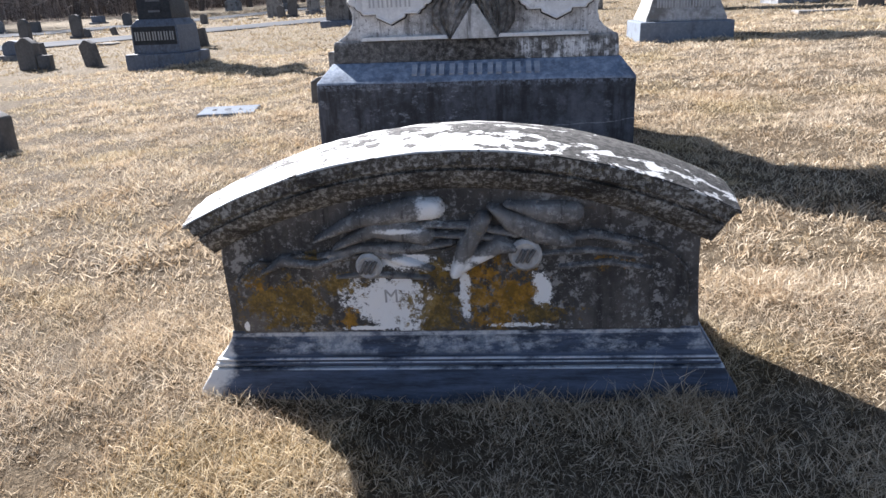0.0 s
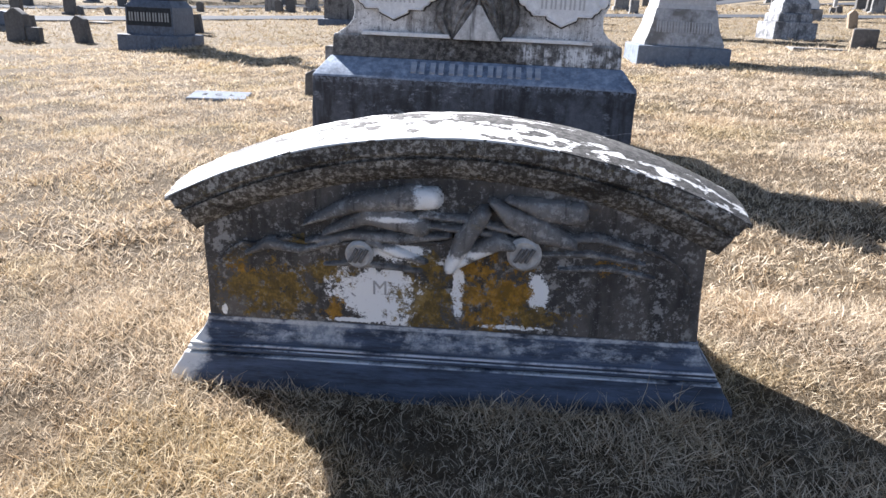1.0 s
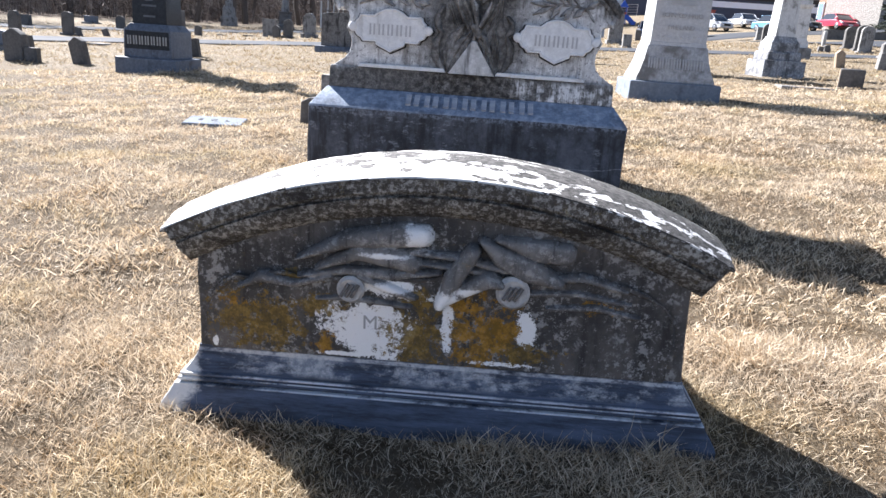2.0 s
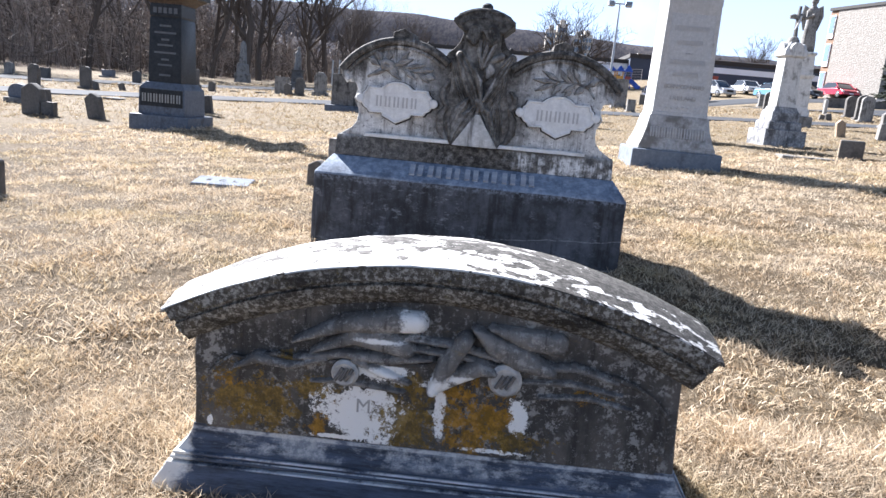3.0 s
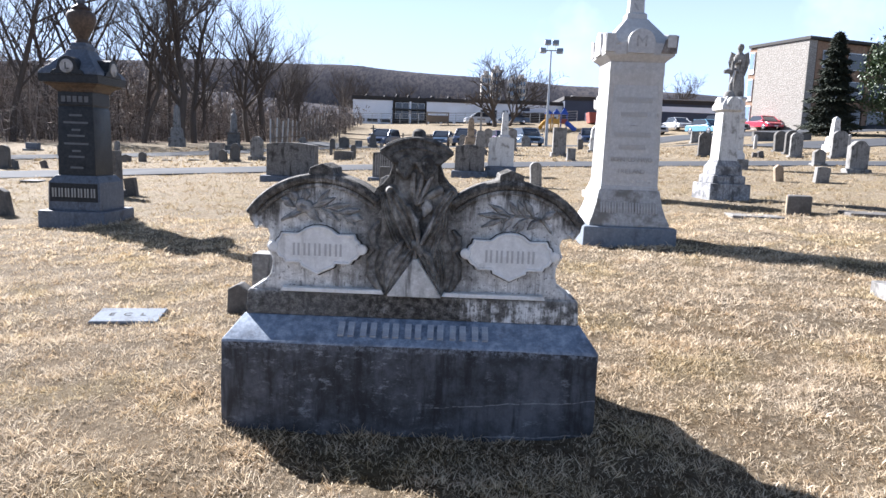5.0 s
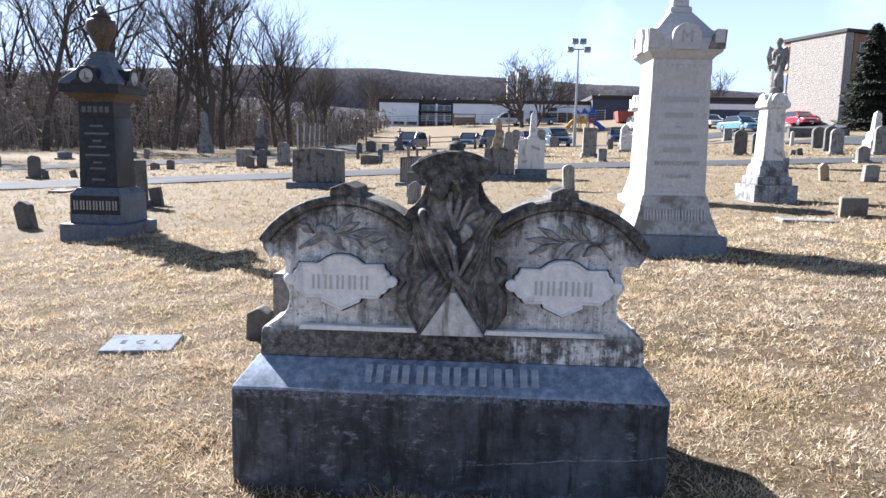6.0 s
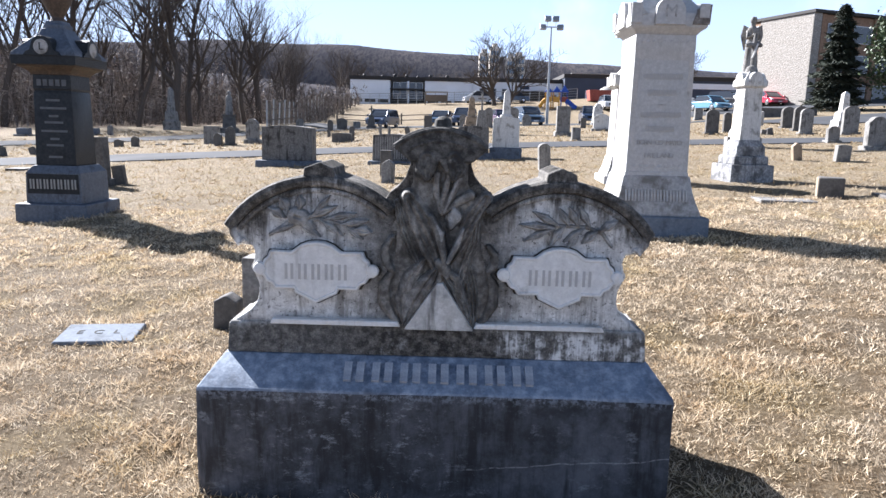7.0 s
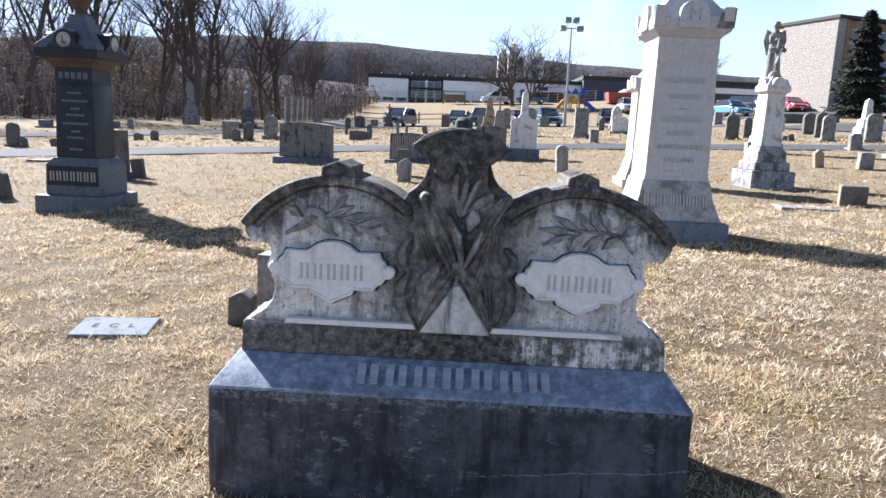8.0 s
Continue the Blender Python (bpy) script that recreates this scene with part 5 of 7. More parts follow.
# ---- the other graves ----
def tablet_outline(kind, w, h):
    a = w / 2
    if kind == "round":
        return [(a, 0), (a, h - a * 0.8)] + [(a * math.cos(radians(t)), h - a * 0.8 + a * 0.8 * math.sin(radians(t))) for t in range(15, 180, 15)] + [(-a, h - a * 0.8), (-a, 0)]
    if kind == "point":
        return [(a, 0), (a, h * 0.82), (a * 0.12, h), (-a * 0.12, h), (-a, h * 0.82), (-a, 0)]
    if kind == "shoulder":
        return [(a, 0), (a, h * 0.80), (a * 0.82, h * 0.83), (a * 0.66, h * 0.90)] + [(a * 0.6 * math.cos(radians(t)), h * 0.90 + h * 0.10 * math.sin(radians(t))) for t in range(20, 180, 20)] + \
               [(-a * 0.66, h * 0.90), (-a * 0.82, h * 0.83), (-a, h * 0.80), (-a, 0)]
    if kind == "gable":
        return [(a, 0), (a * 0.98, h * 0.94), (a * 0.45, h * 0.985), (0, h), (-a * 0.45, h * 0.985), (-a * 0.98, h * 0.94), (-a, 0)]
    return [(a, 0), (a, h * 0.985), (a * 0.97, h), (-a * 0.97, h), (-a, h * 0.985), (-a, 0)]


def headstone(x, y, w, h, kind, mat, look_of, depth=0.0, base=0.0, lean=0.0, tip=0.0, turn=0.0, bars_on=0, group="headstones"):
    """An upright stone, on a base where it has one; lean sideways and tip backwards in degrees."""
    d = depth or max(0.08, min(0.2, w * 0.35))
    t = thing("headstone", pose(x, y, height(x, y)) @ pose(0, 0, 0, tip, lean, turn), look_of, "headstone", group)
    b = base
    if b:
        part("base", loft([(-0.15, w * 0.62, d * 0.95), (b - 0.02, w * 0.62, d * 0.95), (b, w * 0.595, d * 0.88)]), OLD_GREY if mat is not OLD_DARK else OLD_DARK, t, "", 0.012)
    tab = part("tablet", prism([(px, pz + b - (0 if b else 0.15) * (pz == 0)) for px, pz in tablet_outline(kind, w, h - b)], -d / 2, d / 2), mat, t, "", 0.012)
    for k in range(bars_on):
        z = b + (h - b) * (0.72 - 0.13 * k)
        part("inscription_bar", box(-w * (0.3 - 0.05 * (k % 2)), w * (0.3 - 0.05 * (k % 2)), -d / 2 - 0.003, -d / 2 + 0.01, z - 0.02, z + 0.02), LETTER_DARK if mat is not OLD_DARK else LETTER_PALE, t)
    return t


DARK_R, GREY_R, WHITE_R = "dark weathered round-topped headstone", "grey weathered headstone stained with streaks", "white marble headstone gone grey"
ROWS_OF_STONES = (
    # x, y, width, height, shape, stone, label, depth, base, lean, tip
    (-6.8, 11.85, 0.25, 0.45, "point", OLD_DARK, "small dark pointed grave marker leaning sideways", 0.14, 0, -9, 2),
    (-14.8, 24.4, 0.40, 0.78, "round", OLD_DARK, DARK_R, 0.14, 0.08, 0, 0),
    (-15.45, 25.9, 0.12, 0.26, "flat", OLD_DARK, "little dark corner post", 0.1, 0, 0, 0),
    (-14.4, 24.4, 0.18, 0.26, "flat", OLD_DARK, "little dark marker leaning", 0.1, 0, -12, 0),
    (-13.6, 24.7, 0.2, 0.26, "flat", OLD_DARK, "little dark marker leaning", 0.1, 0, -20, 0),
    (-6.27, 15.1, 0.22, 0.37, "flat", OLD_DARK, "small dark square-topped marker leaning", 0.12, 0, -8, 0),
    (-6.55, 14.9, 0.30, 0.92, "flat", OLD_DARK, "tall dark slab headstone on a grey foot", 0.22, 0.14, -2, 0),
    (-13.05, 29.5, 0.34, 0.30, "point", OLD_DARK, "low dark pointed marker", 0.16, 0, 0, 0),
    (-12.4, 29.5, 0.29, 0.40, "round", OLD_DARK, DARK_R, 0.14, 0, 0, 0),
    (-22.7, 39.3, 0.7, 0.42, "flat", BLUE_GRANITE, "low grey granite block headstone", 0.3, 0.1, 0, 0),
    (-19.8, 40.9, 0.6, 0.40, "flat", BLUE_GRANITE, "low grey granite block headstone", 0.3, 0.1, 0, 0),
    (-19.0, 41.2, 0.28, 0.56, "shoulder", OLD_GREY, GREY_R, 0.16, 0, 0, 0),
    (-10.0, 31.4, 0.55, 0.74, "flat", OLD_GREY, GREY_R, 0.4, 0, 0, 0),
    (-9.1, 29.5, 0.30, 0.52, "point", OLD_DARK, "dark pointed stone marker leaning", 0.16, 0, -6, 0),
    (-8.75, 29.8, 0.38, 0.76, "shoulder", OLD_DARK, DARK_R, 0.18, 0.1, 3, 0),
    (-8.2, 31.1, 0.52, 1.02, "shoulder", OLD_GREY, GREY_R, 0.22, 0.18, 0, 0),
    (-7.6, 32.0, 0.24, 0.62, "round", OLD_DARK, DARK_R, 0.12, 0, 0, 0),
    (-4.25, 32.3, 0.22, 0.62, "round", OLD_DARK, DARK_R, 0.12, 0, 0, 0),
    (-11.1, 53.9, 0.55, 0.8, "round", OLD_GREY, GREY_R, 0.2, 0, 0, 0),
    (-7.6, 46.5, 0.34, 0.70, "shoulder", OLD_DARK, DARK_R, 0.16, 0.08, 0, 0),
    (-7.2, 48.7, 0.66, 0.78, "shoulder", OLD_DARK, DARK_R, 0.22, 0.1, 0, 0),
    (-6.9, 53.8, 0.52, 0.60, "flat", OLD_GREY, GREY_R, 0.2, 0.1, 0, 0),
    (-6.1, 37.3, 0.15, 0.30, "flat", OLD_DARK, "little dark corner post", 0.12, 0, 0, 0),
    (-6.75, 36.5, 0.15, 0.30, "flat", OLD_DARK, "little dark corner post", 0.12, 0, 0, 0),
    (-4.55, 31.5, 0.80, 0.38, "gable", OLD_DARK, "low dark sloping block headstone", 0.4, 0, 0, 0),
    (-3.7, 39.2, 0.14, 0.55, "round", OLD_GREY, "thin grey stone marker", 0.12, 0, -5, 0),
    (-3.25, 39.2, 0.14, 0.45, "round", OLD_GREY, "thin grey stone marker", 0.12, 0, 0, 0),
    (-2.1, 37.1, 0.24, 0.46, "round", OLD_DARK, "small dark marker leaning", 0.12, 0, -14, 0),
    (-1.25, 15.8, 0.23, 0.53, "flat", OLD_DARK, "small dark square marker", 0.14, 0, 0, 0),
    (-1.12, 14.7, 0.23, 0.42, "point", OLD_GREY, "small grey marker with a chipped top", 0.13, 0, 2, 0),
    (-2.0, 63.0, 0.66, 1.15, "flat", OLD_DARK, "dark granite upright headstone", 0.25, 0.12, 0, 0),
    (2.0, 16.5, 0.24, 0.57, "round", OLD_GREY, "narrow grey stone post leaning slightly", 0.16, 0, -4, 3),
    (4.86, 32.7, 0.58, 1.30, "flat", OLD_GREY, "tall grey granite headstone on a base", 0.26, 0.2, 0, 0),
    (4.8, 29.0, 0.32, 0.50, "flat", OLD_GREY, "small grey square marker", 0.2, 0.05, 0, 0),
    (7.8, 43.9, 0.32, 0.60, "flat", OLD_DARK, "small dark stone marker", 0.2, 0, 0, 0),
    (2.36, 46.8, 0.50, 1.28, "round", OLD_GREY, GREY_R, 0.2, 0.15, 0, 0),
    (3.44, 40.8, 0.48, 1.26, "round", OLD_GREY, GREY_R, 0.2, 0.15, 0, 0),
    (6.2, 60.6, 0.70, 1.10, "shoulder", OLD_GREY, GREY_R, 0.25, 0.2, 0, 0),
    (0.74, 45.5, 0.45, 0.90, "round", OLD_GREY, GREY_R, 0.18, 0.1, 0, 0),
    (11.0, 56.0, 0.66, 1.75, "shoulder", OLD_WHITE, "tall white scrolled headstone on a block", 0.3, 0.3, 3, 0),
    (7.8, 38.8, 0.82, 0.88, "shoulder", OLD_WHITE, WHITE_R, 0.3, 0.12, 0, 0),
    (19.9, 59.6, 0.62, 0.95, "flat", OLD_GREY, GREY_R, 0.25, 0.1, 0, 0),
    (11.3, 32.7, 0.54, 1.08, "round", OLD_DARK, DARK_R, 0.2, 0.1, 0, 0),
    (12.9, 35.2, 0.36, 0.92, "round", OLD_DARK, DARK_R, 0.18, 0.08, 0, 0),
    (18.1, 40.3, 0.66, 1.12, "round", OLD_DARK, DARK_R, 0.22, 0.08, -2, 0),
    (17.0, 36.7, 0.60, 1.18, "round", OLD_DARK, DARK_R, 0.22, 0.1, 0, 0),
    (15.1, 32.2, 0.50, 1.10, "round", OLD_GREY, GREY_R, 0.2, 0.1, 0, 0),
    (12.6, 25.3, 0.38, 0.56, "shoulder", OLD_GREY, GREY_R, 0.2, 0.1, 0, 0),
    (16.9, 32.1, 0.62, 1.20, "round", OLD_GREY, GREY_R, 0.24, 0.12, 0, 0),
    (8.06, 18.2, 0.20, 0.40, "point", OLD_TAN, "small tan sandstone marker leaning", 0.14, 0, -7, 0),
    (8.76, 17.6, 0.30, 0.38, "gable", OLD_GREY, "small grey marble stump with a broken top", 0.2, 0, 3, 0),
    (13.7, 32.4, 0.24, 0.30, "gable", OLD_DARK, "small dark broken marker", 0.2, 0, -15, 0),
    (13.35, 32.3, 0.2, 0.22, "flat", OLD_DARK, "small dark broken marker", 0.2, 0, 8, 0),
    (11.7, 21.4, 0.52, 0.92, "shoulder", OLD_GREY, "grey shouldered headstone on a pale base", 0.24, 0.12, 0, 0),
    (-8.15, 12.15, 0.36, 0.55, "point", OLD_DARK, "dark weathered pointed headstone", 0.16, 0, 0, 0),
    (-9.95, 15.15, 0.19, 0.32, "flat", OLD_DARK, "small dark marker leaning", 0.12, 0, -8, 0),
    (-7.86, 12.15, 0.22, 0.24, "flat", OLD_DARK, "low dark stone marker", 0.14, 0, 0, 0),
    (-10.6, 15.2, 0.42, 0.42, "round", BLUE_GRANITE, "low grey granite headstone on a base", 0.22, 0.12, 0, 0),
    (-3.30, 4.72, 0.22, 0.30, "point", OLD_DARK, "small dark pointed footstone", 0.16, 0, 0, 0),
    (-1.33, 5.93, 0.145, 0.21, "point", OLD_DARK, "small dark pointed footstone", 0.13, 0, 2, 0),
    (-1.22, 6.35, 0.22, 0.36, "flat", OLD_GREY, "small square grey footstone with a pale top", 0.18, 0, 0, 0),
    (-16.3, 23.8, 0.40, 0.76, "shoulder", OLD_DARK, DARK_R, 0.16, 0.06, 0, 0),
    (20.4, 30.4, 0.55, 0.95, "round", OLD_GREY, GREY_R, 0.2, 0.1, 0, 0),
    (-17.6, 33.0, 0.4, 0.6, "round", OLD_DARK, DARK_R, 0.16, 0.06, 0, 0),
    (-20.8, 31.0, 0.4, 0.5, "flat", OLD_DARK, "dark weathered block headstone", 0.2, 0.06, 0, 0),
    (-24.0, 33.0, 0.45, 0.6, "round", OLD_GREY, GREY_R, 0.16, 0.06, 0, 0),
)
for r in ROWS_OF_STONES:
    headstone(r[0], r[1], r[2], r[3], r[4], r[5], r[6], r[7], r[8], r[9], r[10], turn=6 * math.sin(7 * r[0]) - 2)


def wide_block(x, y, w, h, mat, label, base_h, bands=0):
    t = thing("block_monument", pose(x, y, height(x, y), 0, 0, -3), label, "monument")
    part("base", loft([(-0.2, w * 0.60, 0.36), (base_h - 0.03, w * 0.60, 0.36), (base_h, w * 0.585, 0.34)]), BLUE_GRANITE, t, "rough granite base", 0.01)
    part("die", prism([(px, pz + base_h) for px, pz in tablet_outline("gable", w, h - base_h)], -0.22, 0.22), mat, t, "", 0.01)
    for k in range(bands):
        part("stain_groove", box(-w * 0.42 + k * w * 0.84 / bands, -w * 0.42 + k * w * 0.84 / bands + 0.012, -0.223, -0.2, base_h + 0.06, h * 0.9), LETTER_DARK, t)
    return t


wide_block(-3.98, 19.25, 1.26, 0.98, BLOCK_GREY, "wide grey granite block monument streaked black", 0.13)
wide_block(-1.42, 19.5, 0.98, 0.72, BLOCK_GREY, "wide grey ribbed block monument", 0.05, 14)
wide_block(0.62, 20.3, 0.80, 0.86, BLOCK_GREY, "wide grey block monument with dark base", 0.16)
wide_block(1.47, 20.5, 0.70, 1.07, OLD_WHITE, "pale square block monument on a dark base", 0.27)


def obelisk(x, y, h, w, mat, label, name="obelisk_monument"):
    t = thing(name, pose(x, y, height(x, y)), label, "monument")
    part("base", loft([(-0.2, w * 1.1, w * 1.1), (0.2 * h, w * 1.05, w * 1.05), (0.22 * h, w * 0.85, w * 0.85), (0.42 * h, w * 0.75, w * 0.75), (0.45 * h, w * 0.6, w * 0.6)]), mat, t, "", 0.015)
    part("needle", loft([(0.45 * h, w * 0.5, w * 0.5), (0.93 * h, w * 0.36, w * 0.36), (h, 0.02, 0.02)]), mat, t, "", 0.008)
    return t


obelisk(2.62, 35.6, 2.12, 0.36, OLD_WHITE, "white marble obelisk on a stepped base")
# grey stone on a white spire: the shade of the trees is in its colour
obelisk(-19.2, 50.5, 2.9, 0.42, OLD_GREY, "tall white marble spire below the trees, greyed for their shade")
obelisk(1.1, 40.5, 1.9, 0.4, OLD_TAN, "pinkish stone obelisk on a block")
obelisk(20.7, 39.7, 1.9, 0.40, OLD_WHITE, "white marble pillar with rounded top")


def small_cross(x, y, h, w, mat, label):
    t = thing("cross_headstone", pose(x, y, height(x, y)), label, "headstone")
    part("block", loft([(-0.15, w, w * 0.7), (0.12 * h, w, w * 0.7), (0.14 * h, w * 0.75, w * 0.5), (0.55 * h, w * 0.5, w * 0.38), (0.58 * h, w * 0.35, w * 0.3)]), mat, t, "", 0.012)
    c = part("cross", box(-0.045, 0.045, -0.04, 0.04, 0.56 * h, h), mat, t, "", 0.008)
    part("cross_arm", box(-0.2, 0.2, -0.038, 0.038, 0.82 * h, 0.82 * h + 0.09), mat, c, "", 0.008)
    return t


small_cross(1.47, 36.1, 2.05, 0.36, OLD_GREY, "grey stone cross on a tapering block")
small_cross(-5.6, 51.7, 1.6, 0.34, OLD_DARK, "dark stone cross on a block")
small_cross(-0.35, 64.0, 1.3, 0.12, RUST_STONE, "thin rust-brown iron cross")


def statue_monument(x, y):
    t = thing("statue_pedestal", pose(x, y, height(x, y)), "grey stone pedestal under a robed statue", "monument")
    part("pedestal", loft([(-0.2, 0.45, 0.45), (0.3, 0.43, 0.43), (0.35, 0.32, 0.32), (1.0, 0.28, 0.28), (1.05, 0.34, 0.34), (1.1, 0.33, 0.33)]), OLD_DARK, t, "", 0.015)
    bm = lathe([(0.22, 0.0), (0.23, 0.1), (0.2, 0.5), (0.18, 0.8), (0.19, 1.0), (0.10, 1.12), (0.08, 1.16), (0.11, 1.24), (0.09, 1.34), (0.01, 1.38)], 12)
    for v in bm.verts:
        v.co += 0.03 * noise.noise_vector(v.co * 4)
    # pale figure in grey stone, which carries the shade of the trees
    st = mesh_object("statue", bm, OLD_GREY)
    st.matrix_basis = pose(x, y, height(x, y) + 1.1)
    tagged(st, "small robed stone figure, greyed for tree shade", "statue")


statue_monument(-13.2, 44.0)


def flat_marker(x, y, w, d, up, mat, label, turn=0.0, tilt=0.0, letters=""):
    t = thing("flat_marker", pose(x, y, height(x, y) + up, tilt, 0, turn), label, "grave marker")
    part("slab", loft([(-0.12, w / 2, d / 2), (-0.008, w / 2, d / 2), (0, w / 2 - 0.008, d / 2 - 0.008)]), mat, t, "", 0.004)
    for k, ch in enumerate(letters):
        words(ch, 0.085, GRIME_SHADE, t, pose((k - 1) * 0.105 - 0.01, 0.0, 0.001), "initial", 0.0012)
    return t


flat_marker(-2.06, 5.78, 0.45, 0.31, 0.022, FLAT_GRANITE, "blue-grey granite flat marker with initials, set in turf", 9, 4, "ECL")
flat_marker(-10.6, 19.0, 0.45, 0.5, 0.04, OLD_DARK, "dark flat marker sunk in the turf", 4)
flat_marker(6.4, 11.35, 0.9, 0.6, 0.045, OLD_DARK, "grey flat ledger slab edged with grass", -12)
flat_marker(4.6, 11.3, 0.75, 0.5, 0.03, OLD_GREY, "grey flat slab nearly covered by turf", -8)
flat_marker(3.70, 6.35, 0.42, 0.36, 0.10, OLD_GREY, "low grey marble marker in the turf", -10)
flat_marker(-11.9, 30.6, 0.35, 0.3, 0.05, OLD_DARK, "dark flat marker in turf")
flat_marker(-10.8, 31.0, 0.5, 0.3, 0.05, OLD_DARK, "dark flat marker in turf")
cube = thing("block_footstone", pose(5.37, 11.62, height(5.37, 11.62), 0, 0, -22), "dark square stone block with a tan side", "grave marker")
part("block", loft([(-0.1, 0.165, 0.15), (0.27, 0.165, 0.15), (0.285, 0.15, 0.135)]), OLD_DARK, cube, "", 0.01)
part("tan_side", box(-0.169, -0.16, -0.14, 0.14, 0.0, 0.27), OLD_TAN, cube, "tan side of the block")


# ---- roads ----
def strip(name, label, path, width, material, lift):
    """A road laid over the land along (x, y) points, with a slight crown and thickness."""
    pts = [Vector(p) for p in path]
    bm = bmesh.new()
    last = None
    dense = []
    for a, b in zip(pts, pts[1:]):
        k = max(1, int((b - a).length / 1.5))
        dense += [a.lerp(b, i / k) for i in range(k)]
    dense.append(pts[-1])
    for i, p in enumerate(dense):
        d = (dense[min(i + 1, len(dense) - 1)] - dense[max(i - 1, 0)]).normalized()
        side = Vector((-d.y, d.x))
        ring = []
        for s, dz in ((-0.52, -0.12), (-0.5, 0.0), (-0.25, 0.02), (0, 0.03), (0.25, 0.02), (0.5, 0.0), (0.52, -0.12)):
            q = p + side * s * width * (1 + 0.02 * math.sin(i * 1.3 + s * 9))
            ring.append(bm.verts.new((q.x, q.y, height(q.x, q.y) + lift + dz)))
        if last:
            for k in range(6):
                bm.faces.new((last[k], last[k + 1], ring[k + 1], ring[k]))
        last = ring
    ob = mesh_object(name, bm, material)
    return tagged(ob, label, "road", kind="structure")


LANE = [(-90, 10), (-40, 15.5), (-20, 19.3), (-12.7, 21.4), (-8.7, 23.4), (-3.5, 25), (2.6, 26.3), (9, 26.4), (13, 27), (20, 28), (60, 30)]
SIDE_LANE = [(-60, 24), (-30, 27.5), (-20, 31), (-14.2, 37), (-10.5, 46), (-6, 53), (6, 57), (20, 56)]


def clear_of(path, x, y, gap):
    """Which points lie further than gap from a path."""
    ok = np.ones(len(x), bool)
    for (ax, ay), (bx, by) in zip(path, path[1:]):
        f = np.clip(((x - ax) * (bx - ax) + (y - ay) * (by - ay)) / ((bx - ax) ** 2 + (by - ay) ** 2), 0, 1)
        ok &= np.hypot(x - ax - f * (bx - ax), y - ay - f * (by - ay)) > gap
    return ok


strip("road", "pale worn asphalt lane through the cemetery", LANE, 3.3, ASPHALT, 0.03)
strip("side_road", "narrow asphalt lane curving below the trees", SIDE_LANE, 4.0, ASPHALT, 0.03)
strip("rising_road", "asphalt road rising towards the stone building", [(20, 46), (26, 50), (34, 53), (60, 56), (120, 60)], 6.5, ASPHALT, 0.05)
strip("car_park", "grey asphalt car park", [(-14, 68.5), (0, 68.5), (14, 68.5), (34, 70), (60, 72)], 10.0, ASPHALT, 0.02)


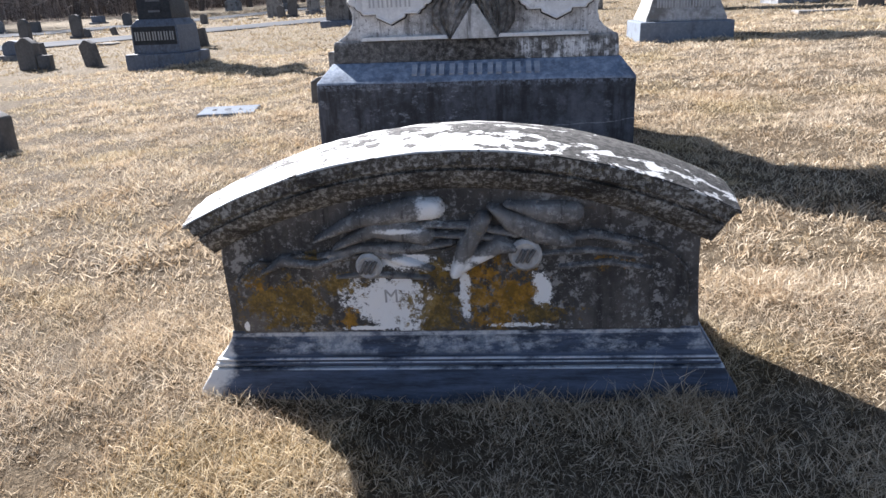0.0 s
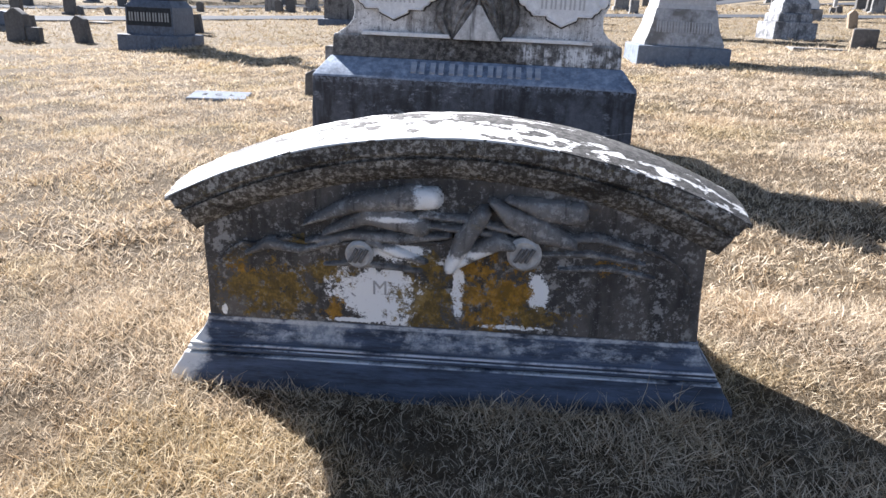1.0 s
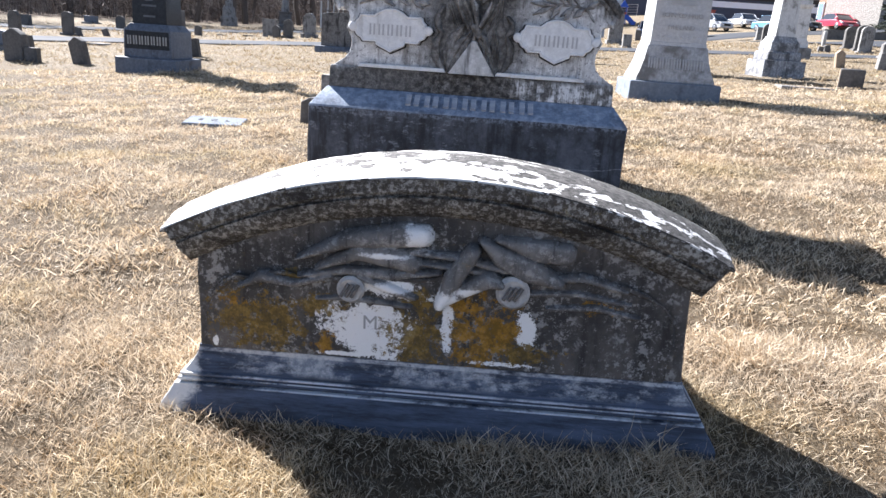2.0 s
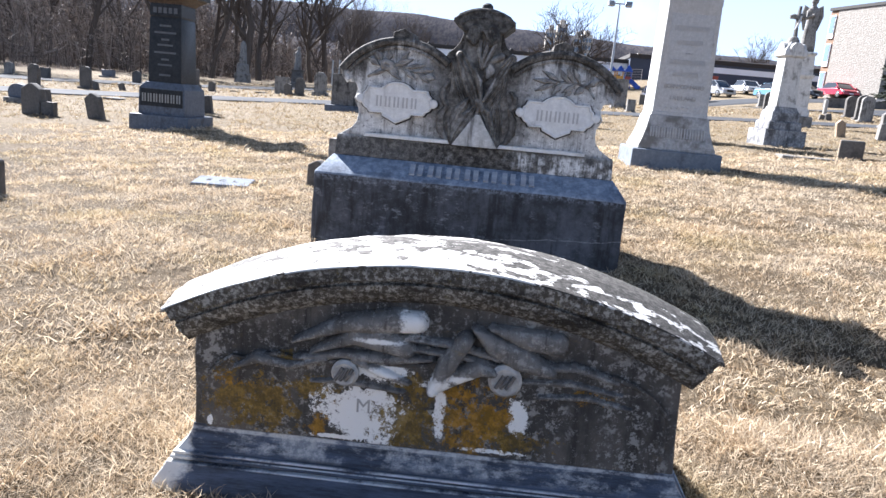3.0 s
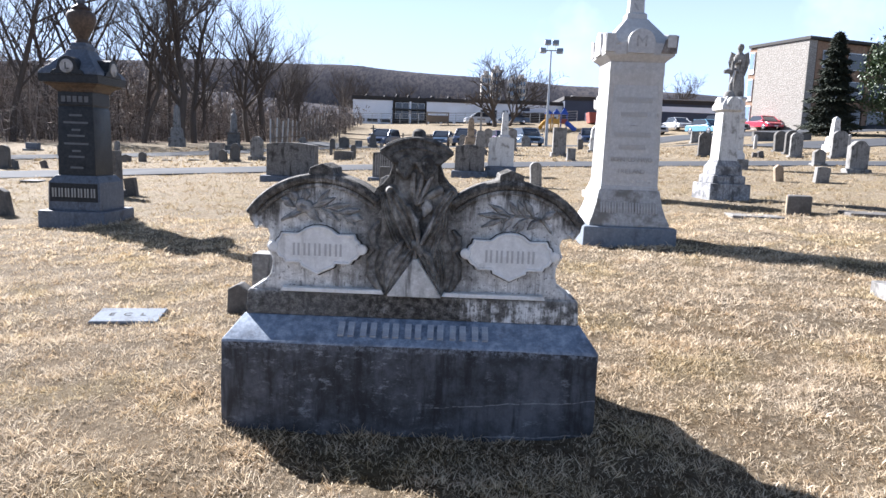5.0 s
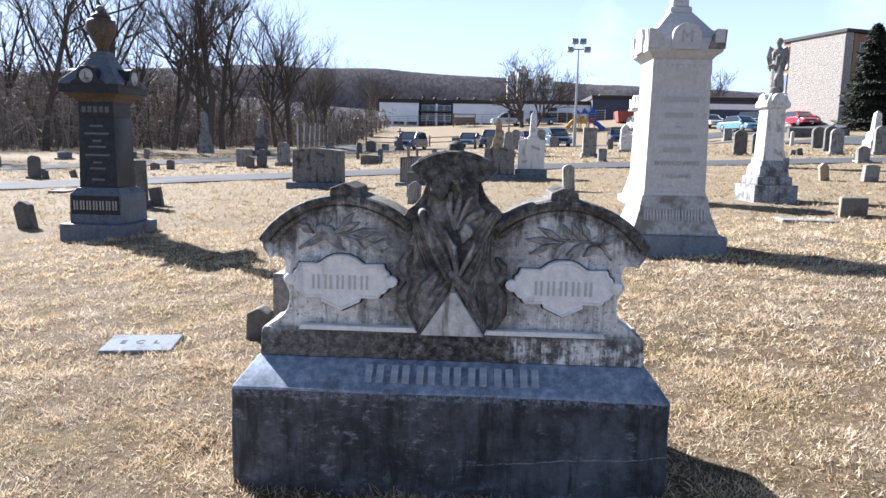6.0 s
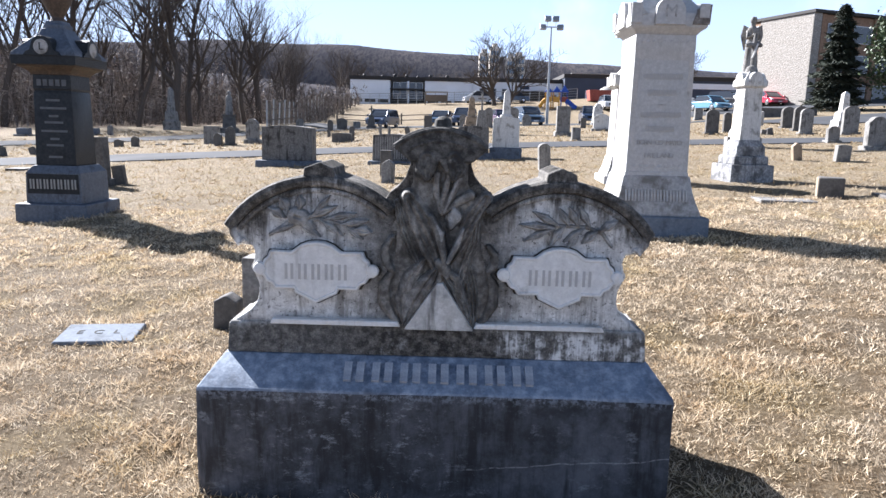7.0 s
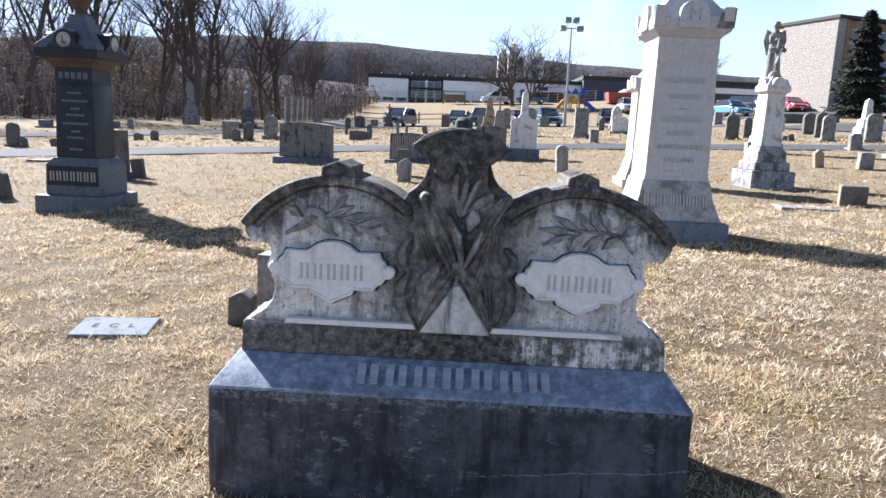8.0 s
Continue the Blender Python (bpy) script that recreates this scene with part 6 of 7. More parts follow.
# ---- cars ----
def car(x, y, turn, paint, label, tall=False):
    t = thing("car", pose(x, y, height(x, y) + 0.04, 0, 0, turn), label, "car", "parked cars")
    L, W, H = (4.5, 0.90, 1.68) if tall else (4.4, 0.88, 1.45)
    low = 0.28
    belt = H * 0.60
    prof = [(-L / 2, low + 0.1), (-L / 2 + 0.02, belt * 0.8), (-L / 2 + 0.12, belt), (L * 0.18, belt + 0.03), (L / 2 - 0.25, belt - 0.12), (L / 2 - 0.03, belt - 0.25), (L / 2, low + 0.12), (L / 2 - 0.1, low), (-L / 2 + 0.1, low)]
    bm = bmesh.new()
    rings = []
    for yy, f in ((-W, 0.97), (-W * 0.93, 1.0), (W * 0.93, 1.0), (W, 0.97)):
        rings.append([bm.verts.new((px * f, yy, low + (pz - low) * (0.97 if abs(yy) == W else 1))) for px, pz in prof])
    for a, b in zip(rings, rings[1:]):
        for k in range(len(prof)):
            bm.faces.new((a[k], b[k], b[(k + 1) % len(prof)], a[(k + 1) % len(prof)]))
    bm.faces.new(rings[0]), bm.faces.new(rings[-1][::-1])
    body = part("body", bm, paint, t, "", 0.03)
    back = -L / 2 + (0.15 if tall else 0.75)
    cab = [(back, belt), (back + (0.22 if tall else 0.5), H - 0.06), (back + 0.55, H), (L * 0.10, H - 0.02), (L * 0.14, H - 0.06), (L * 0.32, belt)]
    bm = bmesh.new()
    rings = []
    for yy, top in ((-1, 0), (1, 0)):
        rings.append([bm.verts.new((px, yy * (W * 0.95 - 0.13 * (pz - belt) / (H - belt)), pz)) for px, pz in cab])
    for k in range(len(cab)):
        j = (k + 1) % len(cab)
        bm.faces.new((rings[0][k], rings[1][k], rings[1][j], rings[0][j]))
    bm.faces.new(rings[0]), bm.faces.new(rings[1][::-1])
    part("cabin_glass", bm, GLASS, t, "dark car glass", 0.02)
    part("roof", loft([(H - 0.045, (L * 0.14 - back - 0.2) / 2, W * 0.80), (H + 0.01, (L * 0.14 - back - 0.45) / 2, W * 0.72)], cx=(back + 0.3 + L * 0.13) / 2), paint, t, "", 0.02)
    for s in (-1, 1):
        part("pillar", tube([(L * 0.32, s * W * 0.93, belt), (L * 0.14, s * W * 0.83, H - 0.03)], 0.035, 6), paint, t)
        part("headlight", box(L / 2 - 0.2, L / 2 + 0.005, s * W * 0.86 - 0.16, s * W * 0.86 + 0.04, belt - 0.33, belt - 0.2), LAMP_LENS, t, "clear headlight", 0.02)
        part("mirror", box(L * 0.26, L * 0.32, s * (W + 0.1) - 0.08, s * (W + 0.1) + 0.08, belt + 0.02, belt + 0.16), paint, t, "", 0.02)
        for wx in (-L * 0.30, L * 0.31):
            wh = part("wheel", lathe([(0.20, -0.1), (0.31, -0.1), (0.335, -0.07), (0.335, 0.07), (0.31, 0.1), (0.20, 0.1)], 20), RUBBER, t, "black tyre")
            wh.matrix_basis = pose(wx, s * (W - 0.09), 0.335, 90)
            part("rim", lathe([(0.2, -0.105), (0.19, -0.11), (0.05, -0.108), (0.05, 0.108), (0.19, 0.11), (0.2, 0.105)], 16), CHROME, wh)
    part("grille", box(L / 2 - 0.05, L / 2 + 0.008, -0.45, 0.45, low + 0.22, belt - 0.28), RUBBER, t, "dark grille", 0.01)
    part("bumper", box(L / 2 - 0.06, L / 2 + 0.05, -W * 0.94, W * 0.94, low + 0.02, low + 0.18), paint, t, "", 0.03)
    part("plate", box(L / 2 + 0.045, L / 2 + 0.056, -0.22, 0.22, low + 0.06, low + 0.16), LAMP_LENS, t, "blank number plate")
    return t


NAVY = car_paint("dark_blue_car_paint", (0.015, 0.03, 0.075))
STEEL = car_paint("steel_blue_car_paint", (0.05, 0.09, 0.15))
SKYBLUE = car_paint("light_blue_car_paint", (0.14, 0.30, 0.42))
BLACK = car_paint("black_car_paint", (0.01, 0.01, 0.014))
SILVER = car_paint("silver_car_paint", (0.45, 0.47, 0.5))
REDCAR = car_paint("red_car_paint", (0.45, 0.02, 0.05))
PURPLE = car_paint("plum_car_paint", (0.06, 0.02, 0.09))
for spec in ((-6.4, 68.5, -105, NAVY, "dark blue sport utility car parked nose out", True), (-0.9, 71.5, -100, STEEL, "steel blue hatchback parked nose out", False),
             (1.3, 69.0, -100, NAVY, "dark blue sport utility car parked nose out", True), (4.9, 72.0, -80, PURPLE, "plum-coloured saloon car, parked", False),
             (7.0, 68.0, -75, STEEL, "steel grey pickup-like car parked nose out", True), (13.2, 70.0, -95, NAVY, "dark blue saloon car parked nose out", True),
             (17.6, 72.0, -85, STEEL, "steel blue saloon car, parked", False), (24.8, 71.0, -70, SKYBLUE, "light blue hatchback car, parked", False),
             (28.0, 74.5, -60, BLACK, "black sport utility car, parked", True), (32.2, 75.5, -80, REDCAR, "red hatchback car, parked", False),
             (21.5, 80.0, -60, SILVER, "silver sport utility car, parked", True), (26.0, 84.0, -80, SILVER, "silver saloon car, parked", False),
             (30.0, 82.0, -80, NAVY, "dark blue saloon car, parked", False), (3.8, 101.0, -170, SILVER, "silver sport utility car by the school", True),
             (8.5, 102.0, -175, STEEL, "grey saloon car by the school", False), (18.4, 86.0, -90, SILVER, "white van-like car beside the slide", True)):
    car(*spec)


# ---- the long school ----
def school():
    gz = height(-5, 110)
    t = thing("school_building", pose(-15.4, 110, gz), "long single-storey white and navy school with dark flat roof", "building")
    def wall(x0, x1, z1, mat, y=0.0, label=""):
        part("wall", box(x0, x1, y, y + 14, -1.5, z1), mat, t, label, 0.02)
        part("roof_edge", box(x0 - 0.15, x1 + 0.15, y - 0.2, y + 14.1, z1, z1 + 0.55), ROOF_DARK, t, "dark metal roof edge")
    wall(0.0, 6.0, 3.35, WHITE_WALL)
    wall(6.05, 11.2, 3.35, ROOF_DARK, 0.8, "dark recessed entrance wall")
    wall(11.25, 18.3, 3.35, WHITE_WALL)
    wall(18.35, 32.0, 3.5, WHITE_WALL, 0.6)
    wall(32.05, 66.0, 4.3, NAVY_WALL, -1.0, "navy metal-clad wing")
    part("roof_sheet", box(33, 66, -1.3, 13, 4.86, 4.95), CONCRETE, t, "pale roof sheet")
    part("white_band", box(41, 66, -1.06, -0.98, 3.1, 3.9), WHITE_WALL, t, "pale band along the wing")
    for x in (1.0, 3.0, 5.0, 12.5, 14.5, 16.5):
        part("plinth_panel", box(x - 0.8, x + 0.8, -0.06, 0.0, 0.05, 0.5), ROOF_DARK, t, "dark low plinth panel")
    def win(x, z, w, h, y, mat=GLASS):
        f = part("window", box(x - w / 2 - 0.08, x + w / 2 + 0.08, y - 0.08, y - 0.003, z - h / 2 - 0.08, z + h / 2 + 0.08), TIN, t)
        part("pane", box(x - w / 2, x + w / 2, y - 0.1, y - 0.085, z - h / 2, z + h / 2), mat, f)
    for x, y in ((6.9, 0.8), (8.0, 0.8), (9.3, 0.8), (10.4, 0.8)):
        win(x, 1.9, 0.85, 2.3, y, GLASS)
    part("canopy", box(6.05, 11.2, -0.6, 0.8, 1.95, 2.15), ROOF_DARK, t, "dark entrance canopy")
    part("door_post", box(8.55, 8.85, 0.55, 0.8, 0, 3.3), WHITE_WALL, t)
    for x in (19.9, 21.6, 23.3):
        win(x, 1.7, 0.7, 1.5, 0.6)
    part("porch", box(25.0, 29.5, -1.2, 0.6, 0, 2.2), ROOF_DARK, t, "dark recessed porch")
    part("sign_board", box(25.6, 27.0, 0.45, 0.59, 2.5, 3.0), NAVY_WALL, t, "navy sign board")
    win(30.8, 1.3, 0.6, 0.9, 0.6)
    part("side_door", box(35.2, 36.8, -1.08, -1.0, 0.3, 2.5), WHITE_WALL, t, "white side door")
    for k in range(14):
        part("roof_vent", lathe([(0.25, 0), (0.3, 0.25), (0.1, 0.45)], 8), ROOF_DARK, t).matrix_basis = pose(1.5 + k * 2.2 + 0.6 * math.sin(k), 5 + 2 * math.sin(2 * k), (4.1 if k < 12 else 4.3))
    return t


school()


def shed():
    t = thing("shelter", pose(-2.2, 101.5, height(-2.2, 101.5)), "small open bus-stop-like shelter by the fence", "shelter")
    part("roof", box(-1.6, 1.6, -0.6, 0.6, 1.6, 1.75), CONCRETE, t)
    for s in (-1.5, 1.5):
        part("post", box(s - 0.08, s + 0.08, -0.5, -0.4, -0.3, 1.6), WOOD_GREY, t)
    part("back_panel", box(-1.5, 1.5, 0.45, 0.55, 0.4, 1.3), WOOD_GREY, t)


shed()


# ---- stone-faced block on the rise ----
def stone_block():
    x0, y0 = 34.4, 72.0
    gz = height(x0, y0)
    t = thing("stone_building", pose(x0, y0, gz, 0, 0, 20) @ Matrix.Diagonal((1, 0.66, 1, 1)), "three-storey flat-roofed building with pale buff stone end wall", "building")
    part("end_wall", box(0.0, 1.0, 0.0, 10.4, -3.0, 8.75), RUBBLE, t, "buff rubble-stone end wall", 0.02)
    part("brick_pier", box(0.05, 1.0, 10.42, 12.0, -3.0, 8.7), BRICK_BROWN, t, "brown brick corner pier")
    part("roof_edge", box(-0.12, 26.2, -0.3, 12.1, 8.76, 9.05), ROOF_DARK, t, "dark roof edge")
    part("front_wall", box(1.02, 26.0, 0.35, 12.0, -3.0, 8.7), BRICK_BROWN, t, "brown brick long wall")
    for k in range(3):
        for j in range(6):
            w = part("window", box(2.0 + j * 3.4, 4.4 + j * 3.4, 0.24, 0.346, 0.6 + 2.8 * k, 2.3 + 2.8 * k), TIN, t)
            part("pane", box(2.08 + j * 3.4, 4.32 + j * 3.4, 0.22, 0.237, 0.68 + 2.8 * k, 2.22 + 2.8 * k), GLASS, w)
        w = part("window", box(-0.06, 0.046, 10.7, 11.8, 0.4 + 2.8 * k, 2.7 + 2.8 * k), WHITE_WALL, t, "tall pale window strip")
        part("pane", box(-0.08, -0.063, 10.8, 11.7, 0.9 + 2.8 * k, 2.6 + 2.8 * k), GLASS_BLUE, w)
    for j in range(7):
        part("wall_pier", box(1.1 + j * 3.4, 1.6 + j * 3.4, 0.05, 0.35, -3, 8.7), BRICK_BROWN, t)
    return t


stone_block()


def low_wall():
    t = thing("low_wall", pose(25.3, 56.0, height(25.3, 56.0)), "low dark retaining wall beside the road", "wall")
    part("wall", box(-2.2, 2.2, -0.2, 0.2, -0.5, 0.6), OLD_DARK, t, "", 0.02)


low_wall()
bollard = None
for k, (bx, by) in enumerate(((18.3, 44.0), (24.2, 44.6), (27.0, 45.0))):
    m = pose(bx, by, height(bx, by))
    if bollard is None:
        bollard = thing("bollard", m, "short pale concrete bollard by the road", "bollard", "road bollards")
        part("post", lathe([(0.11, -0.2), (0.11, 0.75), (0.08, 0.82), (0.02, 0.85)], 12), CONCRETE, bollard)
    else:
        copy_thing(bollard, m)


# ---- floodlight mast, playground, fences ----
def mast():
    x, y = 9.1, 70.0
    t = thing("floodlight_mast", pose(x, y, height(x, y)), "tall grey mast with four floodlights", "floodlight")
    part("pole", lathe([(0.16, -0.3), (0.15, 0.4), (0.11, 4.0), (0.07, 9.0)], 12), TIN, t)
    part("crossbar", tube([(-0.9, 0, 9.0), (0.9, 0, 9.0)], 0.06, 8), TIN, t)
    for dx, dz in ((-0.85, -0.1), (-0.4, 0.65), (0.4, 0.65), (0.85, -0.1)):
        h = part("lamp_head", loft([(-0.22, 0.20, 0.10), (0.0, 0.30, 0.22), (0.28, 0.30, 0.24)]), TIN, t, "grey floodlight head", 0.02)
        h.matrix_basis = pose(dx, -0.05, 9.0 + dz, 65, 0, -25 * dx)
        part("bracket", tube([(dx, 0, 9.0), (dx, -0.02, 9.0 + dz)], 0.03, 6), TIN, t)
    return t


mast()


def playground():
    x, y = 13.2, 92.0
    t = thing("playground_climber", pose(x, y, height(x, y)) @ Matrix.Diagonal((0.66, 0.66, 0.8, 1)), "yellow and blue playground climbing frame with slide", "playground")
    for k, dx in enumerate((-1.7, -0.2, 1.3)):
        for sx in (-0.55, 0.55):
            for sy in (-0.55, 0.55):
                part("post", lathe([(0.06, -0.3), (0.06, 2.6)], 8), PLAY_BLUE if k == 2 else PLAY_YELLOW, t).matrix_basis = pose(dx + sx, sy, 0)
        part("roof", loft([(2.5, 0.75, 0.75), (2.6, 0.72, 0.72), (3.2 + 0.2 * k, 0.05, 0.05)], cx=dx), PLAY_BLUE, t, "blue pyramid roof", 0.02)
        part("deck", box(dx - 0.6, dx + 0.6, -0.6, 0.6, 1.0, 1.12), PLAY_YELLOW, t)
        part("side_panel", box(dx - 0.55, dx + 0.55, -0.62, -0.58, 1.1, 1.8), PLAY_YELLOW if k < 2 else RED_PAINT, t, "", 0.01)
    part("slide", tube([(1.6, -0.6, 1.2), (2.2, -1.2, 0.9), (2.9, -1.9, 0.3), (3.3, -2.3, 0.1)], 0.38, 8, flat=0.3), PLAY_BLUE, t, "blue slide")
    part("tube_slide", tube([(-2.2, -0.4, 1.4), (-2.9, -0.9, 0.9), (-3.4, -1.6, 0.3)], 0.34, 8), PLAY_YELLOW, t, "yellow chute")
    part("climbing_arch", tube([(0.6, -1.6, -0.1), (0.6, -1.2, 1.0), (0.6, -0.6, 1.3)], 0.06, 6), PLAY_BLUE, t)
    return t


playground()


def skip():
    x, y = 22.2, 98.0
    t = thing("red_container", pose(x, y, height(x, y)), "long faded red steel waste container", "container")
    part("box_body", loft([(-0.2, 3.9, 1.1), (1.2, 4.1, 1.2)]), RED_PAINT, t, "", 0.03)
    for k in range(9):
        part("rib", box(-3.6 + k * 0.9 - 0.05, -3.6 + k * 0.9 + 0.05, -1.24, -1.1, 0.1, 1.2), RED_PAINT, t)
    part("rubble", lathe([(1.2, 0), (0.9, 0.3), (0.4, 0.55), (0.05, 0.6)], 9), CONCRETE, t).matrix_basis = pose(-1.5, 0, 1.15)


skip()


def paling_fence():
    t = thing("paling_fence", pose(0, 0, 0), "old grey leaning board fence running towards the trees", "fence")
    a, b = Vector((-15.1, 60.0)), Vector((-17.0, 98.0))
    n = 46
    for k in range(n):
        p = a.lerp(b, k / (n - 1))
        z = height(p.x, p.y)
        h = 2.1 + 0.15 * math.sin(5 * k)
        bd = part("board", loft([(-0.2, 0.035, 0.26), (h, 0.03, 0.25)]), WOOD_GREY if k % 3 else OLD_WHITE, t)
        bd.matrix_basis = pose(p.x, p.y, z, 2 * math.sin(3 * k), 3 * math.sin(2.3 * k), 6)
    for dz in (0.5, 1.4):
        part("rail", tube([(p.x + 0.06, p.y, height(p.x, p.y) + dz) for p in (a, a.lerp(b, 0.5), b)], 0.05, 4), WOOD_GREY, t)


paling_fence()


def rail_fence(x0, x1, y):
    t = thing("split_rail_fence", pose(0, 0, 0), "weathered split-rail fence below the school lawn", "fence")
    n = int((x1 - x0) / 3) + 1
    for k in range(n):
        x = x0 + (x1 - x0) * k / (n - 1)
        part("post", lathe([(0.09, -0.3), (0.085, 1.15), (0.05, 1.2)], 7), WOOD_GREY, t).matrix_basis = pose(x, y, height(x, y))
        if k < n - 1:
            xb = x0 + (x1 - x0) * (k + 1) / (n - 1)
            for dz in (0.45, 0.95):
                part("rail", tube([(x, y, height(x, y) + dz), (xb, y, height(xb, y) + dz + 0.05 * math.sin(4 * k))], 0.055, 5), WOOD_GREY, t)


rail_fence(-12.0, 1.5, 76.5)


def link_fence():
    t = thing("chain_link_fence", pose(0, 0, 0), "thin grey chain-link fence before the school", "fence")
    y, n = 105.5, 26
    xs = [-16 + 34 * k / (n - 1) for k in range(n)]
    for x in xs:
        part("post", lathe([(0.035, -0.3), (0.035, 1.5)], 6), TIN, t).matrix_basis = pose(x, y, height(x, y))
    for dz in (0.1, 0.45, 0.8, 1.15, 1.5):
        part("wire", tube([(x, y, height(x, y) + dz) for x in xs[::5] + xs[-1:]], 0.02 if dz < 1.4 else 0.035, 4), TIN, t)


link_fence()


# ---- bare trees, evergreens, woods ----
def bare_tree_meshes(seed, tall, spread=1.0, fine=5, stem=0.62, reach=1.0, stout=1.0, twig=0.009):
    """Trunk and crown of a leafless tree: limbs that fork down to thin twigs."""
    rnd = random.Random(seed)
    trunk, crown = bmesh.new(), bmesh.new()

    def grow(p, d, length, r, level):
        pts, rad = [p], [r]
        steps = (4, 4, 3, 2, 2, 2)[level]
        q, dd = p.copy(), d.copy()
        for i in range(steps):
            dd = (dd + Vector((rnd.uniform(-1, 1), rnd.uniform(-1, 1), rnd.uniform(-0.5, 0.9))) * (0.20 + 0.06 * level)).normalized()
            q = q + dd * length / steps
            pts.append(q.copy())
            rad.append(r * (1 - 0.5 * (i + 1) / steps))
        bm = trunk if level == 0 else crown
        tube(pts, rad, (8, 6, 4, 3, 3, 3)[level], bm)
        if level >= fine:
            return
        kids = (9, 5, 5, 3, 3)[level]
        for k in range(kids):
            f = rnd.uniform(0.30 if level == 0 else 0.2, 1.0)
            i = min(steps - 1, int(f * steps))
            at = pts[i].lerp(pts[i + 1], f * steps - i)
            axis = Vector((rnd.uniform(-1, 1), rnd.uniform(-1, 1), rnd.uniform(-0.2, 0.5))).normalized()
            nd = (dd * rnd.uniform(0.4, 1.0) + axis * rnd.uniform(0.6, 1.0) * spread + Vector((0, 0, 0.28))).normalized()
            grow(at, nd, length * rnd.uniform(0.45, 0.68) * (reach if level == 0 else 1), max(twig, rad[i] * rnd.uniform(0.40, 0.62)), level + 1)

    grow(Vector((0, 0, -0.4)), Vector((rnd.uniform(-0.08, 0.08), rnd.uniform(-0.08, 0.08), 1)).normalized(), tall * stem, tall * stout * rnd.uniform(0.010, 0.015), 0)
    return trunk, crown


def bare_tree(m, seed, tall, label, spread=1.0, fine=4, stem=0.62, reach=1.0, stout=1.0, twig=0.009):
    t = thing("bare_tree", m, label, "tree", "bare trees")
    a, b = bare_tree_meshes(seed, tall, spread, fine, stem, reach, stout, twig)
    part("trunk", a, BARK, t)
    part("crown", b, BARK, t, "leafless grey-brown limbs and twigs")
    return t


BIG_TREES = ((-31.8, 52, 17), (-29.5, 58, 16), (-21.6, 57, 14), (-21.1, 59, 15), (-18.6, 66, 13), (-18.4, 70, 12), (-18.6, 85, 8.5))
rnd = random.Random(11)
kinds = []
for s in range(6):
    kinds.append(bare_tree(pose(-24 - 9 * s, 56 + 3 * s, height(-24 - 9 * s, 56 + 3 * s) - 0.1), 20 + s, 15.0 + 1.2 * s, "tall bare winter tree at the wood's edge"))
spots = []
for k in range(17):
    row = k % 4
    x = -66 + 52 * ((k * 0.381966) % 1.0)
    y = 47 + 4.5 * row + rnd.uniform(-2, 2) + max(0, (x + 34)) * 1.15
    spots.append((x, y))
for k in range(12):
    spots.append((-19 - 1.1 * (k % 5) + rnd.uniform(-1, 1), 78 + 8.5 * k + rnd.uniform(-2, 2)))
for k, (x, y) in enumerate(spots):
    s = rnd.uniform(0.72, 1.12)
    s *= 0.5 + 0.5 * float(ease(-19, -27, x)) if y < 76 else rnd.uniform(0.5, 0.72)
    copy_thing(kinds[k % 6], pose(x, y, height(x, y) - 0.1, rnd.uniform(-3, 3), rnd.uniform(-3, 3), rnd.uniform(0, 360)) @ Matrix.Diagonal((s, s, s, 1)))

# stout old trees at the wood's edge
for k, (x, y, tall) in enumerate(BIG_TREES):
    bare_tree(pose(x, y, height(x, y) - 0.1, 0, 3 * math.sin(5 * k), 70 * k), 60 + k, tall, "stout old bare tree with dark forked limbs", 1.0, 4, 0.66, 0.95, 1.25 + 0.3 * (k % 3), 0.009)

# spreading trees in front of the school, and small ones beyond
lawn = bare_tree(pose(5.5, 97, height(5.5, 97) - 0.1, 0, -9, 0), 5, 8.2, "spreading bare tree on the school lawn", 1.35, 4, 0.40, 2.3, 3.0, 0.024)
lawn2 = bare_tree(pose(7.6, 98, height(7.6, 98) - 0.1, 0, 14, 0), 8, 7.8, "spreading bare tree on the school lawn", 1.35, 4, 0.40, 2.3, 3.0, 0.024)
for x, y, s in ((-12, 150, 0.95), (-4, 170, 0.9), (46, 150, 1.15), (39, 150, 0.9), (22, 175, 0.9), (14, 180, 0.9), (-18, 140, 1.0), (2, 160, 0.8)):
    copy_thing(lawn, pose(x, y, height(x, y), 0, 0, 37 * x) @ Matrix.Diagonal((s, s, s, 1)))


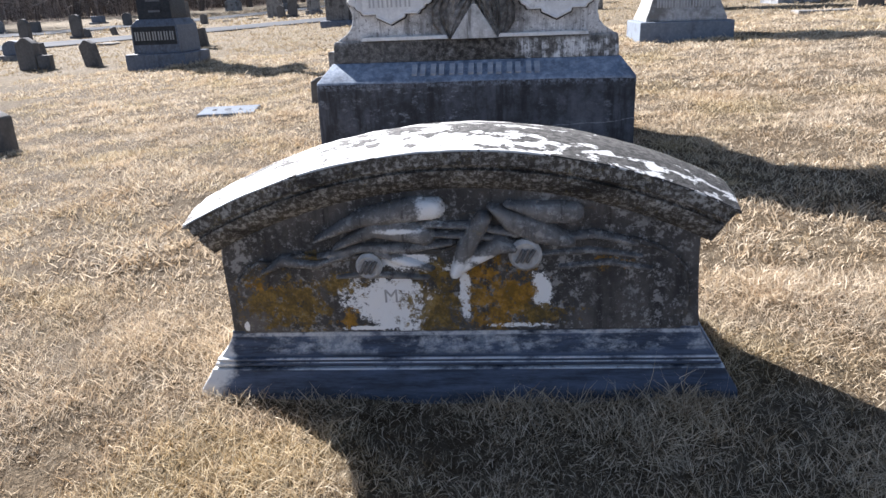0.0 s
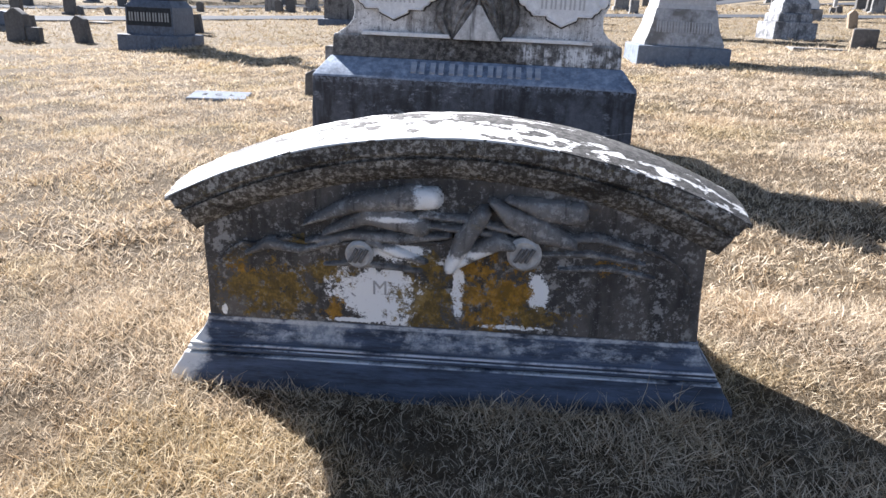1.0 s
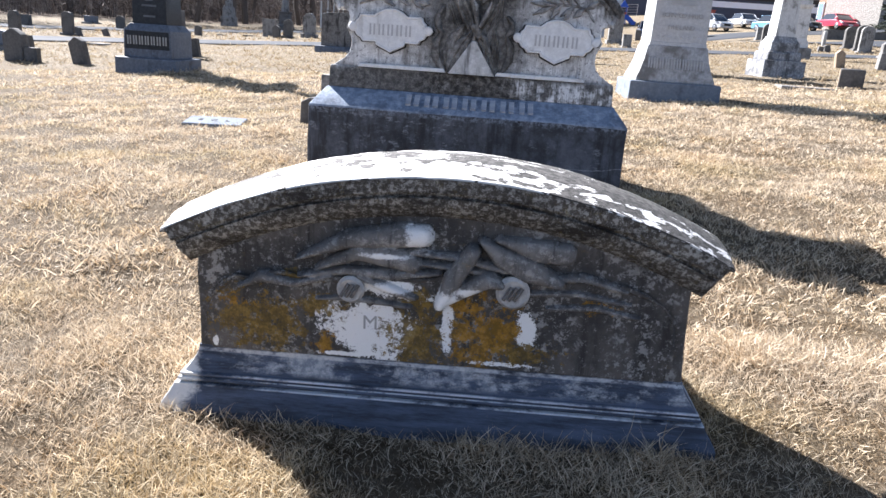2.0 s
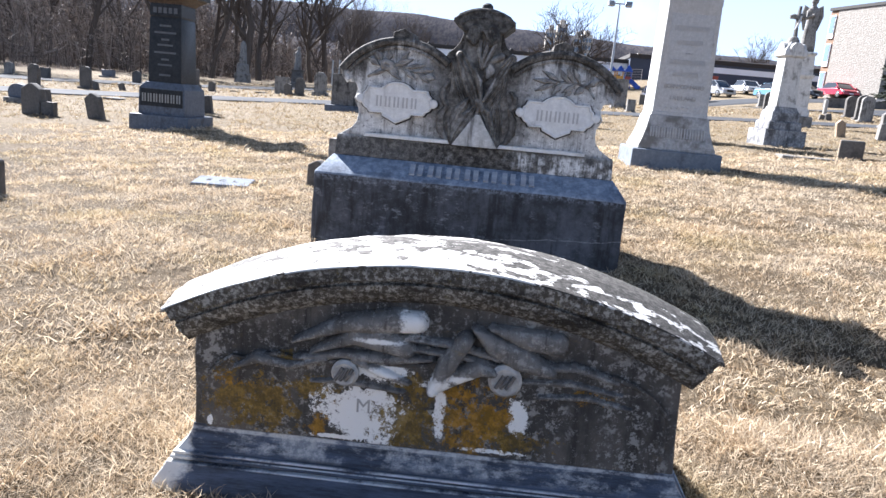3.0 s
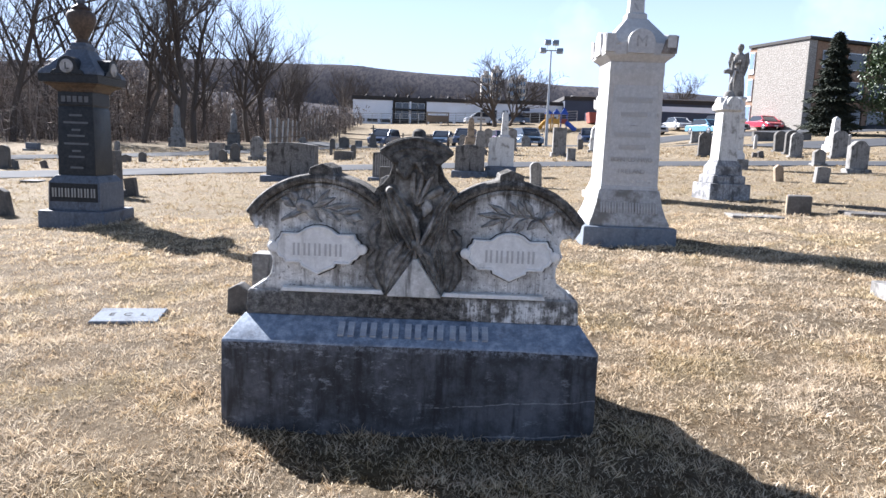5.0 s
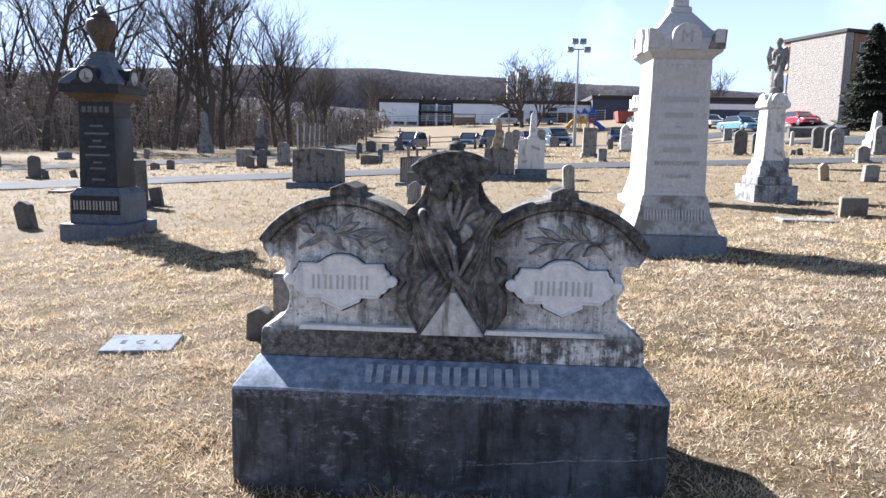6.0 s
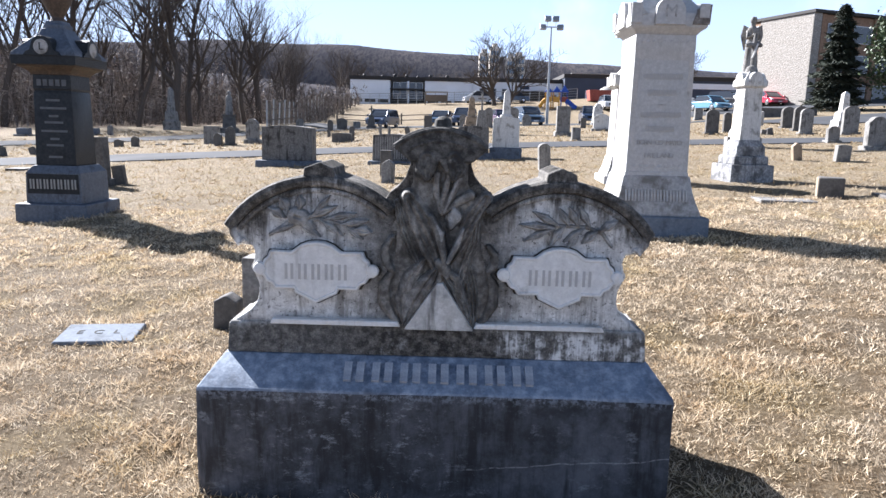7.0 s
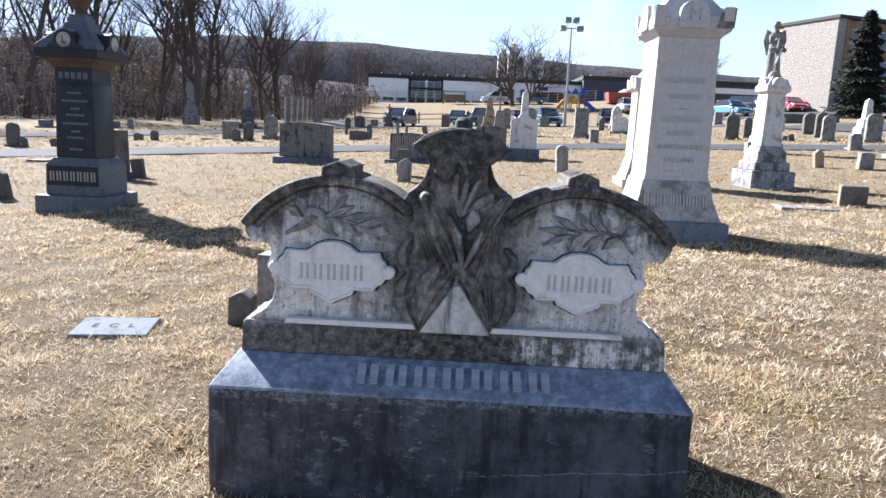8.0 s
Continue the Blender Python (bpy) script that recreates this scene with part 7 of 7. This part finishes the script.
def thicket(name, seed, n, low, high, thin, label, near=47, deep=26, twigs=14):
    """Brown undergrowth along the wood's edge: bent stems, each with twigs that fork again."""
    rs = np.random.RandomState(seed)
    x = rs.uniform(-75, -13, n)
    y = near + rs.uniform(0, 1, n) ** 1.2 * deep + np.clip(x + 34, 0, 40) * 1.25
    z = land(x, y) - 0.05
    tall = rs.uniform(low, high, n) * (0.65 + 0.35 * np.sin(x * 0.9) * np.sin(y * 0.7))
    tall *= 0.34 + 0.66 * ease(-19, -33, x)
    lean = rs.normal(0, 0.20, (n, 2)) * tall[:, None]
    base = np.stack([x, y, z], -1)
    mid = base + np.stack([lean[:, 0] * 0.3, lean[:, 1] * 0.3, tall * 0.55], -1)
    tip = base + np.stack([lean[:, 0], lean[:, 1], tall], -1)
    sets = [(base, mid, tip, thin * rs.uniform(0.6, 1.4, n))]
    for share, reach, slim in ((twigs, 0.42, 0.60), (2, 0.60, 0.75)):
        b, m, t, w = sets[-1]
        k = len(b) * share
        b, m, t, w = (np.repeat(q, share, 0) for q in (b, m, t, w))
        f = rs.uniform(0.12, 1.0, k)[:, None]
        start = np.where(f < 0.55, b + (m - b) * f / 0.55, m + (t - m) * (f - 0.55) / 0.45)
        long = np.linalg.norm(t - b, axis=1) * reach * rs.uniform(0.35, 1.0, k) * (1.15 - 0.65 * f[:, 0])
        a, up = rs.uniform(0, 2 * np.pi, k), rs.normal(0.55, 0.45, k)
        d = np.stack([np.cos(a) * np.cos(up), np.sin(a) * np.cos(up), np.sin(up)], -1) * long[:, None]
        bend = np.stack([np.zeros(k), np.zeros(k), 0.16 * long * rs.normal(0.3, 0.7, k)], -1)
        sets.append((start, start + d * 0.5 - bend * 0.5, start + d + bend, w * slim))
    base, mid, tip, w = (np.concatenate([q[i] for q in sets]) for i in range(4))
    a = rs.uniform(0, np.pi, len(base))
    side = np.stack([np.cos(a) * w, np.sin(a) * w * 0.5, np.sin(a) * w], -1)
    blades(name, base, side, mid, tip, TWIG, label, "undergrowth")


def blades(name, base, side, mid, tip, material, label, category):
    """Many slim bent blades in one mesh: each a quad and a tip."""
    n = len(base)
    v = np.stack([base - side, base + side, mid + side * 0.8, mid - side * 0.8, tip], 1).reshape(-1, 3)
    k = np.arange(n)[:, None] * 5
    loops = np.concatenate([k + 0, k + 1, k + 2, k + 3, k + 3, k + 2, k + 4], 1).reshape(-1)
    starts = (np.arange(n)[:, None] * 7 + np.array([0, 4])).reshape(-1)
    me = bpy.data.meshes.new(name)
    me.vertices.add(len(v)), me.vertices.foreach_set("co", v.reshape(-1))
    me.loops.add(len(loops)), me.loops.foreach_set("vertex_index", loops)
    me.polygons.add(2 * n), me.polygons.foreach_set("loop_start", starts)
    me.update(calc_edges=True)
    me.materials.append(material)
    return tagged(new(name, me), label, category, kind="stuff")


thicket("undergrowth", 4, 1100, 0.8, 3.6, 0.022, "tangled brown undergrowth along the wood's edge", 47, 20, 16)
thicket("saplings", 5, 1500, 4.0, 10.0, 0.034, "thin bare saplings crowding the wood's edge")
thicket("deep_wood", 6, 2400, 5.0, 12.0, 0.080, "dense bare stems deeper in the wood", 60, 34, 8)


def spruce(x, y, tall):
    t = thing("spruce_tree", pose(x, y, height(x, y)), "dark green spruce beside the stone building", "tree")
    part("trunk", tube([(0, 0, -0.5), (0, 0, tall * 0.5), (0, 0, tall * 0.98)], [0.22, 0.13, 0.02], 8), BARK, t)
    rs = np.random.RandomState(9)
    n = 15000
    u = rs.uniform(0.03, 1, n)
    layer = 0.75 + 0.25 * np.sin(u * 70)
    rad = tall * 0.34 * (1 - u) ** 0.85 * layer * np.sqrt(rs.uniform(0.12, 1, n)) * (1 + 0.2 * np.sin(6 * u * 9))
    a = rs.uniform(0, 2 * np.pi, n)
    base = np.stack([rad * np.cos(a), rad * np.sin(a), u * tall - 0.16 * rad], -1)
    out = np.stack([np.cos(a + rs.normal(0, 0.5, n)), np.sin(a + rs.normal(0, 0.5, n)), rs.normal(-0.15, 0.3, n)], -1) * rs.uniform(0.2, 0.5, n)[:, None]
    side = np.stack([-np.sin(a), np.cos(a), rs.normal(0, 0.4, n)], -1) * rs.uniform(0.04, 0.10, n)[:, None]
    c = blades("crown", base, side, base + out * 0.6 + np.array([0, 0, 0.02]), base + out, NEEDLE, "", "")
    c.parent = t
    c["kind"] = ""
    return t


spruce(32.0, 62.0, 8.4)


def broadleaf(x, y, tall):
    t = thing("evergreen_tree", pose(x, y, height(x, y)), "glossy dark evergreen tree with yellow-green leaves", "tree")
    part("trunk", tube([(0, 0, -0.5), (0.1, 0, tall * 0.4), (0, 0.1, tall * 0.85)], [0.25, 0.16, 0.05], 8), BARK, t)
    rs = np.random.RandomState(3)
    n = 9000
    hub = rs.normal(0, 1, (70, 3))
    hub = hub / np.linalg.norm(hub, axis=1)[:, None] * rs.uniform(0.5, 1, (70, 1)) * np.array([tall * 0.32, tall * 0.32, tall * 0.42]) + np.array([0, 0, tall * 0.55])
    base = hub[rs.randint(0, 70, n)] + rs.normal(0, tall * 0.055, (n, 3))
    d = rs.normal(0, 1, (n, 3))
    d = d / np.linalg.norm(d, axis=1)[:, None] * rs.uniform(0.15, 0.3, n)[:, None]
    s = np.cross(d, rs.normal(0, 1, (n, 3)))
    s = s / np.linalg.norm(s, axis=1)[:, None] * 0.07
    c = blades("crown", base, s, base + d * 0.6, base + d, LEAF, "", "")
    c.parent = t
    c["kind"] = ""


broadleaf(35.6, 59.0, 8.2)


# ---- hills and town behind ----
def ridge(name, y, crest, rough, seed, label):
    bm = bmesh.new()
    rs = random.Random(seed)
    n, m = 620, 8
    rows = []
    for j in range(m + 1):
        f = j / m
        row = []
        for i in range(n + 1):
            x = -900 + 2100 * i / n
            top = crest(x) + rough * noise.noise(Vector((x * 0.012, seed, 0)))
            if j == m:
                top += rough * (0.3 * noise.noise(Vector((x * 0.15, seed, 3))) + 0.3 * rs.uniform(-0.5, 0.5))
            row.append(bm.verts.new((x, y - 160 * (1 - f), -6 + (top + 6) * math.sin(f * math.pi / 2))))
        rows.append(row)
    for p, q in zip(rows, rows[1:]):
        for k in range(n):
            bm.faces.new((p[k], p[k + 1], q[k + 1], q[k]))
    ob = mesh_object(name, bm, HILL, 180)
    return tagged(ob, label, "hill", kind="structure")


ridge("backdrop_far", 900, lambda x: 82 + 18 * math.exp(-((x + 250) / 300) ** 2) - 0.022 * max(0, x - 100), 3.0, 3, "long low winter-wooded ridge, hazy grey-brown")
ridge("backdrop_near", 420, lambda x: 20 + 9 * math.exp(-((x + 190) / 120) ** 2) + 6 * math.exp(-((x - 190) / 90) ** 2), 2.4, 5, "nearer wooded slope, grey-brown")


def town():
    for name, x, y, w, h, mat, label in (("silo", 1.6, 300, 3.2, 17, CREAM_WALL, "pale silo-like tower in the distance"), ("silo", -11.5, 300, 3.0, 16.5, CREAM_WALL, "pale silo-like tower in the distance"),
                                        ("apartment_tower", 14, 330, 4.5, 35, CREAM_WALL, "hazy cream tower block in the distance"), ("apartment_tower", 19, 334, 4.5, 38, CREAM_WALL, "hazy cream tower block in the distance"),
                                        ("apartment_tower", 26, 328, 4, 33, CREAM_WALL, "hazy cream tower block in the distance"), ("apartment_tower", 31, 340, 5, 35, CREAM_WALL, "hazy cream tower block in the distance")):
        t = thing(name, pose(x, y, 0), label, "building")
        if name == "silo":
            part("wall", lathe([(w / 2, -5), (w / 2, h), (w * 0.35, h + 1.2), (w * 0.1, h + 2.5)], 12), mat, t)
        else:
            part("wall", box(-w / 2, w / 2, 0, 8, -5, h), mat, t, "", 0.1)
            part("roof", box(-w / 4, w / 4, 2, 6, h, h + 2), mat, t)
            for k in range(6):
                for j in (-0.28, 0.0, 0.28):
                    part("window", box(w * j - 0.5, w * j + 0.5, -0.12, -0.01, h - 3.5 - 3.4 * k, h - 1.6 - 3.4 * k), GLASS_BLUE, t)


town()


# ---- dead grass ----
FOOTPRINTS = ((0.084, 1.855, 0.60, 0.185), (0.0, 4.285, 0.83, 0.285), (-5.08, 11.06, 0.46, 0.46), (2.14, 9.28, 0.51, 0.49), (-2.06, 5.80, 0.25, 0.17), (4.98, 14.0, 0.5, 0.5), (5.37, 11.62, 0.18, 0.17))


def grass(name, n, x0, x1, y0, y1, long, wide, seed, material):
    rs = np.random.RandomState(seed)
    x, y = rs.uniform(x0, x1, n), rs.uniform(y0, y1, n)
    # more than half of the blades stand in tufts that splay from their middle
    many = n // 24
    which = rs.randint(0, many, n)
    tufted = rs.uniform(0, 1, n) < 0.58
    dx, dy = rs.normal(0, 0.42 * long, n), rs.normal(0, 0.42 * long, n)
    x = np.where(tufted, rs.uniform(x0, x1, many)[which] + dx, x)
    y = np.where(tufted, rs.uniform(y0, y1, many)[which] + dy, y)
    vigour = np.where(tufted, rs.uniform(0.7, 1.4, many)[which], 0.85)
    fan = np.arctan2(dy, dx) + rs.normal(0, 0.8, n)
    steep = np.clip(1.15 - 0.75 * np.hypot(dx, dy) / long, 0.2, 1.2) * rs.uniform(0.45, 1.1, n)
    clump = 0.5 + 0.25 * np.sin(6.1 * x + 2.3 * np.sin(3.3 * y)) + 0.25 * np.sin(7.3 * y + 2.1 * np.sin(4.7 * x))
    keep = rs.uniform(0, 1, n) < 0.55 + 0.45 * clump
    # thins out towards the sides, unevenly
    side = np.minimum(x - x0, x1 - x) / (0.16 * (x1 - x0)) + 0.4 * np.sin(3.1 * y + 2.0 * np.sin(1.7 * x))
    keep &= rs.uniform(0, 1, n) < 0.15 + side
    for fx, fy, fw, fd in FOOTPRINTS:
        keep &= ~((np.abs(x - fx) < fw) & (np.abs(y - fy) < fd))
    keep &= clear_of(LANE, x, y, 1.75) & clear_of(SIDE_LANE, x, y, 2.1)
    x, y, clump, tufted, vigour, fan, steep = (q[keep] for q in (x, y, clump, tufted, vigour, fan, steep))
    n = len(x)
    z = land(x, y) + lumps(x, y) - 0.004
    length = long * rs.uniform(0.45, 1.25, n) * (0.7 + 0.6 * clump) * vigour
    # taller, uncut tufts against the stones
    for fx, fy, fw, fd in FOOTPRINTS[:5]:
        gap = np.maximum(np.abs(x - fx) - fw, np.abs(y - fy) - fd)
        length *= 1 + 0.45 * (gap < 0.05)
    swirl = 2.2 * np.sin(1.9 * x + 1.1 * y) + 1.8 * np.sin(2.7 * y - 1.5 * x) + rs.normal(0, 2.4, n)
    rise = np.clip(rs.normal(0.72, 0.36, n), 0.10, 1.40)
    swirl, rise = np.where(tufted, fan, swirl), np.where(tufted, steep, rise)
    out = np.stack([np.cos(swirl) * np.cos(rise), np.sin(swirl) * np.cos(rise), np.sin(rise)], -1) * length[:, None]
    base = np.stack([x, y, z], -1)
    a = rs.uniform(0, np.pi, n)
    side = np.stack([np.cos(a), np.sin(a), 0.5 * rs.normal(0, 1, n)], -1) * (wide * rs.uniform(0.5, 1.2, n))[:, None] * 0.5
    mid = base + out * 0.55 + np.stack([np.zeros(n), np.zeros(n), 0.05 * length], -1)
    tip = base + out + np.stack([rs.normal(0, 0.10, n) * length, rs.normal(0, 0.10, n) * length, -0.05 * length * rs.uniform(0, 1, n)], -1)
    blades(name, base, side, mid, tip, material, "dead straw-coloured grass, matted and tufted", "grass")


grass("grass_near", 245000, -1.9, 2.15, 0.90, 2.3, 0.038, 0.0017, 1, BLADE)
grass("grass_middle", 260000, -3.9, 4.1, 2.1, 5.4, 0.040, 0.0036, 2, BLADE)
grass("grass_around", 130000, -4.8, 5.3, 5.2, 8.1, 0.046, 0.0055, 3, BLADE)
grass("grass_behind", 110000, -6.9, 7.3, 7.9, 11.6, 0.054, 0.0085, 6, BLADE)
grass("grass_beyond", 90000, -18.0, 18.0, 11.3, 25.5, 0.075, 0.014, 4, CROPPED)
grass("grass_far", 30000, -24.0, 26.0, 25.3, 48.0, 0.13, 0.04, 5, CROPPED)
grass("grass_outer", 36000, -6.0, 6.0, -3.0, 0.95, 0.06, 0.0065, 7, BLADE)
